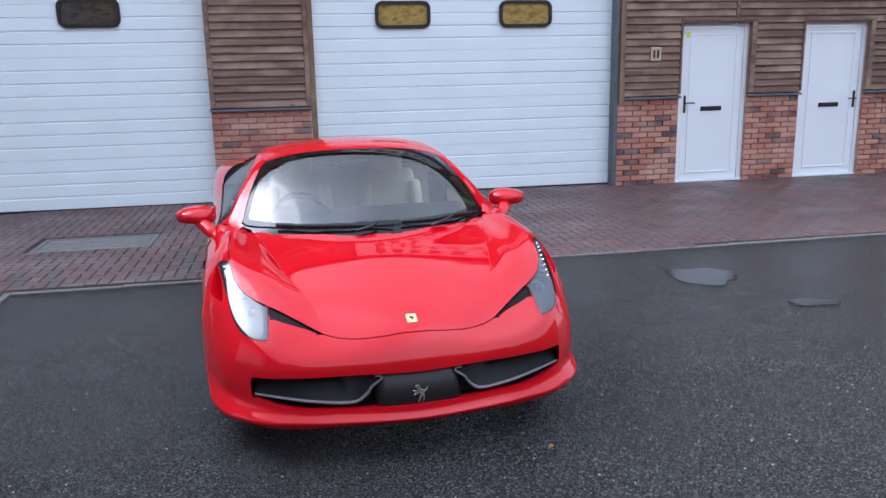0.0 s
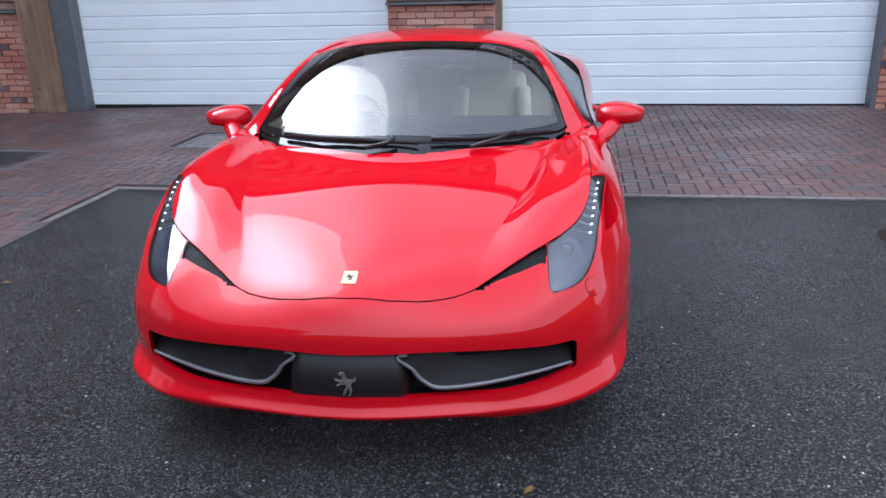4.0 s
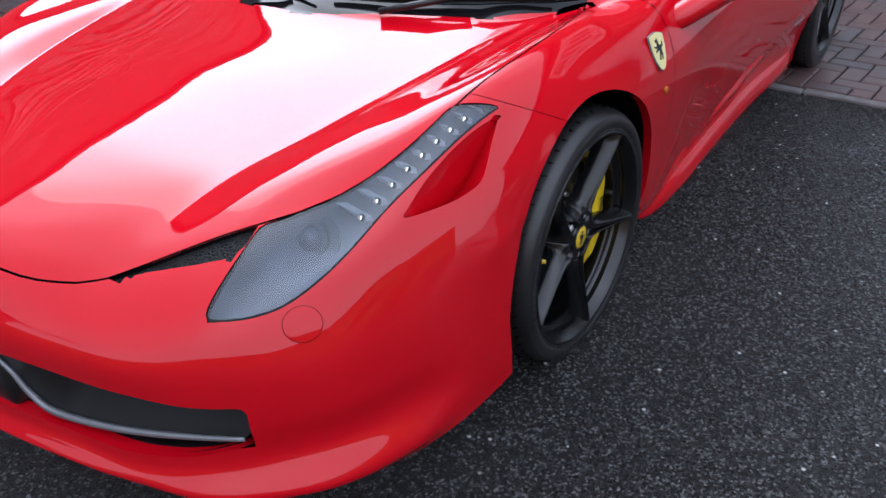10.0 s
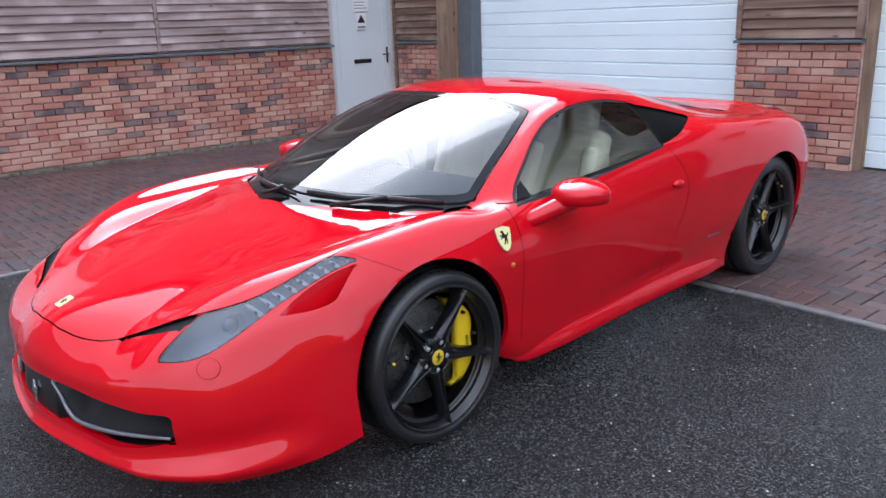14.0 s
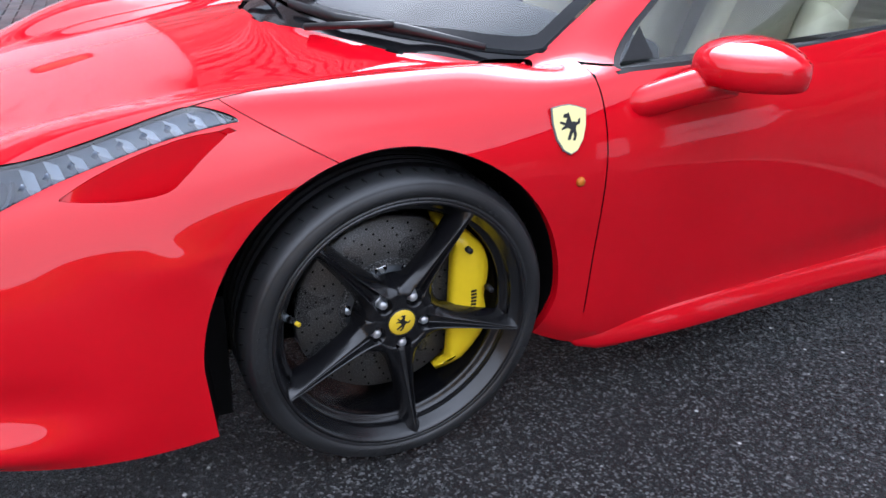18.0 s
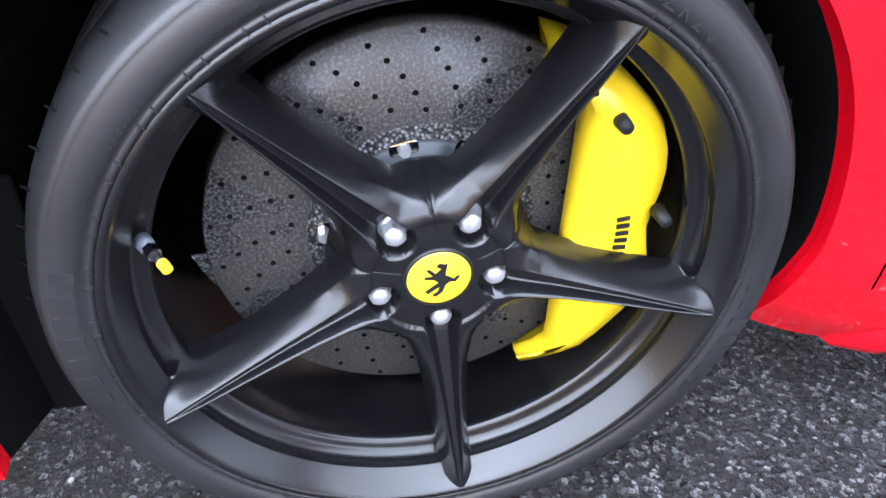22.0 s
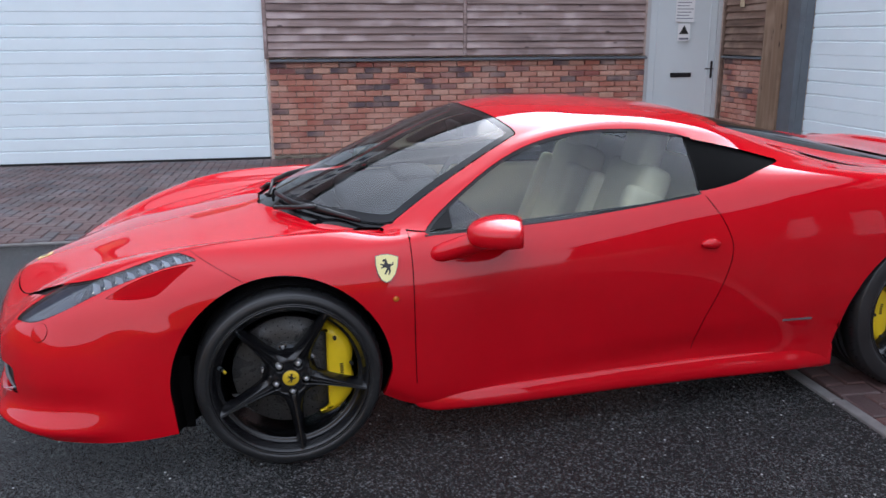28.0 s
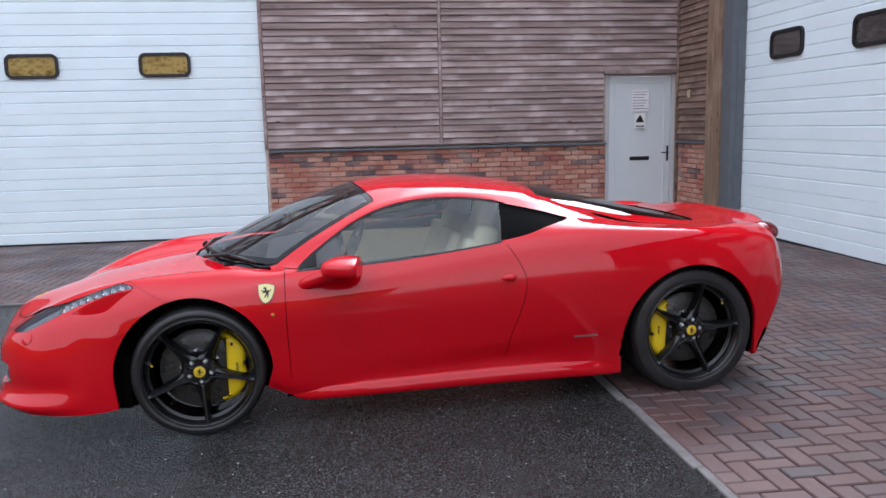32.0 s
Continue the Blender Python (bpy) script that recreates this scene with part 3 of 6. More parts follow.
def ledge(name, b):
    """A folded metal drip ledge with a sloping top, along x or y."""
    x0, x1, y0, y1 = b
    bm = box(x0, x1, y0, y1, LEDGE - 0.012, LEDGE + 0.028, 0.003)
    along_x = (x1 - x0) > (y1 - y0)
    for v in bm.verts:
        if v.co.z > LEDGE + 0.01:
            if along_x and v.co.y < (y0 + y1) / 2:
                v.co.z -= 0.016
            if not along_x and v.co.x > (x0 + x1) / 2:
                v.co.z -= 0.016
    return tagged(part(name, bm, M_SLATE), "slate grey metal drip ledge over the brickwork", "trim", kind="structure")


ledge("trim_ledge_west", (WEST - 0.03, WEST + 0.06, WDOOR[1] + 0.06, WPED[0] - 0.003))
ledge("trim_ledge_corner", (WEST + 0.045, -5.665, BACK - 0.06, BACK + 0.03))
ledge("trim_ledge_pier", (DOOR1[1] - 0.01, DOOR2[0] + 0.01, BACK - 0.06, BACK + 0.03))
ledge("trim_ledge_east", (DOOR2[1] + 0.135, PED1[0] - 0.005, BACK - 0.06, BACK + 0.03))
ledge("trim_ledge_doors", (PED1[1] + 0.0, PED2[0] - 0.005, BACK - 0.06, BACK + 0.03))
ledge("trim_ledge_end", (PED2[1] + 0.0, 12.0, BACK - 0.06, BACK + 0.03))

plate = part("number_plate", box(4.87, 5.02, BACK - 0.058, BACK - 0.045, 1.70, 1.88, 0.003), M_PLATE)
tagged(plate, "small pale wooden sign plate on the boards", "sign")
for k in (0, 1):
    part("figure_bar", box(4.905 + 0.05 * k, 4.93 + 0.055 * k, BACK - 0.062, BACK - 0.058, 1.74, 1.84), M_BLACK, plate)
plate2 = part("number_plate", box(-6.28, -6.18, BACK - 0.058, BACK - 0.045, 1.86, 1.98, 0.003), M_PLATE)
tagged(plate2, "small weathered sign plate on the boards", "sign")



def sign_board(m, width, height, bars, label):
    """A shallow tray sign along x of m, its face towards -y; the lettering as plain bars."""
    top = part("sign_board", box(0, width, -0.045, 0.0, 0, height, 0.006), M_PAPER)
    top.matrix_world = m
    for x0, x1, z0, z1 in bars:
        part("letter_bar", box(x0, x1, -0.049, -0.046, z0, z1), M_INK, top)
    return tagged(top, label, "sign", group="signs over the garage doors")


SIGN_BARS = [(0.45 + 0.40 * k, 0.45 + 0.40 * k + 0.22, 0.30, 0.60) for k in range(7)] + [(0.60 + 0.33 * k, 0.60 + 0.33 * k + 0.20, 0.12, 0.20) for k in range(7)]
sign_board(Matrix.Translation((DOOR2[0] + 0.35, BACK - 0.03, 4.22)), 3.35, 0.76, SIGN_BARS, "long white sign board with dark lettering over the garage door")
sign_board(Matrix.Translation((WEST + 0.03, WDOOR[0] + 0.55, 4.35)) @ pose(0, 0, 0, 0, 0, 90), 3.35, 0.76, SIGN_BARS, "long white sign board with dark lettering over the garage door")

# twin security light on the boards over the grey door
lamp_base = part("security_light", box(WEST + 0.0285, WEST + 0.075, 9.80, 9.92, 3.50, 3.60, 0.008, 2), M_UPVC)
tagged(lamp_base, "small white twin security light on the timber boards", "wall light")
for y in (9.77, 9.95):
    bm = add_tube(bmesh.new(), 0.012, 0.08, Matrix.Translation((WEST + 0.055, 9.86, 3.53)) @ facing_rot((0.25, (y - 9.86) * 8, -0.75)), 10)
    part("light_arm", bm, M_UPVC, lamp_base)
    bm = bmesh.new()
    bmesh.ops.create_uvsphere(bm, u_segments=18, v_segments=12, radius=0.062, matrix=Matrix.Translation((WEST + 0.095, y, 3.455)))
    part("light_head", bm, M_UPVC, lamp_base, "round white lamp head", True)

# drain cover and manhole in the paving
cover = part("manhole_cover", box(-2.50, -1.46, 8.08, 8.62, -0.02, 0.006, 0.003), M_KERB)
tagged(cover, "pale concrete-filled manhole cover set in the paving", "manhole cover")
fr = box(-2.55, -2.502, 8.03, 8.67, -0.02, 0.010, 0.002)
add_box(fr, -1.458, -1.41, 8.03, 8.67, -0.02, 0.010, 0.002)
add_box(fr, -2.5015, -1.4585, 8.03, 8.078, -0.02, 0.0102, 0.002)
add_box(fr, -2.5015, -1.4585, 8.622, 8.67, -0.02, 0.0102, 0.002)
part("cover_frame", fr, M_SLATE, cover)

# unseen plain walls far behind the camera close the yard, coloured like autumn trees
for nm, b in (("wall_far_south", (-30, 30, -22, -21.6, -0.2, 6.2)), ("wall_far_east", (26, 26.4, -21.5, 10, -0.2, 6.0))):
    tagged(part(nm, box(*b), M_BACKDROP), "unseen plain brown backdrop wall in place of autumn trees", "wall", kind="structure")

# gully grating set in the paving: frame and bars over a dark pit
gx0, gx1, gy0, gy1 = -4.22, -3.02, 7.12, 7.80
gz = ground_z(-3.6)
grate = part("drain_grating", box(gx0, gx1, gy0, gy1, gz - .04, gz + .012, .003), M_LINER_DARK)
tagged(grate, "dark iron drain grating set in the block paving", "drain grating")
for b in ((gx0 - .04, gx1 + .04, gy0 - .04, gy0), (gx0 - .04, gx1 + .04, gy1, gy1 + .04), (gx0 - .04, gx0, gy0, gy1), (gx1, gx1 + .04, gy0, gy1), (gx0 + .58, gx0 + .62, gy0, gy1)):
    part("grating_frame", box(*b, gz - .03, gz + .020, .003), M_SLATE, grate)
for k in range(22):
    x = gx0 + .03 + k * (gx1 - gx0 - .06) / 21
    part("grating_bar", box(x - .011, x + .011, gy0 + .002, gy1 - .002, gz + .010, gz + .017, .002), M_IRON, grate)

# fallen leaves on the tarmac
def leaf(x, y, size, turn):
    bm = bmesh.new()
    mid = [bm.verts.new((size * (q - .5), 0, .004 + .012 * math.sin(q * 3.1))) for q in (0, .25, .5, .75, 1)]
    for sgn in (1, -1):
        edge = [bm.verts.new((size * (q - .5), sgn * size * w, .010 + .010 * q)) for q, w in ((.25, .20), (.5, .27), (.75, .17))]
        chain = [mid[0], *edge, mid[4]]
        for i in range(4):
            vs = [mid[i], mid[i + 1], chain[i + 1], chain[i]]
            bm.faces.new([v for k, v in enumerate(vs) if v not in vs[:k]])
    bmesh.ops.solidify(bm, geom=bm.faces[:], thickness=.0012)
    ob = part("fallen_leaf", bm, M_LEAF, smooth=True)
    ob.matrix_world = pose(x, y, ground_z(x), 0, 0, turn)
    tagged(ob, "dry curled brown leaf lying on the wet tarmac", "leaf", group="fallen leaves")


leaf(1.136, 3.102, .045, 40)
leaf(-1.735, 4.546, .06, 15)
leaf(-2.23, 4.68, .06, 100)


# shallow puddles left on the tarmac
def puddle(x, y, w, d, seed):
    rnd = random.Random(seed)
    out = []
    ph = [rnd.uniform(0, 6.28) for _ in range(4)]
    for k in range(40):
        a = 2 * math.pi * k / 40
        r = 1 + .16 * math.sin(2 * a + ph[0]) + .12 * math.sin(3 * a + ph[1]) + .07 * math.sin(5 * a + ph[2])
        out.append((x + w / 2 * r * math.cos(a), y + d / 2 * r * math.sin(a)))
    ob = part("puddle", prism(out, .0035, pose(0, 0, .0005)), M_WATER)
    tagged(ob, "shallow rain puddle lying on the dark tarmac", "puddle", group="puddles")


puddle(3.24, 5.66, .46, .60, 4)
puddle(3.65, 4.81, .34, .18, 9)


# ---- the sports car: materials ----
def make_red():
    s = Shade("red_car_paint", 0.5, spec=0.0, coat=1.0)
    s.put(s.b, "Coat Roughness", 0.012), s.put(s.b, "Coat IOR", 1.5)
    n = s.noise(5.0, 3)
    s.colour(s.ramp(n, (0.3, (0.55, 0.0018, 0.0090)), (0.7, (0.59, 0.0022, 0.0105))))
    w = s.noise(9.0, 2)
    k = s.t.nodes.new("ShaderNodeBump")
    s.put(k, "Strength", 0.02), s.put(k, "Distance", 0.01)
    s.t.links.new(w, k.inputs["Height"])
    s.t.links.new(k.outputs[0], s.b.inputs["Coat Normal"])
    return s.m


def make_glass(name, tint, ior=1.5, extra=0.0):
    m = bpy.data.materials.new(name)
    m.use_nodes = True
    t = m.node_tree
    t.nodes.clear()
    out, mix = t.nodes.new("ShaderNodeOutputMaterial"), t.nodes.new("ShaderNodeMixShader")
    clear, gloss, fr = t.nodes.new("ShaderNodeBsdfTransparent"), t.nodes.new("ShaderNodeBsdfGlossy"), t.nodes.new("ShaderNodeFresnel")
    clear.inputs["Color"].default_value = (*tint, 1)
    gloss.inputs["Roughness"].default_value = 0.01
    fr.inputs["IOR"].default_value = ior
    add = t.nodes.new("ShaderNodeMath")
    add.operation, add.use_clamp = "ADD", True
    add.inputs[1].default_value = extra
    t.links.new(fr.outputs[0], add.inputs[0])
    t.links.new(add.outputs[0], mix.inputs["Fac"])
    t.links.new(clear.outputs[0], mix.inputs[1])
    t.links.new(gloss.outputs[0], mix.inputs[2])
    t.links.new(mix.outputs[0], out.inputs["Surface"])
    return m


def make_mesh_metal():
    s = Shade("black_wire_mesh", 0.5, spec=0.15)
    w = s.cells(130, s.co, "Distance", "DISTANCE_TO_EDGE")
    s.colour(s.ramp(w, (0.05, (0.014, 0.014, 0.015)), (0.14, (0.002, 0.002, 0.002))))
    s.bump(w, 0.6, 0.004)
    return s.m


M_RED = make_red()
M_GLASS = make_glass("window_glass", (0.94, 0.97, 0.96), 1.58, 0.07)
M_SIDEGLASS = make_glass("side_window_glass", (0.90, 0.95, 0.90), 1.5, 0.03)
M_DARKGLASS = make_glass("dark_engine_glass", (0.05, 0.055, 0.06), 1.5, 0.02)
M_LAMPGLASS = make_glass("lamp_cover", (0.86, 0.91, 0.96), 1.55, 0.07)
M_FRIT = paint_like("black_glass_border", (0.006, 0.006, 0.007), 0.08, spec=0.3, vary=0.1)
M_GLOSSBLACK = paint_like("satin_black_wheel", (0.006, 0.006, 0.007), 0.23, spec=0.6, vary=0.15, scale=8, grain=500)
M_SATIN = paint_like("satin_grey_trim", (0.22, 0.225, 0.24), 0.42, metal=0.5, vary=0.1, scale=20)
M_MESH = make_mesh_metal()
M_LOUVRE = paint_like("silver_lamp_louvre", (0.60, 0.65, 0.72), 0.30, metal=0.4, vary=0.1, scale=30)
M_LENS = paint_like("projector_glass", (0.09, 0.11, 0.15), 0.12, spec=0.7, vary=0.1)
M_HOUSING = paint_like("lamp_housing", (0.075, 0.095, 0.13), 0.42, metal=0.3, vary=0.25, scale=14)
M_WINGLET = paint_like("dark_satin_winglet", (0.006, 0.006, 0.007), 0.45, spec=0.25, vary=0.2, scale=20)
M_CREAM = paint_like("cream_leather", (0.80, 0.74, 0.58), 0.55, spec=0.35, vary=0.06, scale=9, grain=260)
M_WINE = paint_like("wine_red_trim", (0.10, 0.008, 0.012), 0.5, vary=0.1)
M_DASH = paint_like("dark_dash_leather", (0.028, 0.030, 0.034), 0.6, vary=0.15)
M_YELLOW = paint_like("yellow_caliper_paint", (0.80, 0.56, 0.012), 0.3, vary=0.04, scale=12)
M_YELLOWDISC = paint_like("yellow_enamel", (0.72, 0.50, 0.03), 0.25, vary=0.03)
M_AMBERLENS = paint_like("amber_lens", (0.55, 0.16, 0.02), 0.15, vary=0.1)
M_REDLENS = paint_like("dark_red_lens", (0.14, 0.006, 0.010), 0.08, spec=0.6, vary=0.1)
M_LINER = paint_like("black_liner", (0.004, 0.004, 0.004), 0.9, spec=0.05, vary=0.2)
M_CREAMENAMEL = paint_like("cream_enamel", (0.82, 0.74, 0.34), 0.25, vary=0.03)
s_led = Shade("led_lamp", 0.3)
s_led.put(s_led.b, "Emission Color", (1.0, 0.94, 0.80, 1)), s_led.put(s_led.b, "Emission Strength", 3.0)
M_LED = s_led.colour((0.9, 0.9, 0.85)).m

CAR = Matrix.Translation((0.4915, 4.2881, 0.0)) @ pose(0, 0, 0, 0, 0, 3.2)
car = empty("sports_car", CAR)
tagged(car, "glossy red low sports car with black wheels, parked on tarmac", "car")


# ---- body surface: feature lines of the left half, from the front lip over the roof to the tail ----
# each line: (to the left, to the rear, up) at the same 22 stations
TOP = [(0, -1.115, .165), (0, -1.145, .19), (0, -1.125, .225), (0, -1.13, .375), (0, -1.118, .475), (0, -1.05, .56), (0, -.76, .658), (0, -.42, .738), (0, -.105, .797), (0, .0, .845), (0, .43, 1.045), (0, .85, 1.185), (0, 1.26, 1.222), (0, 1.72, 1.185), (0, 1.87, 1.155), (0, 2.4, 1.04), (0, 2.88, .93), (0, 3.15, .925), (0, 3.35, .925), (0, 3.375, .80), (0, 3.375, .55), (0, 3.25, .25)]
INNER = [(.36, -1.07, .162), (.365, -1.10, .19), (.365, -1.075, .228), (.365, -1.075, .373), (.37, -1.055, .47), (.375, -.945, .552), (.435, -.71, .647), (.52, -.45, .707), (.61, .06, .786), (.56, .16, .81), (.42, .50, 1.02), (.36, .88, 1.165), (.34, 1.27, 1.205), (.33, 1.73, 1.168), (.32, 1.87, 1.142), (.33, 2.4, 1.025), (.36, 2.88, .925), (.40, 3.14, .925), (.42, 3.32, .92), (.43, 3.35, .80), (.45, 3.355, .55), (.45, 3.23, .25)]
CREASE = [(.51, -1.045, .16), (.52, -1.062, .19), (.52, -1.043, .23), (.52, -1.038, .37), (.52, -1.022, .465), (.515, -.935, .545), (.54, -.735, .655), (.60, -.44, .742), (.668, .22, .795), (.665, .27, .80), (.57, .56, .995), (.48, .90, 1.14), (.46, 1.28, 1.187), (.45, 1.74, 1.148), (.45, 1.87, 1.12), (.46, 2.4, 1.012), (.49, 2.87, .922), (.52, 3.12, .918), (.54, 3.29, .905), (.55, 3.33, .80), (.57, 3.335, .55), (.57, 3.21, .245)]
LAMP = [(.66, -.985, .158), (.678, -1.012, .193), (.667, -.980, .245), (.67, -.978, .36), (.67, -.962, .465), (.645, -.922, .537), (.635, -.72, .660), (.69, -.42, .762), (.72, .33, .797), (.74, .37, .805), (.668, .63, .972), (.577, .925, 1.112), (.555, 1.3, 1.163), (.545, 1.74, 1.122), (.55, 1.88, 1.09), (.605, 2.38, .962), (.64, 2.84, .912), (.63, 3.09, .912), (.65, 3.25, .885), (.655, 3.30, .79), (.68, 3.31, .55), (.68, 3.18, .24)]
CREST = [(.82, -.84, .155), (.842, -.862, .195), (.822, -.822, .262), (.825, -.825, .36), (.812, -.82, .46), (.782, -.79, .552), (.785, -.62, .665), (.79, -.35, .781), (.815, .15, .818), (.82, .42, .81), (.735, .70, .968), (.645, .965, 1.092), (.605, 1.3, 1.135), (.61, 1.72, 1.09), (.685, 1.97, 1.02), (.785, 2.36, .952), (.785, 2.8, .928), (.77, 3.05, .915), (.775, 3.19, .865), (.78, 3.24, .78), (.80, 3.26, .55), (.80, 3.12, .23)]
BELT = [(.895, -.68, .155), (.912, -.692, .20), (.893, -.664, .275), (.892, -.67, .37), (.882, -.665, .47), (.862, -.64, .558), (.866, -.50, .655), (.872, -.24, .752), (.89, .16, .768), (.885, .44, .79), (.87, .80, .813), (.868, 1.05, .832), (.868, 1.32, .862), (.868, 1.60, .902), (.885, 1.95, .935), (.906, 2.35, .930), (.908, 2.75, .902), (.895, 3.02, .86), (.872, 3.14, .82), (.865, 3.18, .74), (.865, 3.21, .54), (.86, 3.08, .22)]
SIDE = [(.928, -.55, .16), (.932, -.55, .205), (.933, -.54, .28), (.928, -.54, .38), (.92, -.535, .47), (.915, -.51, .545), (.922, -.385, .62), (.935, -.17, .67), (.95, .17, .665), (.95, .45, .665), (.935, .8, .68), (.93, 1.05, .69), (.93, 1.32, .70), (.938, 1.60, .715), (.958, 1.95, .755), (.975, 2.35, .775), (.976, 2.75, .755), (.955, 3.0, .72), (.935, 3.1, .69), (.922, 3.14, .64), (.908, 3.16, .50), (.90, 3.05, .21)]
LOW = [(.942, -.45, .17), (.946, -.45, .225), (.947, -.445, .31), (.945, -.44, .40), (.942, -.435, .48), (.942, -.42, .535), (.943, -.30, .56), (.95, -.10, .55), (.952, .18, .47), (.940, .45, .40), (.914, .8, .365), (.903, 1.05, .36), (.897, 1.32, .365), (.901, 1.60, .378), (.935, 1.95, .45), (.965, 2.35, .53), (.968, 2.75, .54), (.952, 3.0, .5), (.932, 3.06, .47), (.92, 3.1, .44), (.905, 3.11, .38), (.89, 3.03, .20)]
TUCK = [(.948, -.41, .178), (.95, -.412, .235), (.95, -.41, .325), (.949, -.405, .41), (.947, -.395, .485), (.945, -.38, .52), (.94, -.27, .52), (.948, -.07, .48), (.945, .19, .38), (.917, .45, .215), (.894, .8, .224), (.882, 1.05, .236), (.871, 1.32, .252), (.866, 1.60, .270), (.882, 1.95, .25), (.90, 2.33, .28), (.92, 2.75, .36), (.93, 2.99, .35), (.92, 3.04, .34), (.91, 3.07, .32), (.9, 3.08, .29), (.88, 3.025, .192)]
FOOT = [(.95, -.345, .185), (.952, -.345, .245), (.952, -.345, .325), (.95, -.335, .40), (.948, -.325, .45), (.945, -.31, .47), (.94, -.23, .44), (.94, -.05, .40), (.92, .20, .30), (.892, .45, .168), (.897, .8, .156), (.889, 1.05, .150), (.881, 1.32, .145), (.876, 1.60, .142), (.885, 1.95, .14), (.872, 2.3, .137), (.88, 2.75, .2), (.90, 2.98, .2), (.90, 3.02, .2), (.895, 3.04, .195), (.89, 3.05, .19), (.86, 3.02, .185)]
FEATURES = np.array([TOP, INNER, CREASE, LAMP, CREST, BELT, SIDE, LOW, TUCK, FOOT])


def glide(pts, knots, at):
    """Cubic interpolation through pts (along axis 0) at the knots, with parabolic tangents."""
    h = np.diff(knots)
    d = np.diff(pts, axis=0) / h.reshape(-1, *([1] * (pts.ndim - 1)))
    m = np.empty_like(pts)
    w = (h[1:] / (h[1:] + h[:-1])).reshape(-1, *([1] * (pts.ndim - 1)))
    m[1:-1] = w * d[:-1] + (1 - w) * d[1:]
    m[0], m[-1] = d[0], d[-1]
    k = np.clip(np.searchsorted(knots, at, side="right") - 1, 0, len(h) - 1)
    shape = (-1, *([1] * (pts.ndim - 1)))
    hk, x = h[k].reshape(shape), ((at - knots[k]) / h[k]).reshape(shape)
    return (2 * x**3 - 3 * x**2 + 1) * pts[k] + (x**3 - 2 * x**2 + x) * hk * m[k] + (-2 * x**3 + 3 * x**2) * pts[k + 1] + (x**3 - x**2) * hk * m[k + 1]


PER_S, PER_J = 13, 9
gaps = np.sqrt(np.linalg.norm(np.diff(FEATURES, axis=1), axis=2)).mean(axis=0)
sk = np.concatenate([[0], np.cumsum(gaps)])
at_s = np.concatenate([np.linspace(a, b, PER_S, endpoint=False) for a, b in zip(sk[:-1], sk[1:])] + [[sk[-1]]])
rows_ = np.array([glide(line, sk, at_s) for line in FEATURES])            # line, station, xyz
sheet = []
for i in range(rows_.shape[1]):
    sec = rows_[:, i]
    ghost = sec[1] * (-1, 1, 1)
    sec = np.vstack([ghost, sec])
    kn = np.concatenate([[0], np.cumsum(np.sqrt(np.linalg.norm(np.diff(sec, axis=0), axis=1) + 1e-9))])
    at = np.concatenate([np.linspace(a, b, PER_J, endpoint=False) for a, b in zip(kn[1:-1], kn[2:])] + [[kn[-1]]])
    soft_ = glide(sec, kn, at)
    # the bonnet meets the wings in a sharp hollow crease
    keen = np.clip(min((i / PER_S - 5.2) / .5, (8.6 - i / PER_S) / .5), 0, 1)
    if keen > 0:
        n_in = PER_J
        k_in, k_out = kn[:3], kn[2:]
        hard = np.vstack([glide(sec[:3], k_in, at[:n_in]), glide(sec[2:], k_out, at[n_in:])])
        soft_ = soft_ * (1 - keen) + hard * keen
    sheet.append(soft_)
sheet = np.array(sheet)
sheet[:, 0, 0] = 0.0
NI, NJ = sheet.shape[:2]
du = np.gradient(sheet, axis=0)
dv = np.gradient(sheet, axis=1)
dv[:, 0] = (1, 0, 0)
normal = np.cross(dv, du)
normal /= np.linalg.norm(normal, axis=2, keepdims=True) + 1e-12
if normal[NI // 2, 0, 2] < 0:
    normal = -normal
V = [tuple(p) for p in sheet.reshape(-1, 3)]
N = [tuple(p) for p in normal.reshape(-1, 3)]
POLYS = [(i * NJ + j, (i + 1) * NJ + j, (i + 1) * NJ + j + 1, i * NJ + j + 1) for i in range(NI - 1) for j in range(NJ - 1)]


def inside(outline):
    """The signed distance (minus inside) of (a, b) arrays from a closed outline."""
    o = np.array(outline, float)

    def far_from(a, b):
        p = np.stack([a, b], -1)[:, None]
        q0, q1 = o[None], np.roll(o, -1, axis=0)[None]
        e, w = q1 - q0, p - q0
        k = np.clip((w * e).sum(-1) / ((e * e).sum(-1) + 1e-12), 0, 1)
        dist = np.linalg.norm(w - e * k[..., None], axis=-1).min(axis=1)
        cond = (q0[..., 1] > p[..., 1]) != (q1[..., 1] > p[..., 1])
        cross = q0[..., 0] + (p[..., 1] - q0[..., 1]) * e[..., 0] / np.where(np.abs(e[..., 1]) < 1e-12, 1e-12, e[..., 1])
        odd = (cond & (p[..., 0] < cross)).sum(axis=1) % 2
        return np.where(odd == 1, -dist, dist)
    return far_from


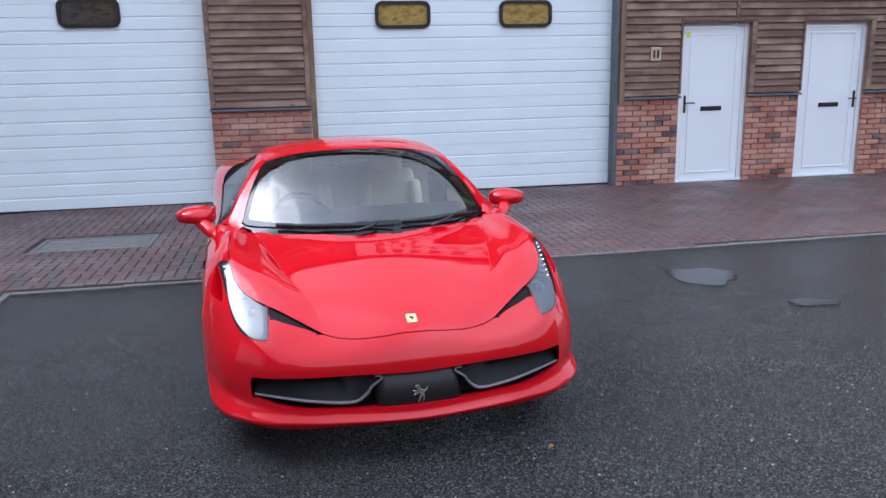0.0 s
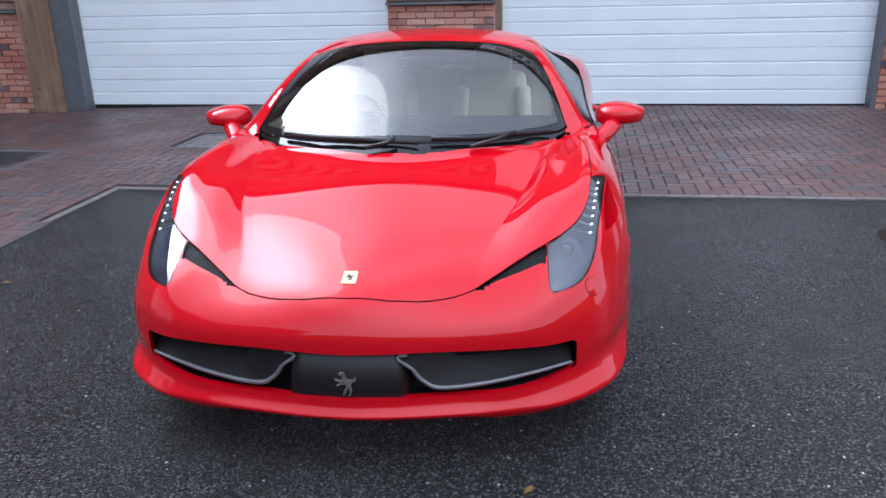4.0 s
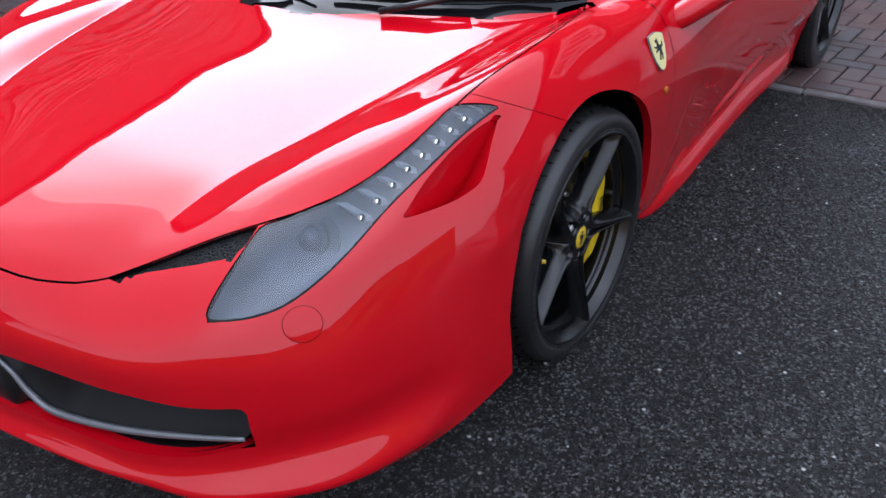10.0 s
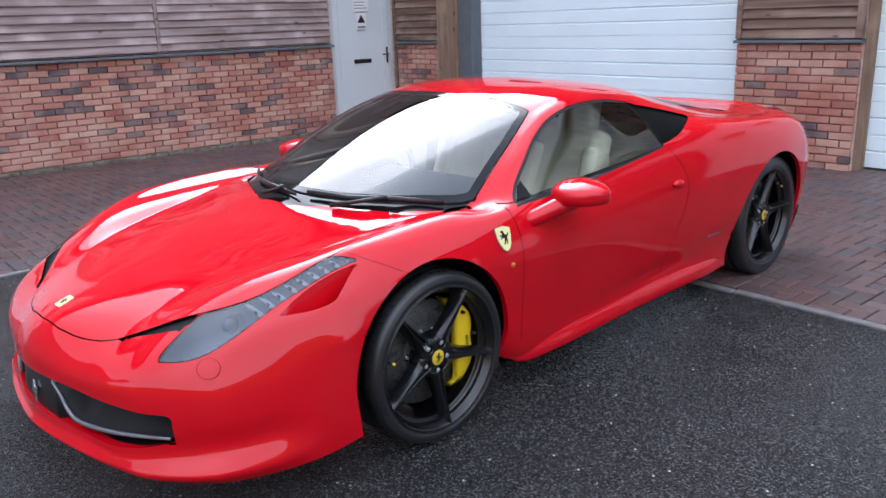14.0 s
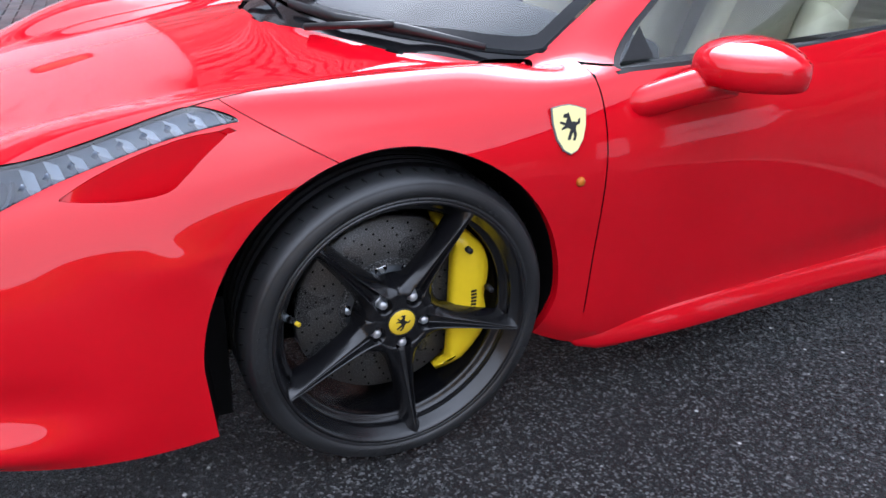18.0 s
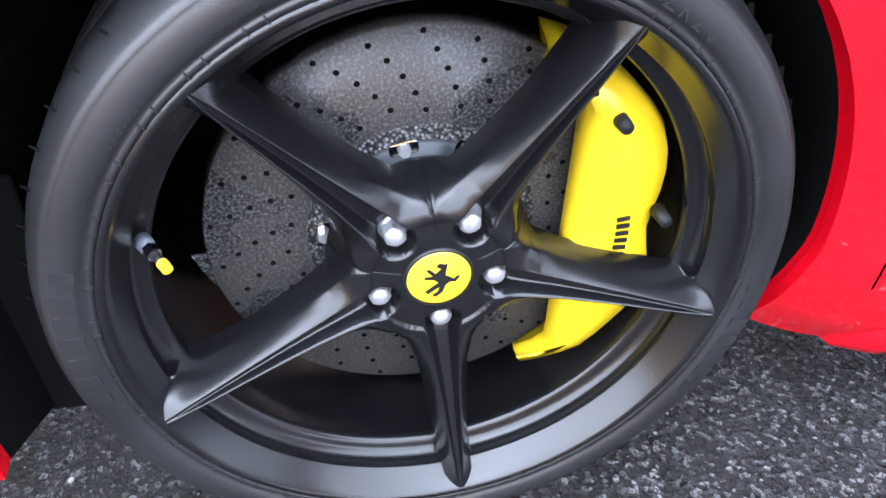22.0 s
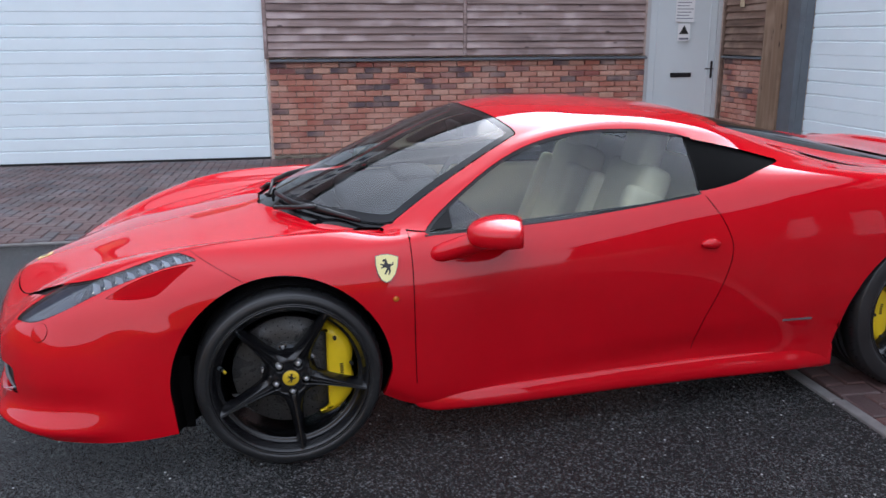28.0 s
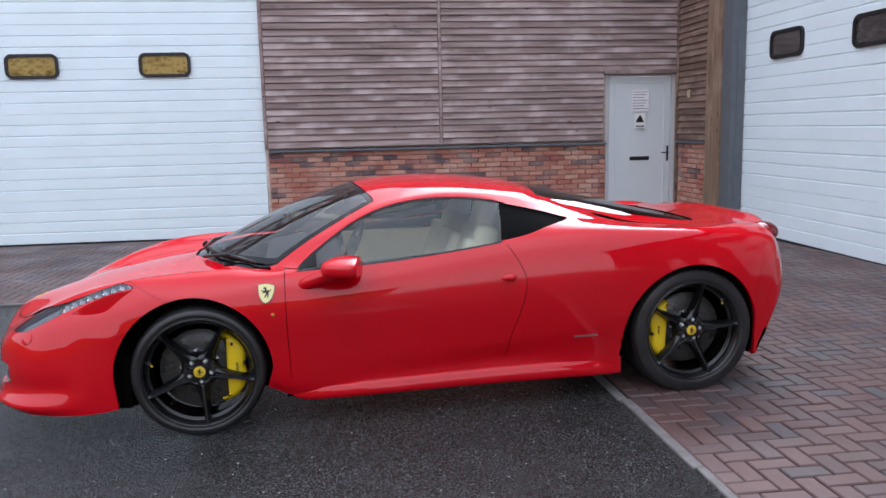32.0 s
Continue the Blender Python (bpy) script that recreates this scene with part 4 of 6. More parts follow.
def curve(pts, n=6, closed=True):
    """A smooth closed outline through a few corners; a corner given twice stays sharp."""
    p = np.array(pts, float)
    if closed:
        p = np.vstack([p[-2:], p, p[:2]])
    out = []
    for i in range(1, len(p) - 2):
        if i < 2 and closed:
            continue
        if i > len(p) - 3 and closed:
            break
        a, b, c, d = p[i - 1], p[i], p[i + 1], p[i + 2]
        if np.allclose(b, c):
            continue
        m0 = (c - a) / 2 if not np.allclose(a, b) else (c - b)
        m1 = (d - b) / 2 if not np.allclose(c, d) else (c - b)
        for x in np.linspace(0, 1, n, endpoint=False):
            out.append((2 * x**3 - 3 * x**2 + 1) * b + (x**3 - 2 * x**2 + x) * m0 + (-2 * x**3 + 3 * x**2) * c + (x**3 - x**2) * m1)
    return [tuple(q) for q in out]


FW, RW = (0.0, 0.336), (2.645, 0.357)


def arch(v, z, cv, cz, r, skirt):
    down = np.maximum(0, cz - z)
    return np.where(z > cz, np.hypot(v - cv, z - cz) - r, np.abs(v - cv) - r - skirt * down)


LAMP_OUT = curve([(.637, -.914), (.668, -.906), (.709, -.873), (.746, -.826), (.774, -.763), (.792, -.693), (.806, -.594), (.823, -.494), (.837, -.386), (.851, -.285), (.851, -.285), (.791, -.361), (.791, -.361), (.781, -.469), (.759, -.559), (.723, -.637), (.674, -.704), (.628, -.755), (.628, -.755), (.630, -.841)])
BONNET_OUT = [(-.3, -1.05), (0, -1.05), (.13, -1.040), (.24, -1.016), (.33, -.980), (.392, -.943), (.45, -.893), (.56, -.804), (.624, -.752), (.677, -.700), (.727, -.634), (.763, -.557), (.785, -.467), (.795, -.36), (.80, -.1), (.79, .1), (.765, .25), (.73, .335), (.70, .31), (.56, .13), (.45, .068), (.35, .022), (.2, -.042), (.10, -.072), (-.3, -.076)]
VENT_OUT = [(.394, -.946), (.45, -.896), (.56, -.807), (.624, -.755), (.627, -.795), (.616, -.826), (.56, -.858), (.469, -.902)]
SCREEN_OUT = curve([(-.4, .02), (-.4, .02), (0, .0), (.2, .025), (.4, .105), (.56, .205), (.69, .34), (.728, .40), (.728, .40), (.667, .645), (.612, .82), (.575, .905), (.54, .925), (.33, .885), (0, .855), (-.4, .855), (-.4, .855)])
COWL_OUT = [(-.3, -.074), (.10, -.070), (.2, -.040), (.35, .024), (.45, .070), (.56, .132), (.70, .313), (.722, .355), (.728, .398), (.69, .342), (.56, .208), (.4, .108), (.2, .028), (-.3, .02)]
ENGINE_OUT = curve([(-.4, 1.87), (-.4, 1.87), (0, 1.86), (.40, 1.875), (.50, 1.92), (.53, 2.4), (.53, 2.78), (.45, 2.865), (0, 2.88), (-.4, 2.88), (-.4, 2.88)])
DOOR_OUT = curve([(.438, .815), (.438, .815), (.438, .60), (.447, .30), (.456, .208), (.48, .193), (.80, .185), (1.3, .175), (1.53, .172), (1.572, .20), (1.60, .38), (1.655, .54), (1.685, .686), (1.655, .79), (1.585, .905), (1.585, .905), (1.31, .868), (1.0, .836), (.7, .815)])
WINDOW_OUT = curve([(.508, .812), (.508, .812), (.60, .885), (.73, .972), (.85, 1.036), (.98, 1.083), (1.14, 1.112), (1.30, 1.120), (1.46, 1.112), (1.615, 1.088), (1.615, 1.088), (1.59, .99), (1.565, .905), (1.565, .905), (1.31, .871), (1.0, .838), (.7, .819)])
QUARTER_OUT = curve([(1.617, 1.0875), (1.617, 1.0875), (1.74, 1.062), (1.86, 1.034), (1.985, .998), (1.985, .998), (1.85, .972), (1.72, .935), (1.567, .9055), (1.567, .9055), (1.592, .99)])
f_lamp, f_bonnet, f_vent, f_screen, f_cowl, f_engine = (inside(o) for o in (LAMP_OUT, BONNET_OUT, VENT_OUT, SCREEN_OUT, COWL_OUT, ENGINE_OUT))
f_door, f_window, f_quarter = (inside(o) for o in (DOOR_OUT, WINDOW_OUT, QUARTER_OUT))
SCOOP_OUT = curve([(-.597, .642), (-.597, .642), (-.50, .645), (-.425, .658), (-.390, .682), (-.352, .713), (-.300, .750), (-.300, .750), (-.375, .738), (-.455, .713), (-.53, .680)])
f_scoop = inside(SCOOP_OUT)
f_intake = inside(curve([(.600, 2.20), (.640, 2.165), (.705, 2.24), (.735, 2.36), (.715, 2.44), (.650, 2.34)]))


def grille(u, v, z):
    low = .246 + np.clip((u - .45) / .25, 0, 1) ** 2 * .045
    a, b, c = (z - .404 + np.clip(u - .25, 0, 1) * .035) / .05, (low - z) / .05, (u - .724) / .05
    k = 9.0
    m = np.maximum(np.maximum(a, b), c)
    d = (m + np.log(np.exp(k * (a - m)) + np.exp(k * (b - m)) + np.exp(k * (c - m))) / k) * .05
    return np.where(v < -.80, d, 1.0)


CUTS = {
    "arch_f": lambda u, v, z: np.where(u > .55, arch(v, z, -.020, .330, .380, np.where(v < 0, -.10, -.30)), 1.0),
    "arch_r": lambda u, v, z: np.where(u > .55, arch(v, z, 2.625, .35, .392, .10), 1.0),
    "grille": grille,
    "lamp": lambda u, v, z: np.where((z > .49) & (v < 0), f_lamp(u, v), 1.0),
    "vent": lambda u, v, z: np.where(z > .50, f_vent(u, v), 1.0),
    "bonnet": lambda u, v, z: np.where(z > .50, f_bonnet(u, v), 1.0),
    "cowl": lambda u, v, z: f_cowl(u, v),
    "screen": lambda u, v, z: np.where(z > .7, f_screen(u, v), 1.0),
    "engine": lambda u, v, z: np.where(z > .7, f_engine(u, v), 1.0),
    "window": lambda u, v, z: np.where(u > .45, f_window(v, z), 1.0),
    "quarter": lambda u, v, z: np.where(u > .45, f_quarter(v, z), 1.0),
    "door": lambda u, v, z: np.where(u > .45, f_door(v, z), 1.0),
    "scoop": lambda u, v, z: np.where((u > .80) & (v < -.2), f_scoop(v, z), 1.0),
    "intake": lambda u, v, z: np.where((z > .85) & (u > .55) & (v > 1.8), f_intake(u, v), 1.0),
    "seam": lambda u, v, z: np.where(u > .6, ((v + .275) - (.768 - z) * 1.87) * .5, -1.0),
    "fender": lambda u, v, z: np.where((u > .6) & (z < .83), v - .437, np.where(u > .6, 1.0, -1.0)),
    "tail": lambda u, v, z: np.where(u > .6, v - 3.0 - (z - .6) * .30, v - 3.36),
}
GAP = {"lamp": .0015, "bonnet": .0020, "door": .0017, "seam": .0008, "screen": .003, "vent": .0, "window": .0, "quarter": .0, "tail": .0008, "scoop": .0}


def values(name):
    a = np.array(V)
    return CUTS[name](a[:, 0], a[:, 1], a[:, 2])


rims = {}


def split(polys, name, level=0.0):
    """Cuts every polygon along the line where the named function has that level."""
    global V, N
    d = values(name) - level
    d[np.abs(d) < 1e-5] = 1e-5
    side = d > 0
    cache, out = {}, []

    def crossing(a, b):
        key = (a, b) if a < b else (b, a)
        if key not in cache:
            k = d[a] / (d[a] - d[b])
            V.append(tuple(p + (q - p) * k for p, q in zip(V[a], V[b])))
            N.append(tuple(p + (q - p) * k for p, q in zip(N[a], N[b])))
            cache[key] = len(V) - 1
        return cache[key]

    for f in polys:
        n = sum(side[i] for i in f)
        if n == 0 or n == len(f) or any(abs(d[i]) > .5 for i in f):
            out.append(f)
            continue
        plus, minus = [], []
        for a, b in zip(f, f[1:] + f[:1]):
            (plus if side[a] else minus).append(a)
            if side[a] != side[b]:
                c = crossing(a, b)
                plus.append(c)
                minus.append(c)
        out += [tuple(g) for g in (plus, minus) if len(g) > 2]
    rims.setdefault(name, []).extend(cache.values())
    return out


for name in CUTS:
    g = GAP.get(name, 0.0)
    if g:
        POLYS = split(POLYS, name, g)
        POLYS = split(POLYS, name, -g)
    else:
        POLYS = split(POLYS, name)
POLYS = split(POLYS, "screen", -.034)
POLYS = split(POLYS, "window", .009)

VA, NA = np.array(V), np.array(N)
NA /= np.linalg.norm(NA, axis=1, keepdims=True) + 1e-12
centre = np.array([VA[list(f)].mean(axis=0) for f in POLYS])
D = {k: fn(centre[:, 0], centre[:, 1], centre[:, 2]) for k, fn in CUTS.items()}
sorted_faces = {}
for k, f in enumerate(POLYS):
    g = {n: D[n][k] for n in CUTS}
    u, v, z = centre[k]
    if g["arch_f"] < 0 or g["arch_r"] < 0 or g["grille"] < 0:
        continue
    if abs(g["lamp"]) < .0015:
        kind = "lamp_seal"
    elif g["lamp"] < 0:
        kind = "headlamp"
    elif g["vent"] < 0:
        kind = "vent"
    elif g["scoop"] < 0:
        kind = "scoop"
    elif abs(g["screen"]) < .003:
        kind = "gap"
    elif g["screen"] < -.034:
        kind = "screen"
    elif g["screen"] < 0:
        kind = "frit"
    elif g["cowl"] < 0:
        kind = "cowl"
    elif abs(g["bonnet"]) < .0020 and g["vent"] > .0:
        kind = "gap"
    elif g["bonnet"] < 0:
        kind = "bonnet"
    elif g["window"] < 0:
        kind = "window"
    elif g["quarter"] < 0:
        kind = "quarter"
    elif g["window"] < .009:
        kind = "window_seal"
    elif g["intake"] < 0:
        kind = "intake"
    elif g["engine"] < 0:
        kind = "engine"
    elif abs(g["door"]) < .0017 and z > .27:
        kind = "gap"
    elif g["door"] < 0:
        kind = "door"
    elif z < .80 and abs(g["seam"]) < .0008 and u > .7 and v < 0:
        kind = "gap"
    elif v < .437 and z < .83 and g["fender"] < 0 and (g["seam"] > 0 and u > .6):
        kind = "fender"
    elif v < .2:
        kind = "bumper"
    elif abs(g["tail"]) < .0008 and .55 < z < .84 and u > .7:
        kind = "gap"
    elif g["tail"] > 0:
        kind = "tail"
    else:
        kind = "shell"
    sorted_faces.setdefault(kind, []).append(f)


def panel(name, faces, mat, both, parent, label="", push=0.0, side=1, own=False):
    """A mesh of these faces of the body surface; both: with its mirror image. push: how far it lies inside the surface; own: shaded by its own form."""
    used = sorted({i for f in faces for i in f})
    where = {i: k for k, i in enumerate(used)}
    p, n = VA[used] - NA[used] * (push(VA[used]) if callable(push) else push), NA[used]
    fs = [tuple(where[i] for i in f) for f in faces]
    if both:
        m = len(used)
        twin, extra = {}, []
        for i in range(m):
            if abs(p[i, 0]) < 1e-5:
                twin[i] = i
            else:
                twin[i] = m + len(extra)
                extra.append(i)
        p, n = np.vstack([p, p[extra] * (-1, 1, 1)]), np.vstack([n, n[extra] * (-1, 1, 1)])
        fs = fs + [tuple(twin[i] for i in f)[::-1] for f in fs]
    elif side < 0:
        p, n, fs = p * (-1, 1, 1), n * (-1, 1, 1), [f[::-1] for f in fs]
    me = bpy.data.meshes.new(name)
    me.from_pydata(p.tolist(), [], fs)
    # faces look along the surface normal
    if len(me.polygons) and Vector(me.polygons[len(fs) // 4].normal).dot(Vector(n[fs[len(fs) // 4][0]])) < 0:
        me.flip_normals()
    me.shade_smooth()
    if not own:
        me.normals_split_custom_set_from_vertices([tuple(q) for q in n])
    return part(name, me, mat, parent, label)


SF = sorted_faces


def scoop_depth(q):
    """The hollow behind the lamp: its back falls upright from under the lamp to a deep foot behind the lower lip."""
    roof = np.interp(q[:, 1], (-.597, -.53, -.455, -.375, -.30), (.644, .682, .715, .740, .752))
    return (.001 + 1.15 * np.clip(roof - q[:, 2], 0, .075) * np.clip((q[:, 1] + .60) / .05, 0, 1))[:, None]


# the windscreen's normals follow one smooth surface
used_ = sorted({i for k in ("screen", "frit") for f in SF[k] for i in f})
uu, vv, zz = VA[used_].T


def powers(u, v):
    return np.stack([u**(2 * i) * v**j for i in range(4) for j in range(4)], -1)


fit_ = np.linalg.lstsq(powers(uu, vv), zz, rcond=None)[0]
h_ = 1e-4
zu = (powers(uu + h_, vv) - powers(uu - h_, vv)) @ fit_ / (2 * h_)
zv = (powers(uu, vv + h_) - powers(uu, vv - h_)) @ fit_ / (2 * h_)
nn_ = np.stack([-zu, -zv, np.ones_like(zu)], -1)
NA[used_] = nn_ / np.linalg.norm(nn_, axis=1, keepdims=True)
# loose slivers between the cuts are left out of the bumper
chief = {}


def root(i):
    while chief.setdefault(i, i) != i:
        i = chief[i]
    return i


for f in SF["bumper"]:
    for i in f[1:]:
        chief[root(i)] = root(f[0])
groups_ = {}
for f in SF["bumper"]:
    groups_.setdefault(root(f[0]), []).append(f)
groups_ = sorted(groups_.values(), key=len, reverse=True)
bumper = panel("front_bumper", groups_[0], M_RED, True, car)
for g_ in groups_[1:]:
    if len(g_) > 12:
        for side in (1, -1):
            panel("bumper_corner", g_, M_RED, False, car, side=side)
SF["bumper"] = [f for g_ in groups_ for f in g_]
bonnet = panel("bonnet", SF["bonnet"], M_RED, True, car)
shell = panel("body_shell", SF["shell"], M_RED, True, car)
tail = panel("rear_bumper", SF["tail"], M_RED, True, car)
panel("cowl_panel", SF["cowl"], M_FRIT, True, car, "black cowl under the wipers", 0.008)
screen = panel("windscreen", SF["screen"], M_GLASS, True, car, "clear curved windscreen")
panel("windscreen_border", SF["frit"], M_FRIT, True, screen, "black glass border")
panel("engine_window", SF["engine"], M_DARKGLASS, True, car, "dark glass over the engine", 0.004)
hidden = [f for k in ("gap", "bumper", "bonnet", "shell", "tail", "fender", "door", "vent", "cowl", "lamp_seal", "quarter") for f in SF.get(k, [])]
panel("inner_liner", hidden, M_LINER, True, car, "", 0.014)
doors = {}
for side in (1, -1):
    panel("front_fender", SF["fender"], M_RED, False, car, side=side)
    doors[side] = panel("door", SF["door"], M_RED, False, car, side=side)
    panel("side_window", SF["window"], M_SIDEGLASS, False, doors[side], "pale tinted glass", 0.006, side)
    panel("window_seal", SF["window_seal"], M_RUBBER, False, doors[side], "thin black window seal", 0.003, side)
    panel("rear_intake", SF["intake"], M_LINER, False, car, "dark air intake in the rear shoulder", 0.012, side)
    panel("quarter_window", SF["quarter"], M_LINER, False, car, "small black quarter window", 0.010, side)
    lampo = panel("headlamp", SF["headlamp"], M_LAMPGLASS, False, car, "long swept-back clear headlamp", 0.001, side)
    panel("lamp_seal", SF["lamp_seal"], M_RUBBER, False, lampo, "", 0.004, side)
    panel("lamp_housing", SF["headlamp"], M_HOUSING, False, lampo, "blue-grey reflector housing", lambda q: (.006 + .042 * np.clip(-f_lamp(q[:, 0], q[:, 1]) / .014, 0, 1))[:, None], side)
    panel("vent_mesh", SF["vent"], M_MESH, False, bumper, "black wire mesh", 0.010, side)
    panel("fender_scoop", SF["scoop"], M_RED, False, bumper, "", scoop_depth, side, True)


def surface(u, v, low=0.45):
    """The body's height and normal over a place of the plan, on its upper side."""
    ok = np.where(VA[:, 2] > low)[0]
    d = (VA[ok, 0] - u) ** 2 + (VA[ok, 1] - v) ** 2
    k = ok[np.argsort(d)[:4]]
    w = 1 / (((VA[k, 0] - u) ** 2 + (VA[k, 1] - v) ** 2) + 1e-6)
    return (VA[k, 2] * w).sum() / w.sum(), Vector(NA[k[0]])


def side_surface(v, z):
    """How far out the body's side lies at that length and height."""
    ok = np.where(VA[:, 0] > .55)[0]
    d = (VA[ok, 1] - v) ** 2 + (VA[ok, 2] - z) ** 2
    k = ok[np.argsort(d)[:4]]
    w = 1 / (((VA[k, 1] - v) ** 2 + (VA[k, 2] - z) ** 2) + 1e-6)
    return (VA[k, 0] * w).sum() / w.sum(), Vector(NA[k[0]])


def rim_strip(name, key, angle_of, moves, mats, parent, tol=1e-4):
    """Strips from a cut edge of the body inwards; moves: the offsets of each further row."""
    d = values_at_rim(key)
    ids = [i for i, q in zip(rims[key], d) if q]
    ids.sort(key=lambda i: angle_of(VA[i]))
    made = []
    for side in (1, -1):
        prev = [Vector(VA[i]) for i in ids]
        for (du_, dv_, dz_, grow), mat, nm in zip(moves, mats, name):
            bm = bmesh.new()
            nxt = []
            for p in prev:
                q = p.copy()
                q += Vector((du_, dv_, dz_))
                if grow and p.y < -.2 and p.z < .5:
                    q.y += grow
                    q.z -= .10 * min(1, max(0, (.36 - p.z) / .12))
                nxt.append(q)
            a = [bm.verts.new((p.x * side, p.y, p.z)) for p in prev]
            b = [bm.verts.new((p.x * side, p.y, p.z)) for p in nxt]
            for i in range(len(a) - 1):
                if (prev[i] - prev[i + 1]).length < 0.12:
                    bm.faces.new((a[i], a[i + 1], b[i + 1], b[i]))
            made.append(part(nm, bm, mat, parent, smooth=True))
            prev = nxt
    return made


def values_at_rim(key):
    return [True] * len(rims[key])


for key, (cv, cz) in (("arch_f", (0.0, .30)), ("arch_r", (2.625, .32))):
    rim_strip(("arch_lip", "arch_liner"), key, lambda p, cv=cv, cz=cz: math.atan2(p[2] - cz, p[1] - cv) if math.atan2(p[2] - cz, p[1] - cv) > -math.pi / 2 else math.atan2(p[2] - cz, p[1] - cv) + 2 * math.pi, ((-.022, 0, 0, 0), (-.36, 0, 0, .08)), (M_RED, M_LINER), car)
rim_strip(("grille_lip", "grille_duct"), "grille", lambda p: math.atan2(p[2] - .30, p[0] - .36), ((0, .03, 0, 0), (0, .07, 0, 0)), (M_RED, M_BLACK), bumper)
scoop_line = np.array(SCOOP_OUT)
rim_ids = sorted(set(rims["scoop"]), key=lambda i: int(((scoop_line - VA[i][1:]) ** 2).sum(axis=1).argmin()) + .3 * float(VA[i][1]))
for side in (1, -1):
    bm = bmesh.new()
    top_ = VA[rim_ids] * (side, 1, 1)
    low_ = (VA[rim_ids] - NA[rim_ids] * scoop_depth(VA[rim_ids])) * (side, 1, 1)
    a = [bm.verts.new(p) for p in top_]
    b = [bm.verts.new(p) for p in low_]
    for i in range(len(a)):
        j = (i + 1) % len(a)
        if (a[i].co - a[j].co).length < .08:
            bm.faces.new((a[i], a[j], b[j], b[i]))
    part("scoop_wall", bm, M_RED, bumper, smooth=True)

# front openings: centre plate, mesh, satin-edged winglets
plate_bm = bmesh.new()
cols = np.linspace(-0.74, 0.74, 40)
lo_, hi_ = [], []
for x in cols:
    y = -1.115 + .33 * x * x
    lo_.append(plate_bm.verts.new((x, y + .075, .21)))
    hi_.append(plate_bm.verts.new((x, y + .085, .42)))
for i in range(len(cols) - 1):
    plate_bm.faces.new((lo_[i], lo_[i + 1], hi_[i + 1], hi_[i]))
part("grille_mesh", plate_bm, M_MESH, bumper, "black mesh behind the front openings", True)
cp = bmesh.new()
rowsq = []
for z, w, back in ((.240, .17, .012), (.258, .185, .008), (.385, .170, .018), (.40, .165, .04)):
    rowsq.append([cp.verts.new((x * w, -1.118 + back + .33 * (x * w) ** 2, z)) for x in np.linspace(-1, 1, 13)])
for a, b in zip(rowsq[:-1], rowsq[1:]):
    for i in range(12):
        cp.faces.new((a[i], a[i + 1], b[i + 1], b[i]))
for a, sgn in ((0, -1), (12, 1)):
    edge = [r[a] for r in rowsq]
    out = [cp.verts.new(e.co + Vector((sgn * .02, .07, 0))) for e in edge]
    for i in range(3):
        cp.faces.new((edge[i], edge[i + 1], out[i + 1], out[i]))
part("centre_plate", cp, M_BLACK, bumper, "black centre plate", True)


def tube_along(points, r, n=8, flat=1.0):
    """A round bar through the points."""
    bm = bmesh.new()
    ring = []
    pts = [Vector(p) for p in points]
    for i, p in enumerate(pts):
        t = (pts[min(i + 1, len(pts) - 1)] - pts[max(i - 1, 0)]).normalized()
        a = t.cross(Vector((0, 0, 1)))
        a = a.normalized() if a.length > 1e-4 else Vector((1, 0, 0))
        b = a.cross(t).normalized()
        rr = r[i] if isinstance(r, (list, tuple)) else r
        ring.append([bm.verts.new(p + a * rr * flat * math.cos(q) + b * rr * math.sin(q)) for q in (2 * math.pi * k / n for k in range(n))])
    for a, b in zip(ring[:-1], ring[1:]):
        for k in range(n):
            bm.faces.new((a[k], a[(k + 1) % n], b[(k + 1) % n], b[k]))
    bm.faces.new(ring[0][::-1])
    bm.faces.new(ring[-1])
    return bm


for side in (1, -1):
    wing = curve([(.195, .392), (.212, .340), (.245, .298), (.30, .273), (.45, .278), (.60, .294), (.708, .307), (.708, .307)], 6)
    wing = [q for q in wing if q[1] < .395][:36] + [(.708, .307)]
    pts = []
    for x, z in wing:
        y = -1.118 + .33 * x * x
        pts.append((x * side, y + .012, z))
    part("winglet_edge", tube_along(pts, [.0050 + .0030 * math.sin(math.pi * k / (len(pts) - 1)) for k in range(len(pts))], 10), M_SATIN, bumper, "satin grey winglet edge", True)
    # the panel sweeps back and up from its edge to the top of the opening
    bm = bmesh.new()
    sheets = []
    for q in (0, .12, .35, .65, 1):
        line = []
        for x, y, z in pts:
            inner = max(0.0, 1 - (abs(x) - .195) / .14)
            reach = .40 - .035 * max(0.0, abs(x) - .25) - z
            line.append(bm.verts.new((x + (.055 * inner * q) * (1 if x > 0 else -1), y + .004 + .060 * q ** .8, z + reach * q * (.95 if inner > 0 else .62))))
        sheets.append(line)
    for a, b in zip(sheets[:-1], sheets[1:]):
        for i in range(len(a) - 1):
            bm.faces.new((a[i], a[i + 1], b[i + 1], b[i]))
    part("winglet", bm, M_WINGLET, bumper, "black winglet", True)


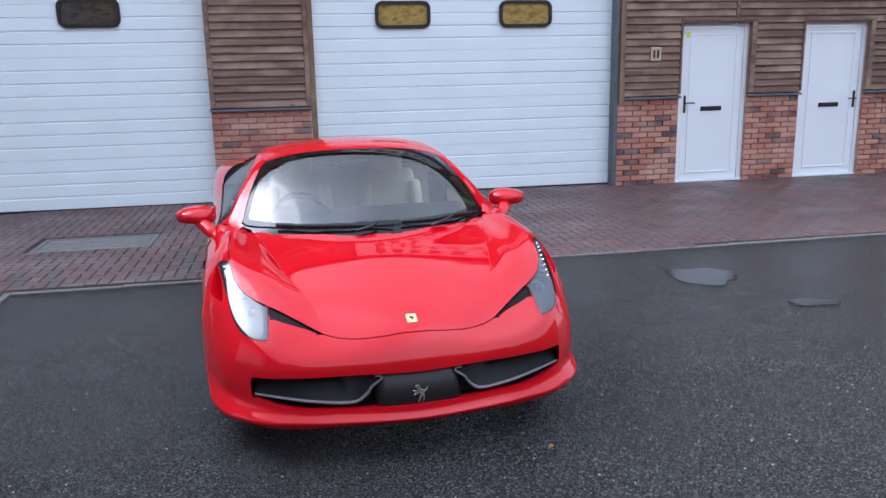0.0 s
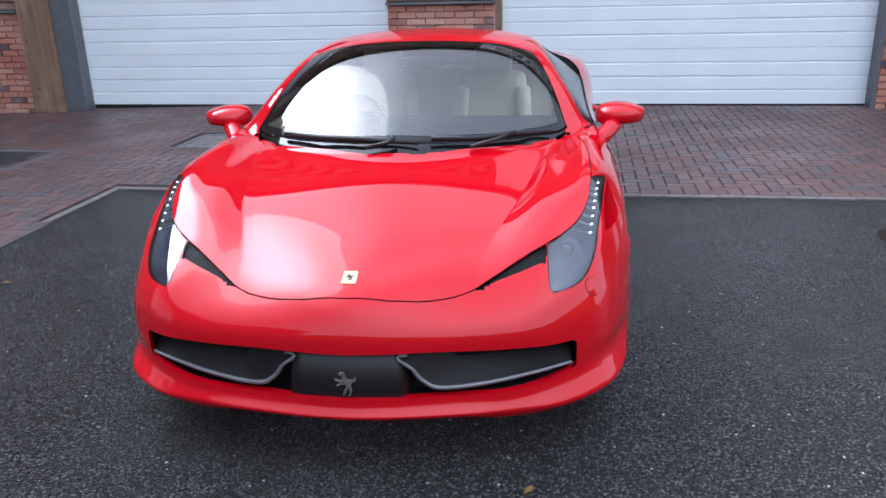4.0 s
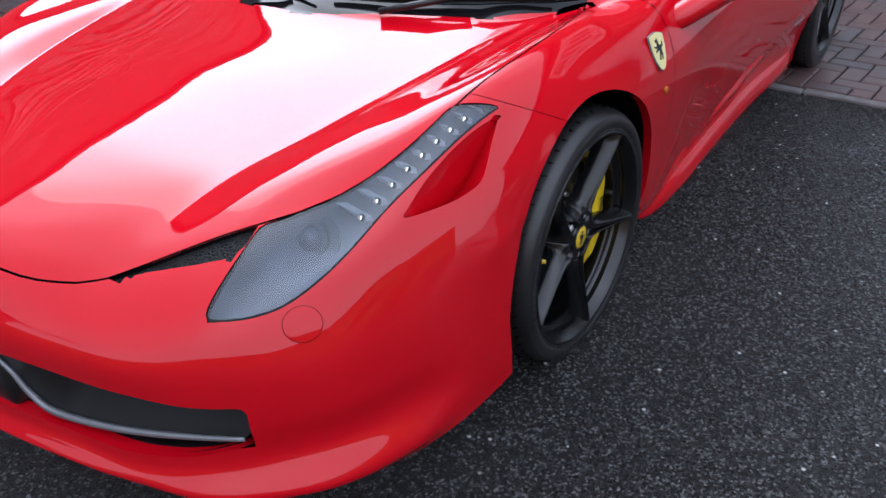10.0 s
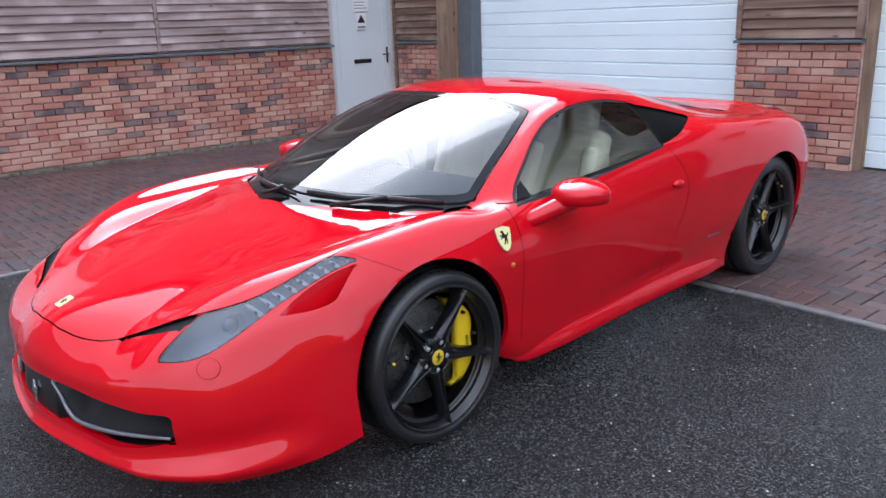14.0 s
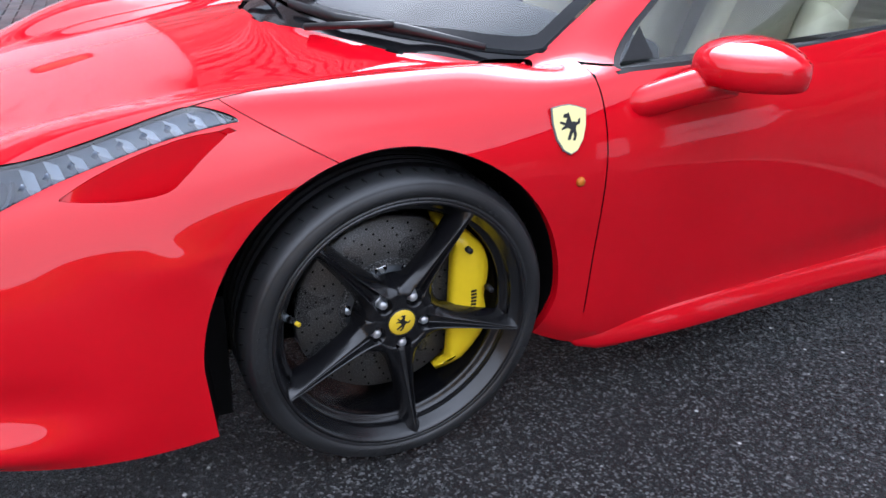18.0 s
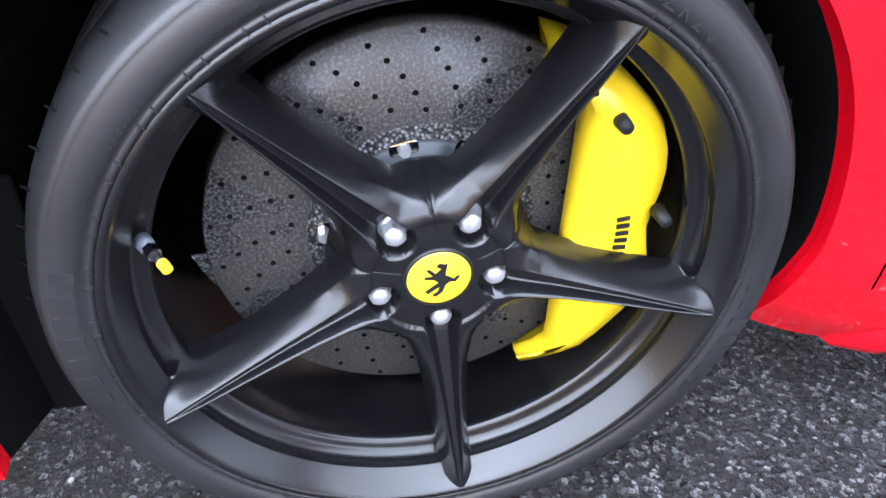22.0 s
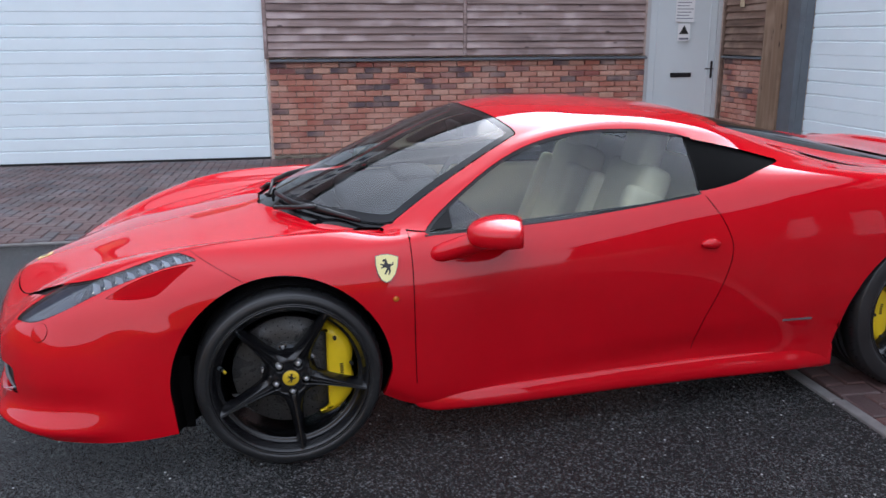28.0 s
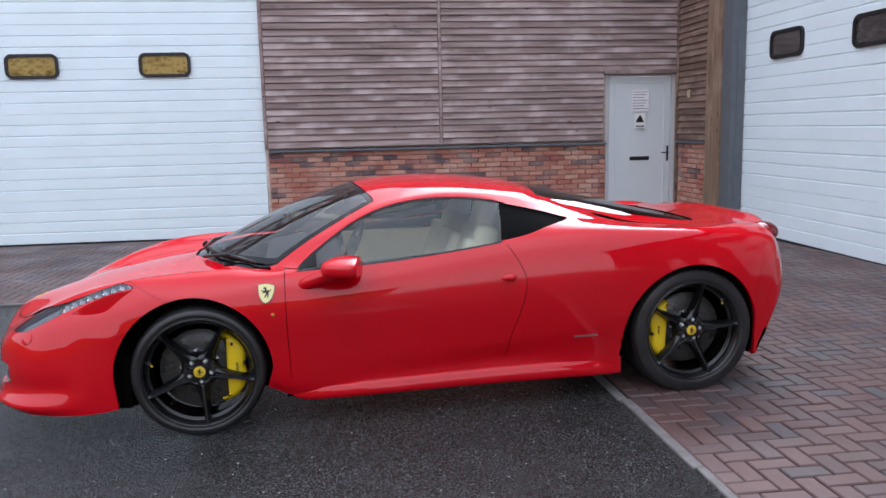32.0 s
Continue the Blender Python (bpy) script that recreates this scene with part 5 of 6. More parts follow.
# emblems, drawn as plain shapes
def prancing(scale):
    """A small leaning mark, as one closed outline."""
    return [(x * scale, y * scale) for x, y in ((-.28, .36), (-.24, .30), (-.12, .30), (-.18, .12), (-.40, .17), (-.43, .10), (-.20, .02), (-.37, -.08), (-.35, -.14), (-.12, -.06), (.02, -.10), (-.06, -.26), (-.14, -.48), (-.04, -.50), (.06, -.28), (.12, -.20), (.15, -.36), (.08, -.50), (.18, -.50), (.26, -.30), (.22, -.08), (.26, .04), (.40, .10), (.42, .30), (.34, .26), (.32, .15), (.20, .17), (.06, .17), (.0, .34), (-.06, .50), (-.12, .44), (-.22, .44))]


def facing(place, nrm, up=(0, 0, 1)):
    """A pose at place whose z is the normal and whose y leans towards up."""
    z = Vector(nrm).normalized()
    x = Vector(up).cross(z).normalized()
    y = z.cross(x)
    m = Matrix((x, y, z)).transposed().to_4x4()
    m.translation = Vector(place)
    return m


zb, nb = surface(0.0, -.967)
m = facing((0, -.967, zb), (0, nb.y, nb.z), (0, 1, .3))
badge = part("bonnet_badge", prism(rounded(.046, .060, .005), .0035, m, .001), M_CREAMENAMEL, bonnet, "cream rectangular enamel badge")
part("badge_mark", prism(prancing(.030), .002, m @ Matrix.Translation((0, 0, .0035))), M_BLACK, badge)
m = facing((0, -1.113, .300), (0, -1, .1))
part("front_mark", prism(prancing(.082), .006, m, .001), M_CHROME, bumper, "small chrome mark on the centre plate")
SHIELD = [(-.5, .42), (-.25, .47), (0, .5), (.25, .47), (.5, .42), (.48, .1), (.38, -.2), (.2, -.42), (0, -.5), (-.2, -.42), (-.38, -.2), (-.48, .1)]
for side in (1, -1):
    x, nn = side_surface(.345, .712)
    m = facing((x * side, .345, .712), (nn.x * side, nn.y, nn.z), (0, .08, 1))
    sh = part("fender_shield", prism([(a * .082, b * .102) for a, b in SHIELD], .004, m, .001), M_SLATE, car, "shield-shaped enamel emblem")
    part("shield_field", prism([(a * .077, b * .097) for a, b in SHIELD], .002, m @ Matrix.Translation((0, 0, .0035))), M_CREAMENAMEL, sh)
    part("shield_mark", prism(prancing(.056), .0015, m @ Matrix.Translation((0, .006, .0052))), M_BLACK, sh)
    x, nn = side_surface(.373, .606)
    m = facing((x * side, .373, .606), (nn.x * side, nn.y, nn.z))
    mk = add_tube(bmesh.new(), .011, .006, m, 20, .008)
    part("side_marker", mk, M_AMBERLENS, car, "small round amber side marker", True)
    x, nn = side_surface(2.02, .375)
    m = facing((x * side, 2.02, .375), (nn.x * side, nn.y, nn.z))
    part("script_bar", prism(rounded(.13, .008, .003), .003, m), M_SATIN, car, "thin bright script bar")
# the round tow-eye cap in the bumper: a fine dark ring and a red lid
k_tow = int(np.argmin(((VA - (.781, -.815, .522)) ** 2).sum(axis=1)))
p_tow, n_tow = Vector(VA[k_tow]), Vector(NA[k_tow])
m = facing(p_tow - n_tow * .0035, n_tow)
lid = [(math.cos(q * .1963) * .036, math.sin(q * .1963) * .033) for q in range(32)]
tow = part("tow_cap", prism([(a * .982, b * .982) for a, b in lid], .0045, m, .001), M_RED, bumper, "small round red tow-eye cap", True)
part("cap_joint", ring_prism(lid, [(a * .982, b * .982) for a, b in lid], .0040, m), M_LINER, tow)


# headlamp insides: projector in its collar, slanting blades and a row of small lamps
LAMP_INNER = ((-.66, .712), (-.60, .742), (-.54, .762), (-.47, .780), (-.40, .787), (-.34, .800))


def inner_edge(v):
    return float(np.interp(v, [q[0] for q in LAMP_INNER], [q[1] for q in LAMP_INNER])) + .006


for side in (1, -1):
    lampo = [c for c in car.children if c.name.startswith("headlamp")][0 if side == 1 else 1]
    z, nn = surface(.705, -.715)
    ax = Vector((.18, -.80, .57)).normalized()
    c = Vector((.705, -.715, z)) - nn * .050
    bm = bmesh.new()
    bmesh.ops.create_uvsphere(bm, u_segments=24, v_segments=12, radius=.026, matrix=Matrix.Translation((c.x * side, c.y, c.z)))
    pr = part("projector_lens", bm, M_LENS, lampo, "round projector lens", True)
    m = facing((c.x * side, c.y, c.z), (ax.x * side, ax.y, ax.z))
    circ = [(math.cos(q * .2618), math.sin(q * .2618)) for q in range(24)]
    part("projector_collar", ring_prism([(a * .036, b * .036) for a, b in circ], [(a * .0265, b * .0265) for a, b in circ], .010, m), M_HOUSING, pr)
    part("projector_shroud", ring_prism([(a * .056, b * .050) for a, b in circ], [(a * .040, b * .040) for a, b in circ], .006, m @ Matrix.Translation((0, 0, -.008))), M_HOUSING, pr)
    for k in range(9):
        q = k / 8
        u, v = .792 + .050 * q, -.640 + .320 * q
        z, nn = surface(u - .010, v)
        p = Vector((u - .012, v, z)) - nn * .009
        ui, vi = inner_edge(v - .010), v - .010
        zi, ni = surface(ui, vi)
        pi_ = Vector((ui, vi, zi)) - ni * .009
        # a blade across the lamp: a front face leaning back, and its dark rear
        bl = bmesh.new()
        steps = 5
        rows = []
        for w in range(steps + 1):
            a = pi_.lerp(p, w / steps)
            rise = Vector((0, .022, -.006 - .004 * q))
            rows.append([bl.verts.new((t_.x * side, t_.y, t_.z)) for t_ in (a, a + rise, a + rise - Vector((0, 0, .010)), a - Vector((0, -.004, .010)))])
        for a, b in zip(rows[:-1], rows[1:]):
            for e in range(4):
                bl.faces.new((a[e], a[(e + 1) % 4], b[(e + 1) % 4], b[e]))
        bl.faces.new(rows[0])
        bl.faces.new(rows[-1][::-1])
        part("lamp_slat", bl, M_LOUVRE, lampo)
        if k < 8:
            m = facing((p.x * side, p.y - .003, p.z + .001), (-.10 * side, -.80, .55))
            led = part("led", add_tube(bmesh.new(), .0050, .003, m, 14, .0042), M_LED, lampo, "small glowing lamp", True)
            part("led_cup", ring_prism([(a * .0066, b * .0066) for a, b in circ], [(a * .0052, b * .0052) for a, b in circ], .009, m), M_HOUSING, led)

# wipers


def wiper(points, arm):
    top = part("wiper", tube_along(points, [.011] + [.013] * (len(points) - 2) + [.008], 8, .6), M_BLACK, car, "black wiper blade", True)
    part("wiper_arm", tube_along(arm, .009, 8), M_BLACK, top, smooth=True)


def on_glass(u, v, lift=.022):
    z, nn = surface(abs(u), v, .7)
    return (u, v, z + lift)


wiper([on_glass(.15, .0, .014), on_glass(.35, .062, .016), on_glass(.52, .162, .016), on_glass(.665, .292, .014)], [on_glass(.32, -.01, .018), on_glass(.42, .055, .030), on_glass(.50, .142, .030)])
wiper([on_glass(-.54, .182, .014), on_glass(-.35, .065, .016), on_glass(-.15, -.004, .016), on_glass(.10, -.026, .014)], [on_glass(-.12, -.055, .018), on_glass(-.03, -.045, .030), on_glass(.0, -.025, .030)])

# door mirrors
for side in (1, -1):
    top = bmesh.new()
    bmesh.ops.create_uvsphere(top, u_segments=28, v_segments=16, radius=1.0)
    for v in top.verts:
        x, y, z = v.co
        # a wedge: blunt outer end, crowned top with a crease, flat underside
        sq = lambda q, e: math.copysign(abs(q) ** e, q)
        x = sq(x, .80)
        y2 = y * .130 if y < 0 else min(y * .11, .060)
        crown = .058 - .016 * x if x < .2 else .0548 - .030 * (x - .2)
        up = crown * sq(z, .78) if z > 0 else (-.036 - .006 * x) * min(1, -z * 2.2)
        v.co = (x * .120, y2, up + .004 * x)
    top.transform(Matrix.Translation((1.008 * side, .745, .830)) @ (pose(0, 0, 0, 0, -4, -14) if side == 1 else pose(0, 0, 0, 0, 184, 14) @ Matrix.Diagonal((1, 1, -1, 1))))
    mr = part("door_mirror", top, M_RED, doors[side], "red teardrop door mirror", True)
    arm = tube_along([(.878 * side, .515, .728), (.912 * side, .56, .752), (.952 * side, .625, .782), (.990 * side, .70, .808)], [.034, .035, .037, .040], 12, 1.2)
    part("mirror_arm", arm, M_RED, mr, smooth=True)
    gl = prism([(math.cos(k * .3142) * .075, math.sin(k * .3142) * .028) for k in range(20)], .004, Matrix.Translation((1.010 * side, .790, .832)) @ pose(0, 0, 0, 0, 0, -14 * side) @ pose(0, 0, 0, -90, 0, 0))
    part("mirror_glass", gl, M_CHROME, mr)
    # corner piece, handle
    x, nn = side_surface(1.60, .722)
    hb = bmesh.new()
    bmesh.ops.create_uvsphere(hb, u_segments=20, v_segments=10, radius=1.0)
    for v in hb.verts:
        v.co = (v.co.x * .020, v.co.y * (.052 if v.co.y < 0 else .028), v.co.z * .021)
    hb.transform(Matrix.Translation(((x + .004) * side, 1.60, .722)))
    part("door_handle", hb, M_RED, doors[side], smooth=True)
    tl = bmesh.new()
    bmesh.ops.create_uvsphere(tl, u_segments=20, v_segments=12, radius=1.0, matrix=Matrix.Translation((.63 * side, 3.235, .852)) @ pose(0, 0, 0, 0, 0, -28 * side) @ Matrix.Diagonal((.105, .085, .062, 1)))
    part("tail_lamp", tl, M_REDLENS, car, "dark red round tail lamp", True)
    # black triangle ahead of the side window
    m = [(.520, .822), (.60, .884), (.60, .826)]
    tb = bmesh.new()
    vs = []
    for v, z in m:
        x, nn = side_surface(v, z)
        vs.append(tb.verts.new(((x + .001) * side, v, z)))
    tb.faces.new(vs)
    bmesh.ops.solidify(tb, geom=tb.faces[:], thickness=.004)
    part("window_corner", tb, M_BLACK, doors[side], "black corner piece")

for side in (1, -1):
    part("arch_flap", box(.838, .845, -.397, -.338, .15, .42, .002) if side == 1 else box(-.845, -.838, -.397, -.338, .15, .42, .002), M_LINER, car)

# blades along the foot of the doors
for side in (1, -1):
    bm = bmesh.new()
    rings = []
    for v in np.linspace(.405, 2.24, 32):
        u0 = float(np.interp(v, (.40, .8, 1.05, 1.32, 1.60, 1.95, 2.24), (.890, .893, .881, .871, .867, .872, .874)))
        ends = min(1.0, (v - .40) / .20, (2.26 - v) / .20)
        lift_ = .020 * max(0.0, min(1.0, (v - .5) / 1.3))
        sec = [(u0 - .02, .214 + lift_), (u0 + .004 * ends, .206 + lift_), (u0 + .014 * ends, .196 + lift_), (u0 + .024 * ends, .172 + lift_ * .6), (u0 + .025 * ends, .150), (u0 + .018 * ends, .138), (u0 - .03, .134)]
        grow = max(0.0, min(1.0, (v - .400) / .09)) ** .7
        rings.append([bm.verts.new(((a - .012 * (1 - grow)) * side, v, .212 + (b - .212) * grow)) for a, b in sec])
    for a, b in zip(rings[:-1], rings[1:]):
        for i in range(len(a) - 1):
            bm.faces.new((a[i], a[i + 1], b[i + 1], b[i]))
    part("side_skirt", bm, M_RED, car, "red blade along the sill", True)

# under the body: dark floor pan and skirt
part("floor_pan", box(-.62, .62, -.85, 3.0, .15, .18, .02), M_LINER, car)
for side in (1, -1):
    x0, x1 = sorted((.621 * side, .858 * side))
    part("side_floor", box(x0, x1, .42, 2.22, .146, .165, .006), M_LINER, car)
    for cv, cz, r in ((-.020, .330, .392), (2.625, .35, .404)):
        well = bmesh.new()
        ang_ = [radians(-4 + 188 * k / 40) for k in range(41)]
        outer_ = [well.verts.new((.918 * side, cv + r * math.cos(a), cz + r * math.sin(a))) for a in ang_]
        inner_ = [well.verts.new((.575 * side, cv + r * math.cos(a), cz + r * math.sin(a))) for a in ang_]
        for k in range(40):
            well.faces.new((outer_[k], outer_[k + 1], inner_[k + 1], inner_[k]))
        well.faces.new(inner_)
        part("wheel_well", well, M_LINER, car, smooth=False)
part("engine_deck", box(-.50, .50, 1.95, 2.85, .55, .60), M_LINER, car)


# ---- wheels ----
M_NUT = paint_like("bright_steel", (0.62, 0.63, 0.65), 0.34, metal=0.7, vary=0.1, scale=60)
M_TYRE = paint_like("tyre_rubber", (0.015, 0.0155, 0.0165), 0.38, spec=0.6, vary=0.35, scale=7, grain=500)


def make_carbon_disc():
    """Chopped carbon fibre under clear ceramic: pale short flecks on dark grey."""
    s = Shade("carbon_ceramic_disc", 0.30, spec=0.5)
    fibre = s.noise(330, 3)
    patch = s.noise(9, 3)
    tone = s.ramp(fibre, (0.36, 0.016), (0.52, 0.045), (0.66, 0.12))
    s.colour(s.mix(s.ramp(patch, (0.42, 0.0), (0.60, 0.7)), tone, s.mix(0.5, tone, (0.06, 0.05, 0.04))))
    s.rough(s.ramp(patch, (0.4, 0.22), (0.6, 0.42)))
    s.bump(fibre, 0.3, 0.001)
    return s.m


def make_weave():
    s = Shade("woven_carbon_edge", 0.35, spec=0.5)
    w = s.cells(260, s.co, "Distance")
    s.colour(s.ramp(w, (0.25, 0.16), (0.55, 0.012)))
    s.bump(w, 0.8, 0.003)
    return s.m


M_CARBON, M_WEAVE = make_carbon_disc(), make_weave()
M_DISCBELL = paint_like("dull_disc_bell", (0.05, 0.055, 0.062), 0.42, metal=0.4, vary=0.25, scale=30)


def lathe(profile, n=72, turn_from=0.0):
    """A ring of the profile (radius, out) turned round the x axis."""
    bm = bmesh.new()
    rings = []
    for k in range(n):
        a = 2 * math.pi * k / n
        rings.append([bm.verts.new((o, r * math.cos(a), r * math.sin(a))) for r, o in profile])
    for k in range(n):
        a, b = rings[k], rings[(k + 1) % n]
        for i in range(len(profile) - 1):
            bm.faces.new((a[i], b[i], b[i + 1], a[i + 1]))
    return bm


#          along, crest, channel, flank, face,   drop
SPOKE = [(.026, .0170, .000, .030, -.0070, .0005), (.060, .0170, .000, .040, -.0065, .004), (.066, .0160, .020, .040, -.0060, .007), (.078, .0145, .0170, .034, -.0050, .012),
         (.092, .0130, .0150, .0290, -.0040, .016), (.120, .0106, .0130, .0220, -.0010, .018), (.155, .0084, .0105, .0178, .0040, .018), (.190, .0066, .0082, .0150, .0095, .019),
         (.222, .0050, .0060, .0132, .0150, .020), (.240, .0040, .0045, .0130, .0178, .021), (.250, .0032, .0032, .0140, .0195, .020), (.260, .0022, .0018, .0150, .0212, .014), (.270, .0012, .0004, .0080, .0222, .004)]


def spoke_mesh():
    """A fifth of the wheel's face along +z: hub sector with the round pocket of its nut, then two crests with a channel between them, and flanks that fall to the barrel."""
    at, *cols = zip(*SPOKE)

    def height(a, w, par):
        c, g, f, out, drop = par
        e = abs(w)
        if e <= c:
            h = out - g * min(1.0, 1.9 * (1 - e / c))
        else:
            q = (e - c) / (f - c)
            h = out - drop * q ** 1.25 if q < 1 else out - drop - 3.0 * (e - f)
        rr = math.hypot(a, w)
        hub = -.0075 - max(0.0, (rr - .064) / .020) ** 2 * .020
        k = .0045
        if g < .001 or e > c * .8:
            top_ = max(h, hub)
            h = top_ + k * math.log(math.exp((h - top_) / k) + math.exp((hub - top_) / k)) - (k * .69 if rr < .06 else 0)
        d = math.hypot(a - .0555, w)
        if d < .0172:
            h = min(h, -.031 + max(0.0, (d - .0152) / .0020) * .024)
        return h

    bm = bmesh.new()
    rows = []
    for a in [.026 + .0013 * k for k in range(52)] + [.0936 + .0050 * k for k in range(36)]:
        par = [float(np.interp(a, at, c)) for c in cols]
        c, g, f = par[:3]
        wide = min(a * math.tan(radians(36)), f + .004 + max(0.0, .090 - a) * 1.2)
        f = min(f, wide * .9)
        half = [c * q / 9 for q in range(10)] + [c + (f - c) * q / 8 for q in (.25, .6, 1, 2, 3, 4, 5, 6, 7, 8)] + [f + (wide - f) * q / 3 for q in (1, 2, 3)]
        line = [(-w, height(a, w, par)) for w in half[:0:-1]] + [(w, height(a, w, par)) for w in half]
        base = min(-.040, par[3] - .048) if a < .245 else par[3] - .030
        line = [(-wide - .0008, base), *line, (wide + .0008, base)]
        rows.append([bm.verts.new((h, w, a)) for w, h in line])
    for a, b in zip(rows[:-1], rows[1:]):
        for i in range(len(a) - 1):
            bm.faces.new((a[i], a[i + 1], b[i + 1], b[i]))
    return mesh_of(bm, "spoke", True)


glyphs = {}


def glyph(ch, size):
    """The raised mesh of one printed character."""
    if ch not in glyphs:
        fc = bpy.data.curves.new("glyph", "FONT")
        fc.body, fc.size, fc.extrude, fc.align_x, fc.resolution_u = ch, 1.0, .16, "CENTER", 2
        tmp = bpy.data.objects.new("glyph", fc)
        glyphs[ch] = bpy.data.meshes.new_from_object(tmp)
        bpy.data.objects.remove(tmp)
        bpy.data.curves.remove(fc)
    me = glyphs[ch].copy()
    me.transform(Matrix.Diagonal((size, size, size * .6, 1)))
    return me


def arc_text(bm, text, radius, out, middle, size, advance):
    """Letters round the wheel's axle, their heads outwards, read clockwise from outside; middle in degrees from the rear over the top."""
    for k, ch in enumerate(text):
        if ch == " ":
            continue
        a = radians(middle) - (k - (len(text) - 1) / 2) * advance / radius
        rad, tan = Vector((0, math.cos(a), math.sin(a))), Vector((0, math.sin(a), -math.cos(a)))
        m = Matrix((tan, rad, Vector((1, 0, 0)))).transposed().to_4x4()
        m.translation = rad * radius + Vector((out, 0, 0))
        me = glyph(ch, size)
        me.transform(m)
        bm.from_mesh(me)
        bpy.data.meshes.remove(me)


def wheel(radius, width, face, offset, front, caliper_at):
    """A wheel whose cap lies at x 0, the car's inside at minus x; angles run from the rear over the top."""
    top = empty("wheel")
    top.parent = car
    R, rim = radius, .2720
    w0, w1 = .026, .026 - width          # outer and inner faces of the tyre
    prof = [(rim - .004, w0 - .022), (rim + .002, w0 - .012), (rim + .0035, w0 - .0055), (rim + .006, w0 - .0035), (rim + .0085, w0 - .0042), (rim + .0095, w0 - .0062), (rim + .012, w0 - .0030), (rim + .018, w0 - .0008), (rim + .026, w0), (R - .022, w0 - .0035), (R - .0195, w0 - .0048), (R - .0180, w0 - .0048), (R - .014, w0 - .010), (R - .008, w0 - .019), (R - .004, w0 - .030)]
    tread = []
    grooves = (.25, .42, .60, .78)
    o0, o1 = w0 - .044, w1 + .04
    for g in grooves:
        o = o0 + (o1 - o0) * g
        tread += [(R, o + .007), (R - .007, o + .005), (R - .007, o - .005), (R, o - .007)]
    prof += [(R - .001, o0)] + tread + [(R - .001, o1), (R - .012, w1 + .012), (R - .04, w1), (rim, w1 + .01)]
    tyre = part("tyre", lathe(prof, 120), M_TYRE, top, "black low-profile tyre", True)
    # sipes across the outer shoulder, ticks on the rim guard, lettering on the sidewall
    sip = bmesh.new()
    for k in range(60):
        a = 2 * math.pi * (k + .3) / 60
        m = Matrix.Rotation(a, 4, "X") @ Matrix.Translation((w0 - .026, 0, R - .0095)) @ pose(0, 0, 0, 0, 38, 26)
        bmesh.ops.create_cube(sip, size=1.0, matrix=m @ Matrix.Diagonal((.036, .0016, .0045, 1)))
    part("tread_sipe", sip, M_LINER, tyre)["kind"] = "stuff"
    tick = bmesh.new()
    for k in range(72):
        a = 2 * math.pi * (k + (.35 if k % 2 else 0)) / 72
        bmesh.ops.create_cube(tick, size=1.0, matrix=Matrix.Rotation(a, 4, "X") @ Matrix.Translation((w0 - .0034, 0, rim + .0065)) @ Matrix.Diagonal((.0022, .0010, .0055, 1)))
    part("guard_tick", tick, M_TYRE, tyre)["kind"] = "stuff"
    let = bmesh.new()
    arc_text(let, "RADIAL TUBELESS", rim + .0145, w0 - .0018, 146, .0068, .0066)
    arc_text(let, "STANDARD LOAD", rim + .0165, w0 - .0012, 118, .0068, .0066)
    arc_text(let, "ZR20", rim + .014, w0 - .0020, 55, .0185, .0150)
    for base, count in ((168, 7), (330, 7), (250, 6)):
        for k in range(count):
            a = radians(base + k * 4.2)
            bmesh.ops.create_cube(let, size=1.0, matrix=Matrix.Rotation(a - math.pi / 2, 4, "X") @ Matrix.Translation((w0 - .0004, 0, rim + .0245)) @ Matrix.Diagonal((.0012, .0105, .017, 1)))
    part("sidewall_mark", let, M_TYRE, tyre)["kind"] = "stuff"
    # lip, sloping band, pocket, ridge, barrel
    barrel = [(rim + .004, w0 - .016), (rim + .0045, w0 - .0065), (rim + .002, w0 - .0030), (rim - .002, w0 - .0030), (rim - .0045, w0 - .0050), (rim - .008, w0 - .013), (rim - .0185, w0 - .029), (rim - .0195, w0 - .0315), (rim - .0165, w0 - .0345), (rim - .0165, w0 - .050), (rim - .0255, w0 - .0530), (rim - .0300, w0 - .0540), (rim - .0330, w0 - .0575), (rim - .0325, w0 - .064), (rim - .0245, w0 - .080), (rim - .0250, w0 - .10), (rim - .030, w1 + .03), (rim, w1 + .012)]
    part("rim", lathe(barrel, 120), M_GLOSSBLACK, top, "satin black rim with a stepped lip", True)
    hubp = [(.0, -.012), (.028, -.012), (.030, -.034), (.070, -.036), (.080, -.046), (.086, -.060), (.084, -.078), (.0, -.080)]
    part("hub", lathe(hubp, 60), M_GLOSSBLACK, top, smooth=True)
    me = spoke_mesh()
    me.materials.append(M_GLOSSBLACK)
    # a pose that points the spoke's z along the angle: rear is +y
    for k in range(5):
        b = radians(offset + 72 * k)
        sp = part("spoke", me, M_GLOSSBLACK, top)
        sp.matrix_basis = Matrix.Rotation(b - math.pi / 2, 4, "X")
        # nut in its pocket at the foot of the channel
        m = Matrix.Rotation(b - math.pi / 2, 4, "X") @ Matrix.Translation((-.0325, 0, .0555)) @ pose(0, 0, 0, 0, 90, 0)
        nut = part("wheel_nut", add_tube(bmesh.new(), .0108, .017, m, 6, .0102), M_NUT, top, "bright steel wheel nut")
        dome = bmesh.new()
        bmesh.ops.create_uvsphere(dome, u_segments=18, v_segments=10, radius=.0098, matrix=m @ Matrix.Translation((0, 0, .0155)) @ Matrix.Diagonal((1, 1, .62, 1)))
        part("nut_dome", dome, M_NUT, nut, smooth=True)
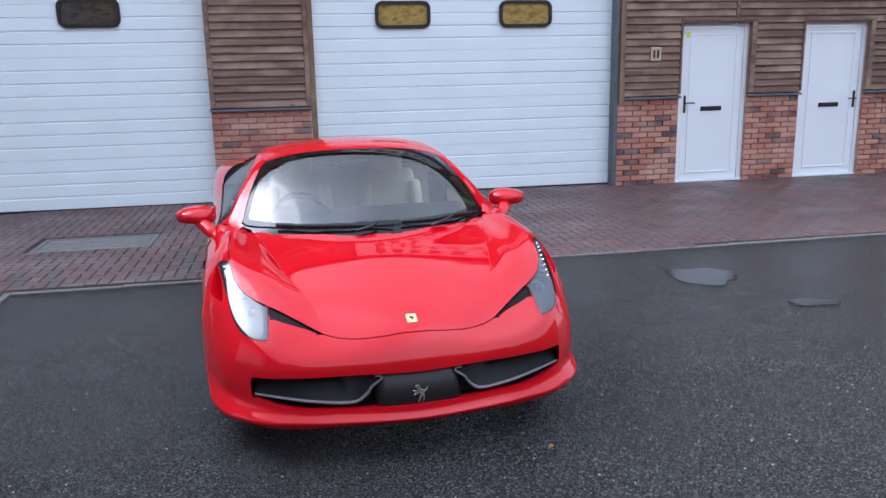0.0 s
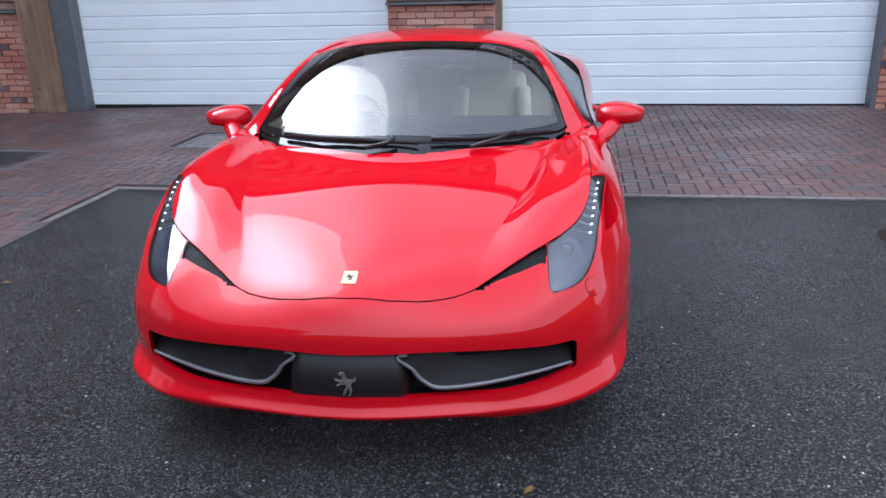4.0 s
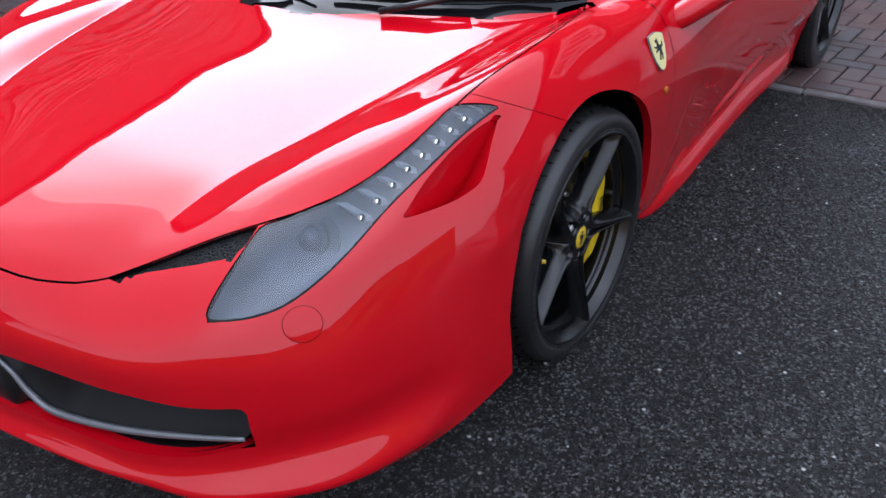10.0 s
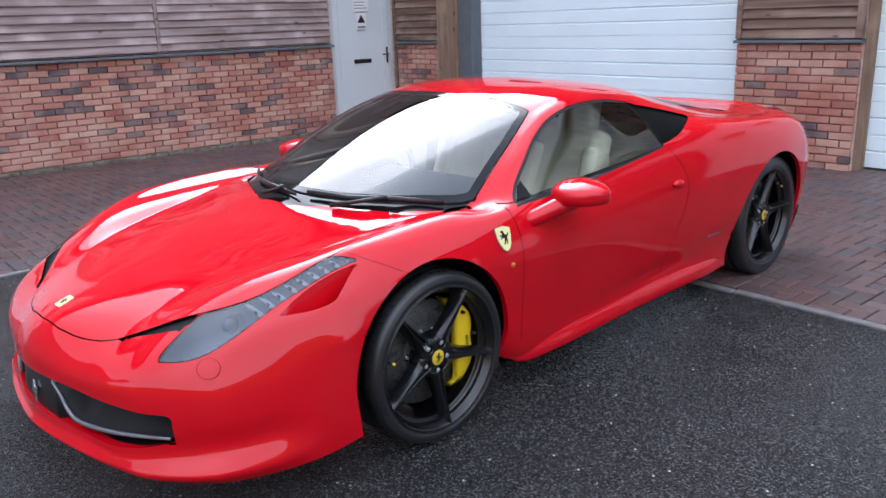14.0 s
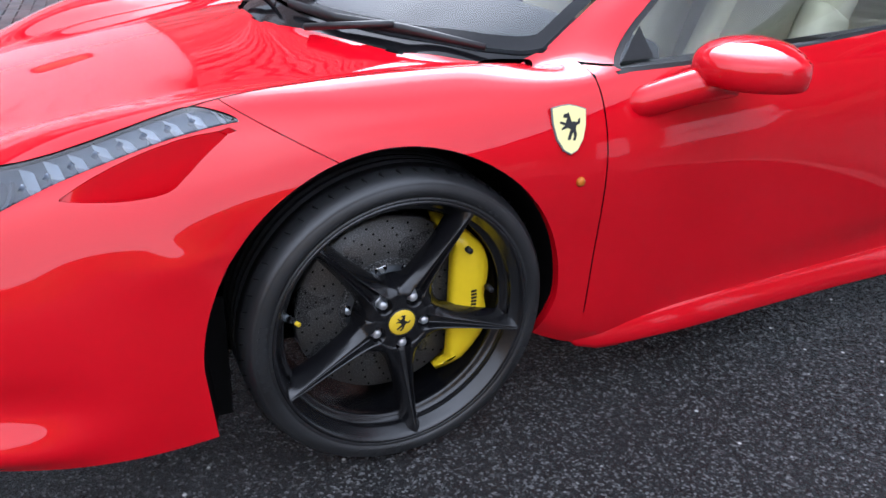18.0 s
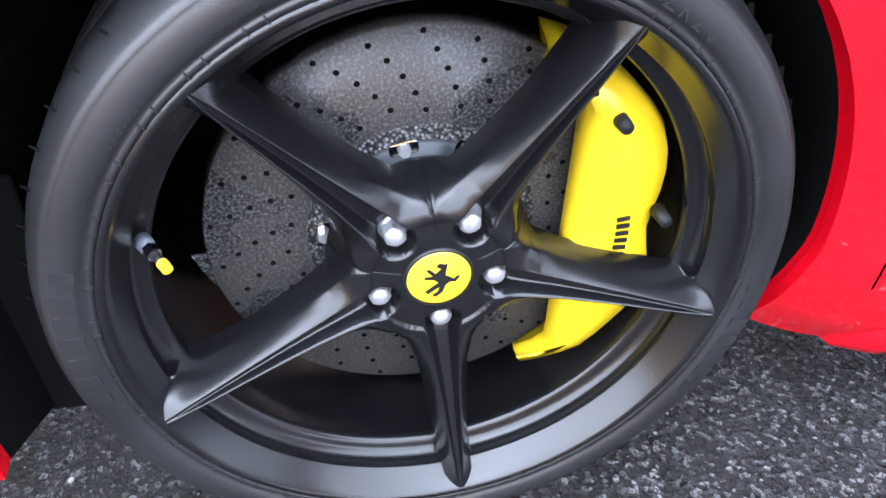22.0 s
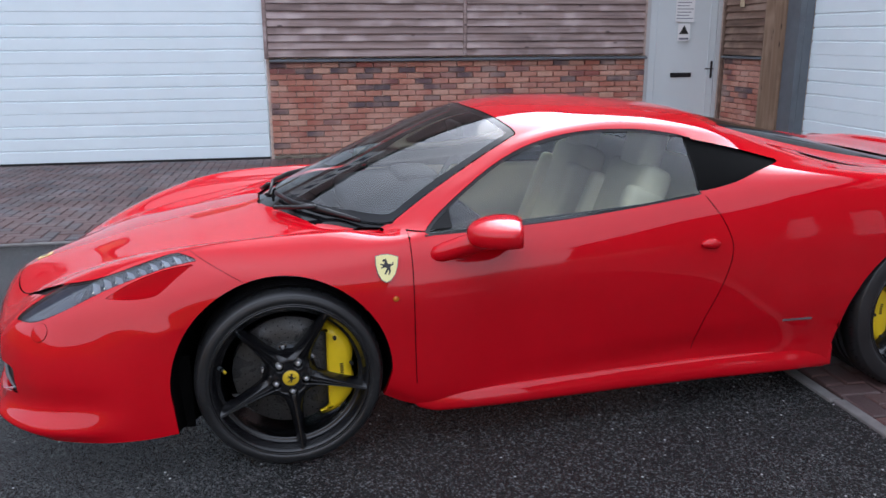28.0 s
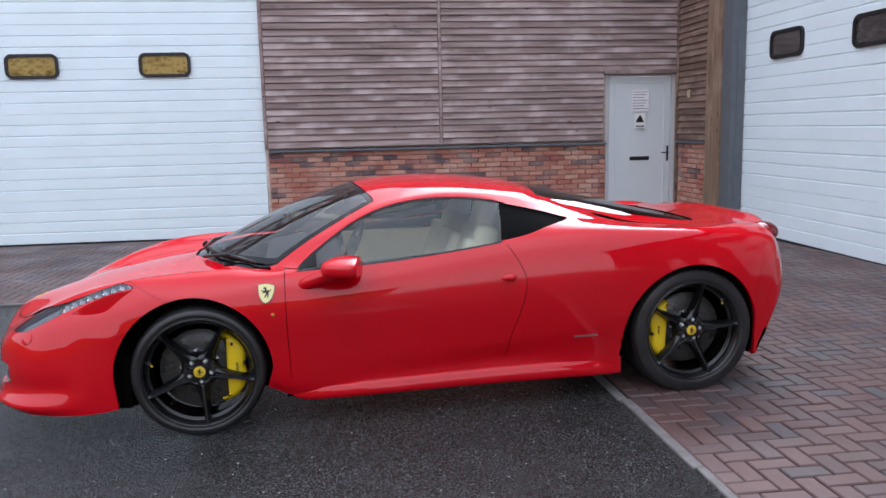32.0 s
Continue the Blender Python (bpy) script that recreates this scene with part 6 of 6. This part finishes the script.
        part("nut_collar", add_tube(bmesh.new(), .0138, .004, m, 20, .0128), M_NUT, nut, smooth=True)
    cap = part("centre_cap", lathe([(.0, -.0040), (.0265, -.0043), (.0290, -.0058), (.0295, -.012)], 40), M_YELLOWDISC, top, "yellow centre cap", True)
    part("cap_ring", lathe([(.0292, -.0052), (.0305, -.0048), (.0318, -.0062), (.0318, -.014)], 40), M_BLACK, cap, smooth=True)
    mk = prism(prancing(.036), .001, Matrix.Translation((-.0044, 0, 0)) @ pose(0, 0, 0, 90, 0, 90) @ pose(0, 0, 0, 0, 0, -28))
    part("cap_mark", mk, M_BLACK, cap)
    # brake: drilled disc, bell with bolts, caliper
    dx = -.085
    disc = part("brake_disc", lathe([(.105, dx), (.199, dx), (.201, dx - .004), (.201, dx - .030), (.105, dx - .032)], 80), M_CARBON, top, "mottled grey drilled carbon brake disc", True)
    holes = bmesh.new()
    for k in range(26):
        for j in range(5):
            rr, aa = .123 + j * .0165 + (.005 if k % 2 else 0), 2 * math.pi * (k + j * .27) / 26
            bmesh.ops.create_circle(holes, cap_ends=True, segments=10, radius=.0027, matrix=Matrix.Rotation(aa, 4, "X") @ Matrix.Translation((dx + .0006, 0, rr)) @ pose(0, 0, 0, 0, 90, 0))
    part("disc_perforation", holes, M_LINER, disc)["kind"] = "stuff"
    part("disc_weave", lathe([(.0965, dx + .006), (.1085, dx + .0035), (.110, dx - .002)], 80), M_WEAVE, disc, "woven carbon inner edge", True)
    part("disc_bell", lathe([(.0, dx + .028), (.058, dx + .028), (.072, dx + .020), (.092, dx + .0085), (.097, dx + .006), (.098, dx - .01)], 60), M_DISCBELL, disc, "dull grey disc bell", True)
    for k in range(10):
        m = Matrix.Rotation(2 * math.pi * (k + .35) / 10, 4, "X") @ Matrix.Translation((dx + .006, 0, .0945)) @ pose(0, 0, 0, 0, 90, 0)
        clip = part("bobbin_clip", prism(rounded(.013, .027, .004), .006, m, .0015), M_CHROME, disc, "bright steel bobbin clip")
        part("bobbin_nut", add_tube(bmesh.new(), .0062, .013, m, 6, .0056), M_NUT, clip)
    span = (59, -58) if front else (56, -50)
    cal = bmesh.new()
    secs = []
    n = 22
    for k in range(n + 1):
        q = k / n
        a = radians(caliper_at + span[0] + (span[1] - span[0]) * q)
        bulge = .010 * math.exp(-((q - .28) / .10) ** 2) + .010 * math.exp(-((q - .68) / .10) ** 2) - .012 * math.exp(-((q - .5) / .08) ** 2)
        ends = min(1.0, q * 7, (1 - q) * 7)
        r1 = .212 + .018 * ends + bulge
        rel = radians(span[0] + (span[1] - span[0]) * q)
        r0 = min(.134 / math.cos(rel), r1 - .022)
        o = dx + .034 + .012 * ends
        pr = ((r0, dx + .012), (r0 - .004, o - .012), (r0 + .006, o - .002), (r1 - .028, o), (r1 - .006, o - .010), (r1, o - .026), (r1, dx - .05))
        secs.append([cal.verts.new((x, r * math.cos(a), r * math.sin(a))) for r, x in pr])
    for a, b in zip(secs[:-1], secs[1:]):
        for i in range(6):
            cal.faces.new((a[i], b[i], b[i + 1], a[i + 1]))
    cal.faces.new(secs[0])
    cal.faces.new(secs[-1][::-1])
    cl = part("brake_caliper", cal, M_YELLOW, top, "glossy yellow brake caliper", True)
    def on_cal(ang, r, lift=.0):
        a = radians(caliper_at + ang)
        return Matrix.Translation((dx + .0465 + lift, r * math.cos(a), r * math.sin(a))) @ pose(0, 0, 0, math.degrees(a), 0, 0) @ pose(0, 0, 0, 0, 90, 0)
    for ang, r in ((38, .203), (6, .219)):
        part("bleed_nipple", add_tube(bmesh.new(), .0075, .022, on_cal(ang, r, -.008), 12, .006), M_RUBBER, cl, smooth=True)
    for k in range(6):
        bar = prism(rounded(.0045, .013, .001), .0012, on_cal(7 - k * 2.6, .182, .0006))
        part("caliper_letter_bar", bar, M_BLACK, cl)
    # valve
    a = radians(167 if front else 40)
    foot, way = Vector((w0 - .050, .246 * math.cos(a), .246 * math.sin(a))), Vector((.80, -.50 * math.cos(a), -.50 * math.sin(a))).normalized()
    vm = facing(foot, way, (0, 0, 1))
    vv = part("valve", add_tube(bmesh.new(), .0075, .012, vm, 14, .0068), M_SLATE, top, "grey valve stem with a yellow cap", True)
    part("valve_nut", add_tube(bmesh.new(), .0066, .010, vm @ Matrix.Translation((0, 0, .012)), 6), M_CHROME, vv)
    part("valve_stem", add_tube(bmesh.new(), .0040, .012, vm @ Matrix.Translation((0, 0, .022)), 12), M_BLACK, vv, smooth=True)
    part("valve_cap", add_tube(bmesh.new(), .0050, .009, vm @ Matrix.Translation((0, 0, .033)), 14, .0046), M_YELLOWDISC, vv)
    return top


wf = wheel(.329, .235, 0.0, 60, True, 0)
wf.matrix_basis = pose(.923, 0.0, .331)
wr = wheel(.357, .295, 0.0, 5, False, 178)
wr.matrix_basis = pose(.905, 2.648, .357)
for src, y, z, x in ((wf, 0.0, .331, -.923), (wr, 2.648, .357, -.905)):
    copy_thing(src, pose(x, y, z, 0, 0, 180))


# ---- cabin ----
def cushion(bm, w, d, h, m, bevel=.03):
    made = bmesh.ops.create_cube(bm, size=1.0, matrix=m @ Matrix.Diagonal((w, d, h, 1)))
    edges = {e for v in made["verts"] for e in v.link_edges}
    bmesh.ops.bevel(bm, geom=list(edges), offset=bevel, segments=3, affect="EDGES", profile=.6)
    return bm


cabin = part("cabin_tub", box(-.74, .74, .10, 1.86, .17, .22, .02), M_LINER, car, "dark cabin floor")
for u in (.335, -.335):
    seat = part("seat", cushion(bmesh.new(), .50, .50, .16, pose(u, 1.16, .36, 8), .05), M_CREAM, car, "cream leather seat", True)
    back = cushion(bmesh.new(), .40, .15, .56, pose(u, 1.50, .68, -20), .06)
    part("backrest", back, M_CREAM, seat, smooth=True)
    for s_ in (1, -1):
        part("seat_bolster", cushion(bmesh.new(), .09, .19, .46, pose(u + .185 * s_, 1.455, .64, -20, 0, 10 * s_), .04), M_CREAM, seat, smooth=True)
        part("cushion_bolster", cushion(bmesh.new(), .09, .46, .12, pose(u + .225 * s_, 1.15, .42, 8), .04), M_CREAM, seat, smooth=True)
    part("headrest", cushion(bmesh.new(), .23, .11, .24, pose(u, 1.60, 1.005, -14), .05), M_CREAM, seat, smooth=True)
    for k in range(4):
        part("backrest_seam", cushion(bmesh.new(), .30, .008, .006, pose(u, 1.375 + .042 * k, .52 + .115 * k, -20), .002), M_LINER, seat)
part("rear_bulkhead", cushion(bmesh.new(), 1.40, .10, .70, pose(0, 1.74, .62, -14), .04), M_CREAM, car, "cream trimmed rear bulkhead", True)
part("centre_console", cushion(bmesh.new(), .20, 1.0, .24, pose(0, .98, .34, 4), .04), M_WINE, car, "wine red centre console", True)
dash = part("dashboard", cushion(bmesh.new(), 1.40, .46, .14, pose(0, .55, .735, 6), .05), M_DASH, car, "dark leather dashboard", True)
part("dash_lower", cushion(bmesh.new(), 1.36, .24, .26, pose(0, .66, .55, 0), .05), M_CREAM, dash, "cream lower dashboard", True)
part("instrument_hood", cushion(bmesh.new(), .36, .20, .10, pose(-.37, .70, .80, 0), .04), M_DASH, dash, smooth=True)
ringpts = [(math.cos(k * .2618) * .175, math.sin(k * .2618) * .165, 0) for k in range(25)]
wm = pose(-.37, .87, .745, 66)
sw = part("steering_wheel", tube_along([wm @ Vector(p) for p in ringpts], .016, 10), M_DASH, car, "dark leather steering wheel", True)
part("steering_hub", cushion(bmesh.new(), .15, .12, .04, wm, .018), M_DASH, sw, smooth=True)
for a in (0, 180, 270):
    part("steering_spoke", tube_along([wm @ Vector((.06 * math.cos(radians(a)), .05 * math.sin(radians(a)), 0)), wm @ Vector((.17 * math.cos(radians(a)), .16 * math.sin(radians(a)), 0))], .012, 8, 1.6), M_DASH, sw, smooth=True)
part("rear_view_mirror", cushion(bmesh.new(), .20, .03, .06, pose(0, .82, 1.085, 10), .012), M_BLACK, car, "black rear-view mirror", True)
for s_ in (1, -1):
    part("door_trim", cushion(bmesh.new(), .05, 1.02, .34, pose(.815 * s_, 1.02, .62, 0, -6 * s_, 0), .02), M_CREAM, doors[s_], "cream leather door lining", True)
    part("door_top_trim", cushion(bmesh.new(), .06, 1.02, .035, pose(.835 * s_, 1.03, .822, 4, 0, 0), .012), M_DASH, doors[s_], smooth=True)
part("headliner", cushion(bmesh.new(), .74, .80, .02, pose(0, 1.36, 1.128, -2), .008), M_DASH, car, "dark headliner", True)


# ---- boards of the cladding ----
PITCH = 0.095


def board_mesh(length):
    """A tapered weatherboard along x, 0 to length, its face towards -y, its foot thick."""
    bm = bmesh.new()
    prof = [(0.0, 0.0), (-0.034, 0.0), (-0.038, 0.006), (-0.010, PITCH + 0.012), (0.0, PITCH + 0.012)]
    ends = [[bm.verts.new((x, y, z)) for y, z in prof] for x in (0, length)]
    for i in range(len(prof)):
        j = (i + 1) % len(prof)
        bm.faces.new((ends[0][i], ends[1][i], ends[1][j], ends[0][j]))
    bm.faces.new(ends[0])
    bm.faces.new(ends[1][::-1])
    return mesh_of(bm, "board")


def clad(parent, x0, x1, z0, z1, mat, west=False):
    me = board_mesh(x1 - x0)
    me.materials.append(mat)
    n = int((z1 - z0) / PITCH)
    for k in range(n):
        ob = new("board", me)
        ob.parent = parent
        tilt = random.uniform(-0.0012, 0.0012)
        z = z0 + k * PITCH + random.uniform(-0.002, 0.002)
        if west:
            ob.matrix_world = Matrix.Translation((WEST - 0.004, x0, z)) @ pose(0, 0, 0, 0, math.degrees(tilt), 90)
        else:
            ob.matrix_world = Matrix.Translation((x0, BACK + 0.004, z)) @ pose(0, 0, 0, 0, math.degrees(tilt), 0)


B0 = LEDGE + 0.03
clad(wall_panels[0], WEST + 0.05, -5.665, B0, HIGH, M_BOARD_X)
clad(wall_panels[1], DOOR1[1] + 0.062, DOOR2[0] - 0.062, B0, HIGH, M_BOARD_X)
clad(wall_panels[2], DOOR2[1] + 0.133, PED1[0] - 0.034, B0, B0 + 10.1 * PITCH, M_BOARD_X)
clad(wall_panels[3], PED1[1] + 0.08, PED2[0] - 0.034, B0, B0 + 10.1 * PITCH, M_BOARD_X)
clad(wall_panels[4], PED2[1] + 0.08, 12.0, B0, B0 + 10.1 * PITCH, M_BOARD_X)
clad(wall_panels[7], DOOR2[1] + 0.133, 6.11, B0 + 10 * PITCH + 0.004, HIGH, M_BOARD_X)
clad(wall_panels[8], 6.165, 12.0, B0 + 10 * PITCH + 0.004, HIGH, M_BOARD_X)
clad(wall_panels[5], DOOR1[0] - 0.05, DOOR1[1], DOOR_TOP, HIGH, M_BOARD_X)
clad(wall_panels[6], DOOR2[0], DOOR2[1] + 0.05, DOOR_TOP, HIGH, M_BOARD_X)
clad(west_panels[0], WDOOR[1] + 0.055, 6.585, B0 + 0.02, WHIGH, M_BOARD_Y, True)
clad(west_panels[0], 6.64, WPED[0] - 0.055, B0 + 0.02, B0 + 0.02 + 11.1 * PITCH, M_BOARD_Y, True)
clad(west_panels[2], 6.64, BACK - 0.05, B0 + 0.02 + 11 * PITCH, WHIGH, M_BOARD_Y, True)
clad(west_panels[3], WDOOR[0], WDOOR[1], DOOR_TOP + 0.2, WHIGH, M_BOARD_Y, True)
clad(west_panels[4], -9.0, WDOOR[0], 0.0, WHIGH, M_BOARD_Y, True)


# ---- bricks ----
def block_mesh(w, d, h, chamfer, name):
    """A block from x 0 to w, z 0 to h, face at y 0, its front edges chamfered; no back."""
    bm = bmesh.new()
    c = chamfer
    f = [bm.verts.new(p) for p in ((c, 0, c), (w - c, 0, c), (w - c, 0, h - c), (c, 0, h - c))]
    g = [bm.verts.new(p) for p in ((0, c, 0), (w, c, 0), (w, c, h), (0, c, h))]
    k = [bm.verts.new(p) for p in ((0, d, 0), (w, d, 0), (w, d, h), (0, d, h))]
    bm.faces.new(f)
    for a, b in ((f, g), (g, k)):
        for i in range(4):
            bm.faces.new((a[i], b[i], b[(i + 1) % 4], a[(i + 1) % 4]))
    return mesh_of(bm, name)


COURSE, LENGTH = 0.0745, 0.225
brick_meshes = {}


def brick_of(w):
    key = round(w, 3)
    if key not in brick_meshes:
        brick_meshes[key] = block_mesh(key - 0.011, 0.06, COURSE - 0.011, 0.004, "brick")
        brick_meshes[key].materials.append(M_BRICK)
    return brick_meshes[key]


def lay_bricks(parent, x0, x1, z0, z1, west=False, limit=300):
    n, rest = 0, []
    rows = int((z1 - z0) / COURSE + 0.3)
    for r in range(rows):
        z = z1 - (r + 1) * COURSE
        x = x0
        first = LENGTH * (0.5 if r % 2 else 1.0)
        w = first
        while x < x1 - 0.03:
            w = min(w, x1 - x)
            if x1 - (x + w) < 0.05:
                w = x1 - x
            w = round(w, 3)
            out = random.uniform(-0.003, 0.003)
            if west:
                m = Matrix.Translation((WEST + out, x, z)) @ pose(0, 0, 0, 0, 0, 90)
            else:
                m = Matrix.Translation((x, BACK - out, z))
            if n < limit:
                ob = new("brick", brick_of(w))
                ob.parent = parent
                ob.matrix_world = m
            else:
                rest.append((m, w))
            n += 1
            x += w
            w = LENGTH
    if rest:
        bm = bmesh.new()
        for m, w in rest:
            tmp = brick_of(w).copy()
            tmp.transform(m)
            bm.from_mesh(tmp)
            bpy.data.meshes.remove(tmp)
        me = bpy.data.meshes.new("brick_rest")
        bm.to_mesh(me)
        bm.free()
        me.materials.clear()
        me.materials.append(M_BRICK_J)
        tagged(part("brick_rest", me, M_BRICK_J, parent), kind="stuff")


ZB = LEDGE - 0.012
lay_bricks(wall_panels[0], WEST + 0.045, -5.665, ground_z(-6.5), ZB)
lay_bricks(wall_panels[1], DOOR1[1] + 0.002, DOOR2[0] - 0.002, 0.0, ZB)
lay_bricks(wall_panels[2], DOOR2[1] + 0.06, PED1[0] - 0.004, 0.0, ZB)
lay_bricks(wall_panels[3], PED1[1] + 0.004, PED2[0] - 0.004, 0.0, ZB)
lay_bricks(wall_panels[4], PED2[1] + 0.004, 9.9, 0.0, ZB)
lay_bricks(west_panels[0], WDOOR[1] + 0.055, WPED[0] - 0.004, ground_z(WEST) + 0.06, ZB, True)
plinth = bmesh.new()
y = WDOOR[1] + 0.06
while y < WPED[0] - 0.05:
    w = min(random.uniform(0.22, 0.5), WPED[0] - 0.01 - y)
    add_box(plinth, WEST - 0.03, WEST + 0.035 + random.uniform(-0.01, 0.015), y, y + w - 0.008, ground_z(WEST) - 0.05, ground_z(WEST) + 0.062 + random.uniform(-0.012, 0.006), 0.008)
    y += w
tagged(part("trim_plinth", plinth, M_PLINTH), "mossy rough stone course at the wall's foot", "trim", kind="structure")


# ---- paving blocks, laid in herringbone ----
paving = part("paving", box(-7.0, -6.99, -3.0, -2.99, -0.2, -0.19), M_JOINT)
bed = bmesh.new()
for pts in (((WEST - 0.3, -9.0), (WEST_A[0] - 0.03, -9.0), (EDGE_A[0] - 0.03, EDGE_A[1] + 0.05), (WEST - 0.3, EDGE_A[1] + 0.05)), ((WEST - 0.3, EDGE_A[1] + 0.0505), (EDGE_A[0] - 0.03, EDGE_A[1] + 0.0505), (12.0, edge_y(12.0) + 0.05), (12.0, 10.85), (WEST - 0.3, 10.85))):
    cuts = [v for v in (bed.verts.new((px_, py_, 0)) for px_, py_ in pts)]
    bed.faces.new(cuts)
bmesh.ops.bisect_plane(bed, geom=bed.verts[:] + bed.edges[:] + bed.faces[:], plane_co=(-2.8, 0, 0), plane_no=(1, 0, 0))
for v in bed.verts:
    v.co.z = ground_z(v.co.x) + 0.004
bpy.data.objects.remove(paving)
paving = part("pavement", bed, M_JOINT)
tagged(paving, "red-brown block paving laid in herringbone, partly damp", "pavement", kind="structure")

PW, PL = 0.1, 0.2
paver_me = []
for turned in (0, 1, 2):
    w, l = ((PW, PL), (PL, PW), (PW, PW))[turned]
    bm = bmesh.new()
    c, g = 0.006, 0.004
    t = [bm.verts.new(p) for p in ((g + c, g + c, 0.016), (w - g - c, g + c, 0.016), (w - g - c, l - g - c, 0.016), (g + c, l - g - c, 0.016))]
    s_ = [bm.verts.new(p) for p in ((g, g, 0.011), (w - g, g, 0.011), (w - g, l - g, 0.011), (g, l - g, 0.011))]
    u_ = [bm.verts.new(p) for p in ((g, g, 0.0), (w - g, g, 0.0), (w - g, l - g, 0.0), (g, l - g, 0.0))]
    bm.faces.new(t)
    for a, b in ((s_, t), (u_, s_)):
        for i in range(4):
            bm.faces.new((a[i], a[(i + 1) % 4], b[(i + 1) % 4], b[i]))
    me = mesh_of(bm, "paving_block")
    me.materials.append(M_PAVER)
    paver_me.append(me)


def on_paving(x, y):
    if not (WEST + 0.02 < x < 9.8 and -3.2 < y < 10.66):
        return False
    if -2.58 < x < -1.38 and 8.00 < y < 8.70:
        return False
    if x < edge_x(y) - 0.02:
        return y < BACK - 0.02 or x > DOOR1[0]
    return y > edge_y(x) + 0.03 and (y < BACK - 0.03 or DOOR1[0] < x < DOOR1[1] or DOOR2[0] < x < DOOR2[1])


near, far = [], []
ang = radians(0.9)
ca, sa = math.cos(ang), math.sin(ang)
for i in range(-80, 240):
    for j in range(-80, 240):
        k = (i - j) % 4
        # 90 degree herringbone on a 0.1 m grid: a block starts where k is 0 (upright) or 1 (lying)
        if k not in (0, 1):
            continue
        turned = 1 if k == 1 else 0
        gx, gy = -7.2 + i * PW, -3.4 + j * PW
        x, y = gx, gy
        w, l = (PL, PW) if turned else (PW, PL)
        halves = ((x + 0.05, y + 0.05), (x + w - 0.05, y + l - 0.05))
        ok = [on_paving(*h) for h in halves]
        if not any(ok):
            continue
        z = ground_z(x + w / 2) + 0.001 + random.uniform(-0.0015, 0.0015)
        if all(ok):
            (near if (0.8 < x < 3.9 and y < 8.5) else far).append((x, y, z, turned))
        else:
            hx, hy = halves[0] if ok[0] else halves[1]
            far.append((hx - 0.05, hy - 0.05, z, 2))
random.shuffle(near)
near.sort(key=lambda s: s[1] - 0.6 * s[0])
far += near[300:]
for x, y, z, turned in near[:300]:
    ob = new("paving_block", paver_me[turned])
    ob.parent = paving
    ob.matrix_world = Matrix.Translation((x, y, z)) @ pose(0, 0, 0, random.uniform(-0.4, 0.4), random.uniform(-0.4, 0.4), 0)
verts, faces = [], []
shapes = [([v.co[:] for v in me.vertices], [p.vertices[:] for p in me.polygons]) for me in paver_me]
for x, y, z, turned in far:
    vs, fs = shapes[turned]
    base = len(verts)
    tx, ty = random.uniform(-0.006, 0.006), random.uniform(-0.006, 0.006)
    verts += [(x + a, y + b, z + c + a * tx + b * ty) for a, b, c in vs]
    faces += [[base + q for q in f] for f in fs]
me = bpy.data.meshes.new("paving_block_rest")
me.from_pydata(verts, [], faces)
tagged(part("paving_block_rest", me, M_PAVER_J, paving), kind="stuff")

# concrete edging strips between paving and tarmac
kerb = bmesh.new()
run = []
x = EDGE_A[0] - 0.03
while x < 9.6:
    run.append((x, edge_y(x), min(x + 0.9, 9.6)))
    x += 0.9
for a, y, b in run:
    add_box(kerb, a + 0.002, b - 0.002, y - 0.03, y + 0.025, -0.05, 0.012, 0.004)
y = EDGE_A[1] - 0.035
while y > -3.2:
    x = edge_x(y - 0.45)
    add_box(kerb, x - 0.03, x + 0.025, y - 0.898, y - 0.002, -0.05, 0.012, 0.004)
    y -= 0.9
tagged(part("trim_edging", kerb, M_KERB), "grey concrete edging between paving and tarmac", "trim", kind="structure")
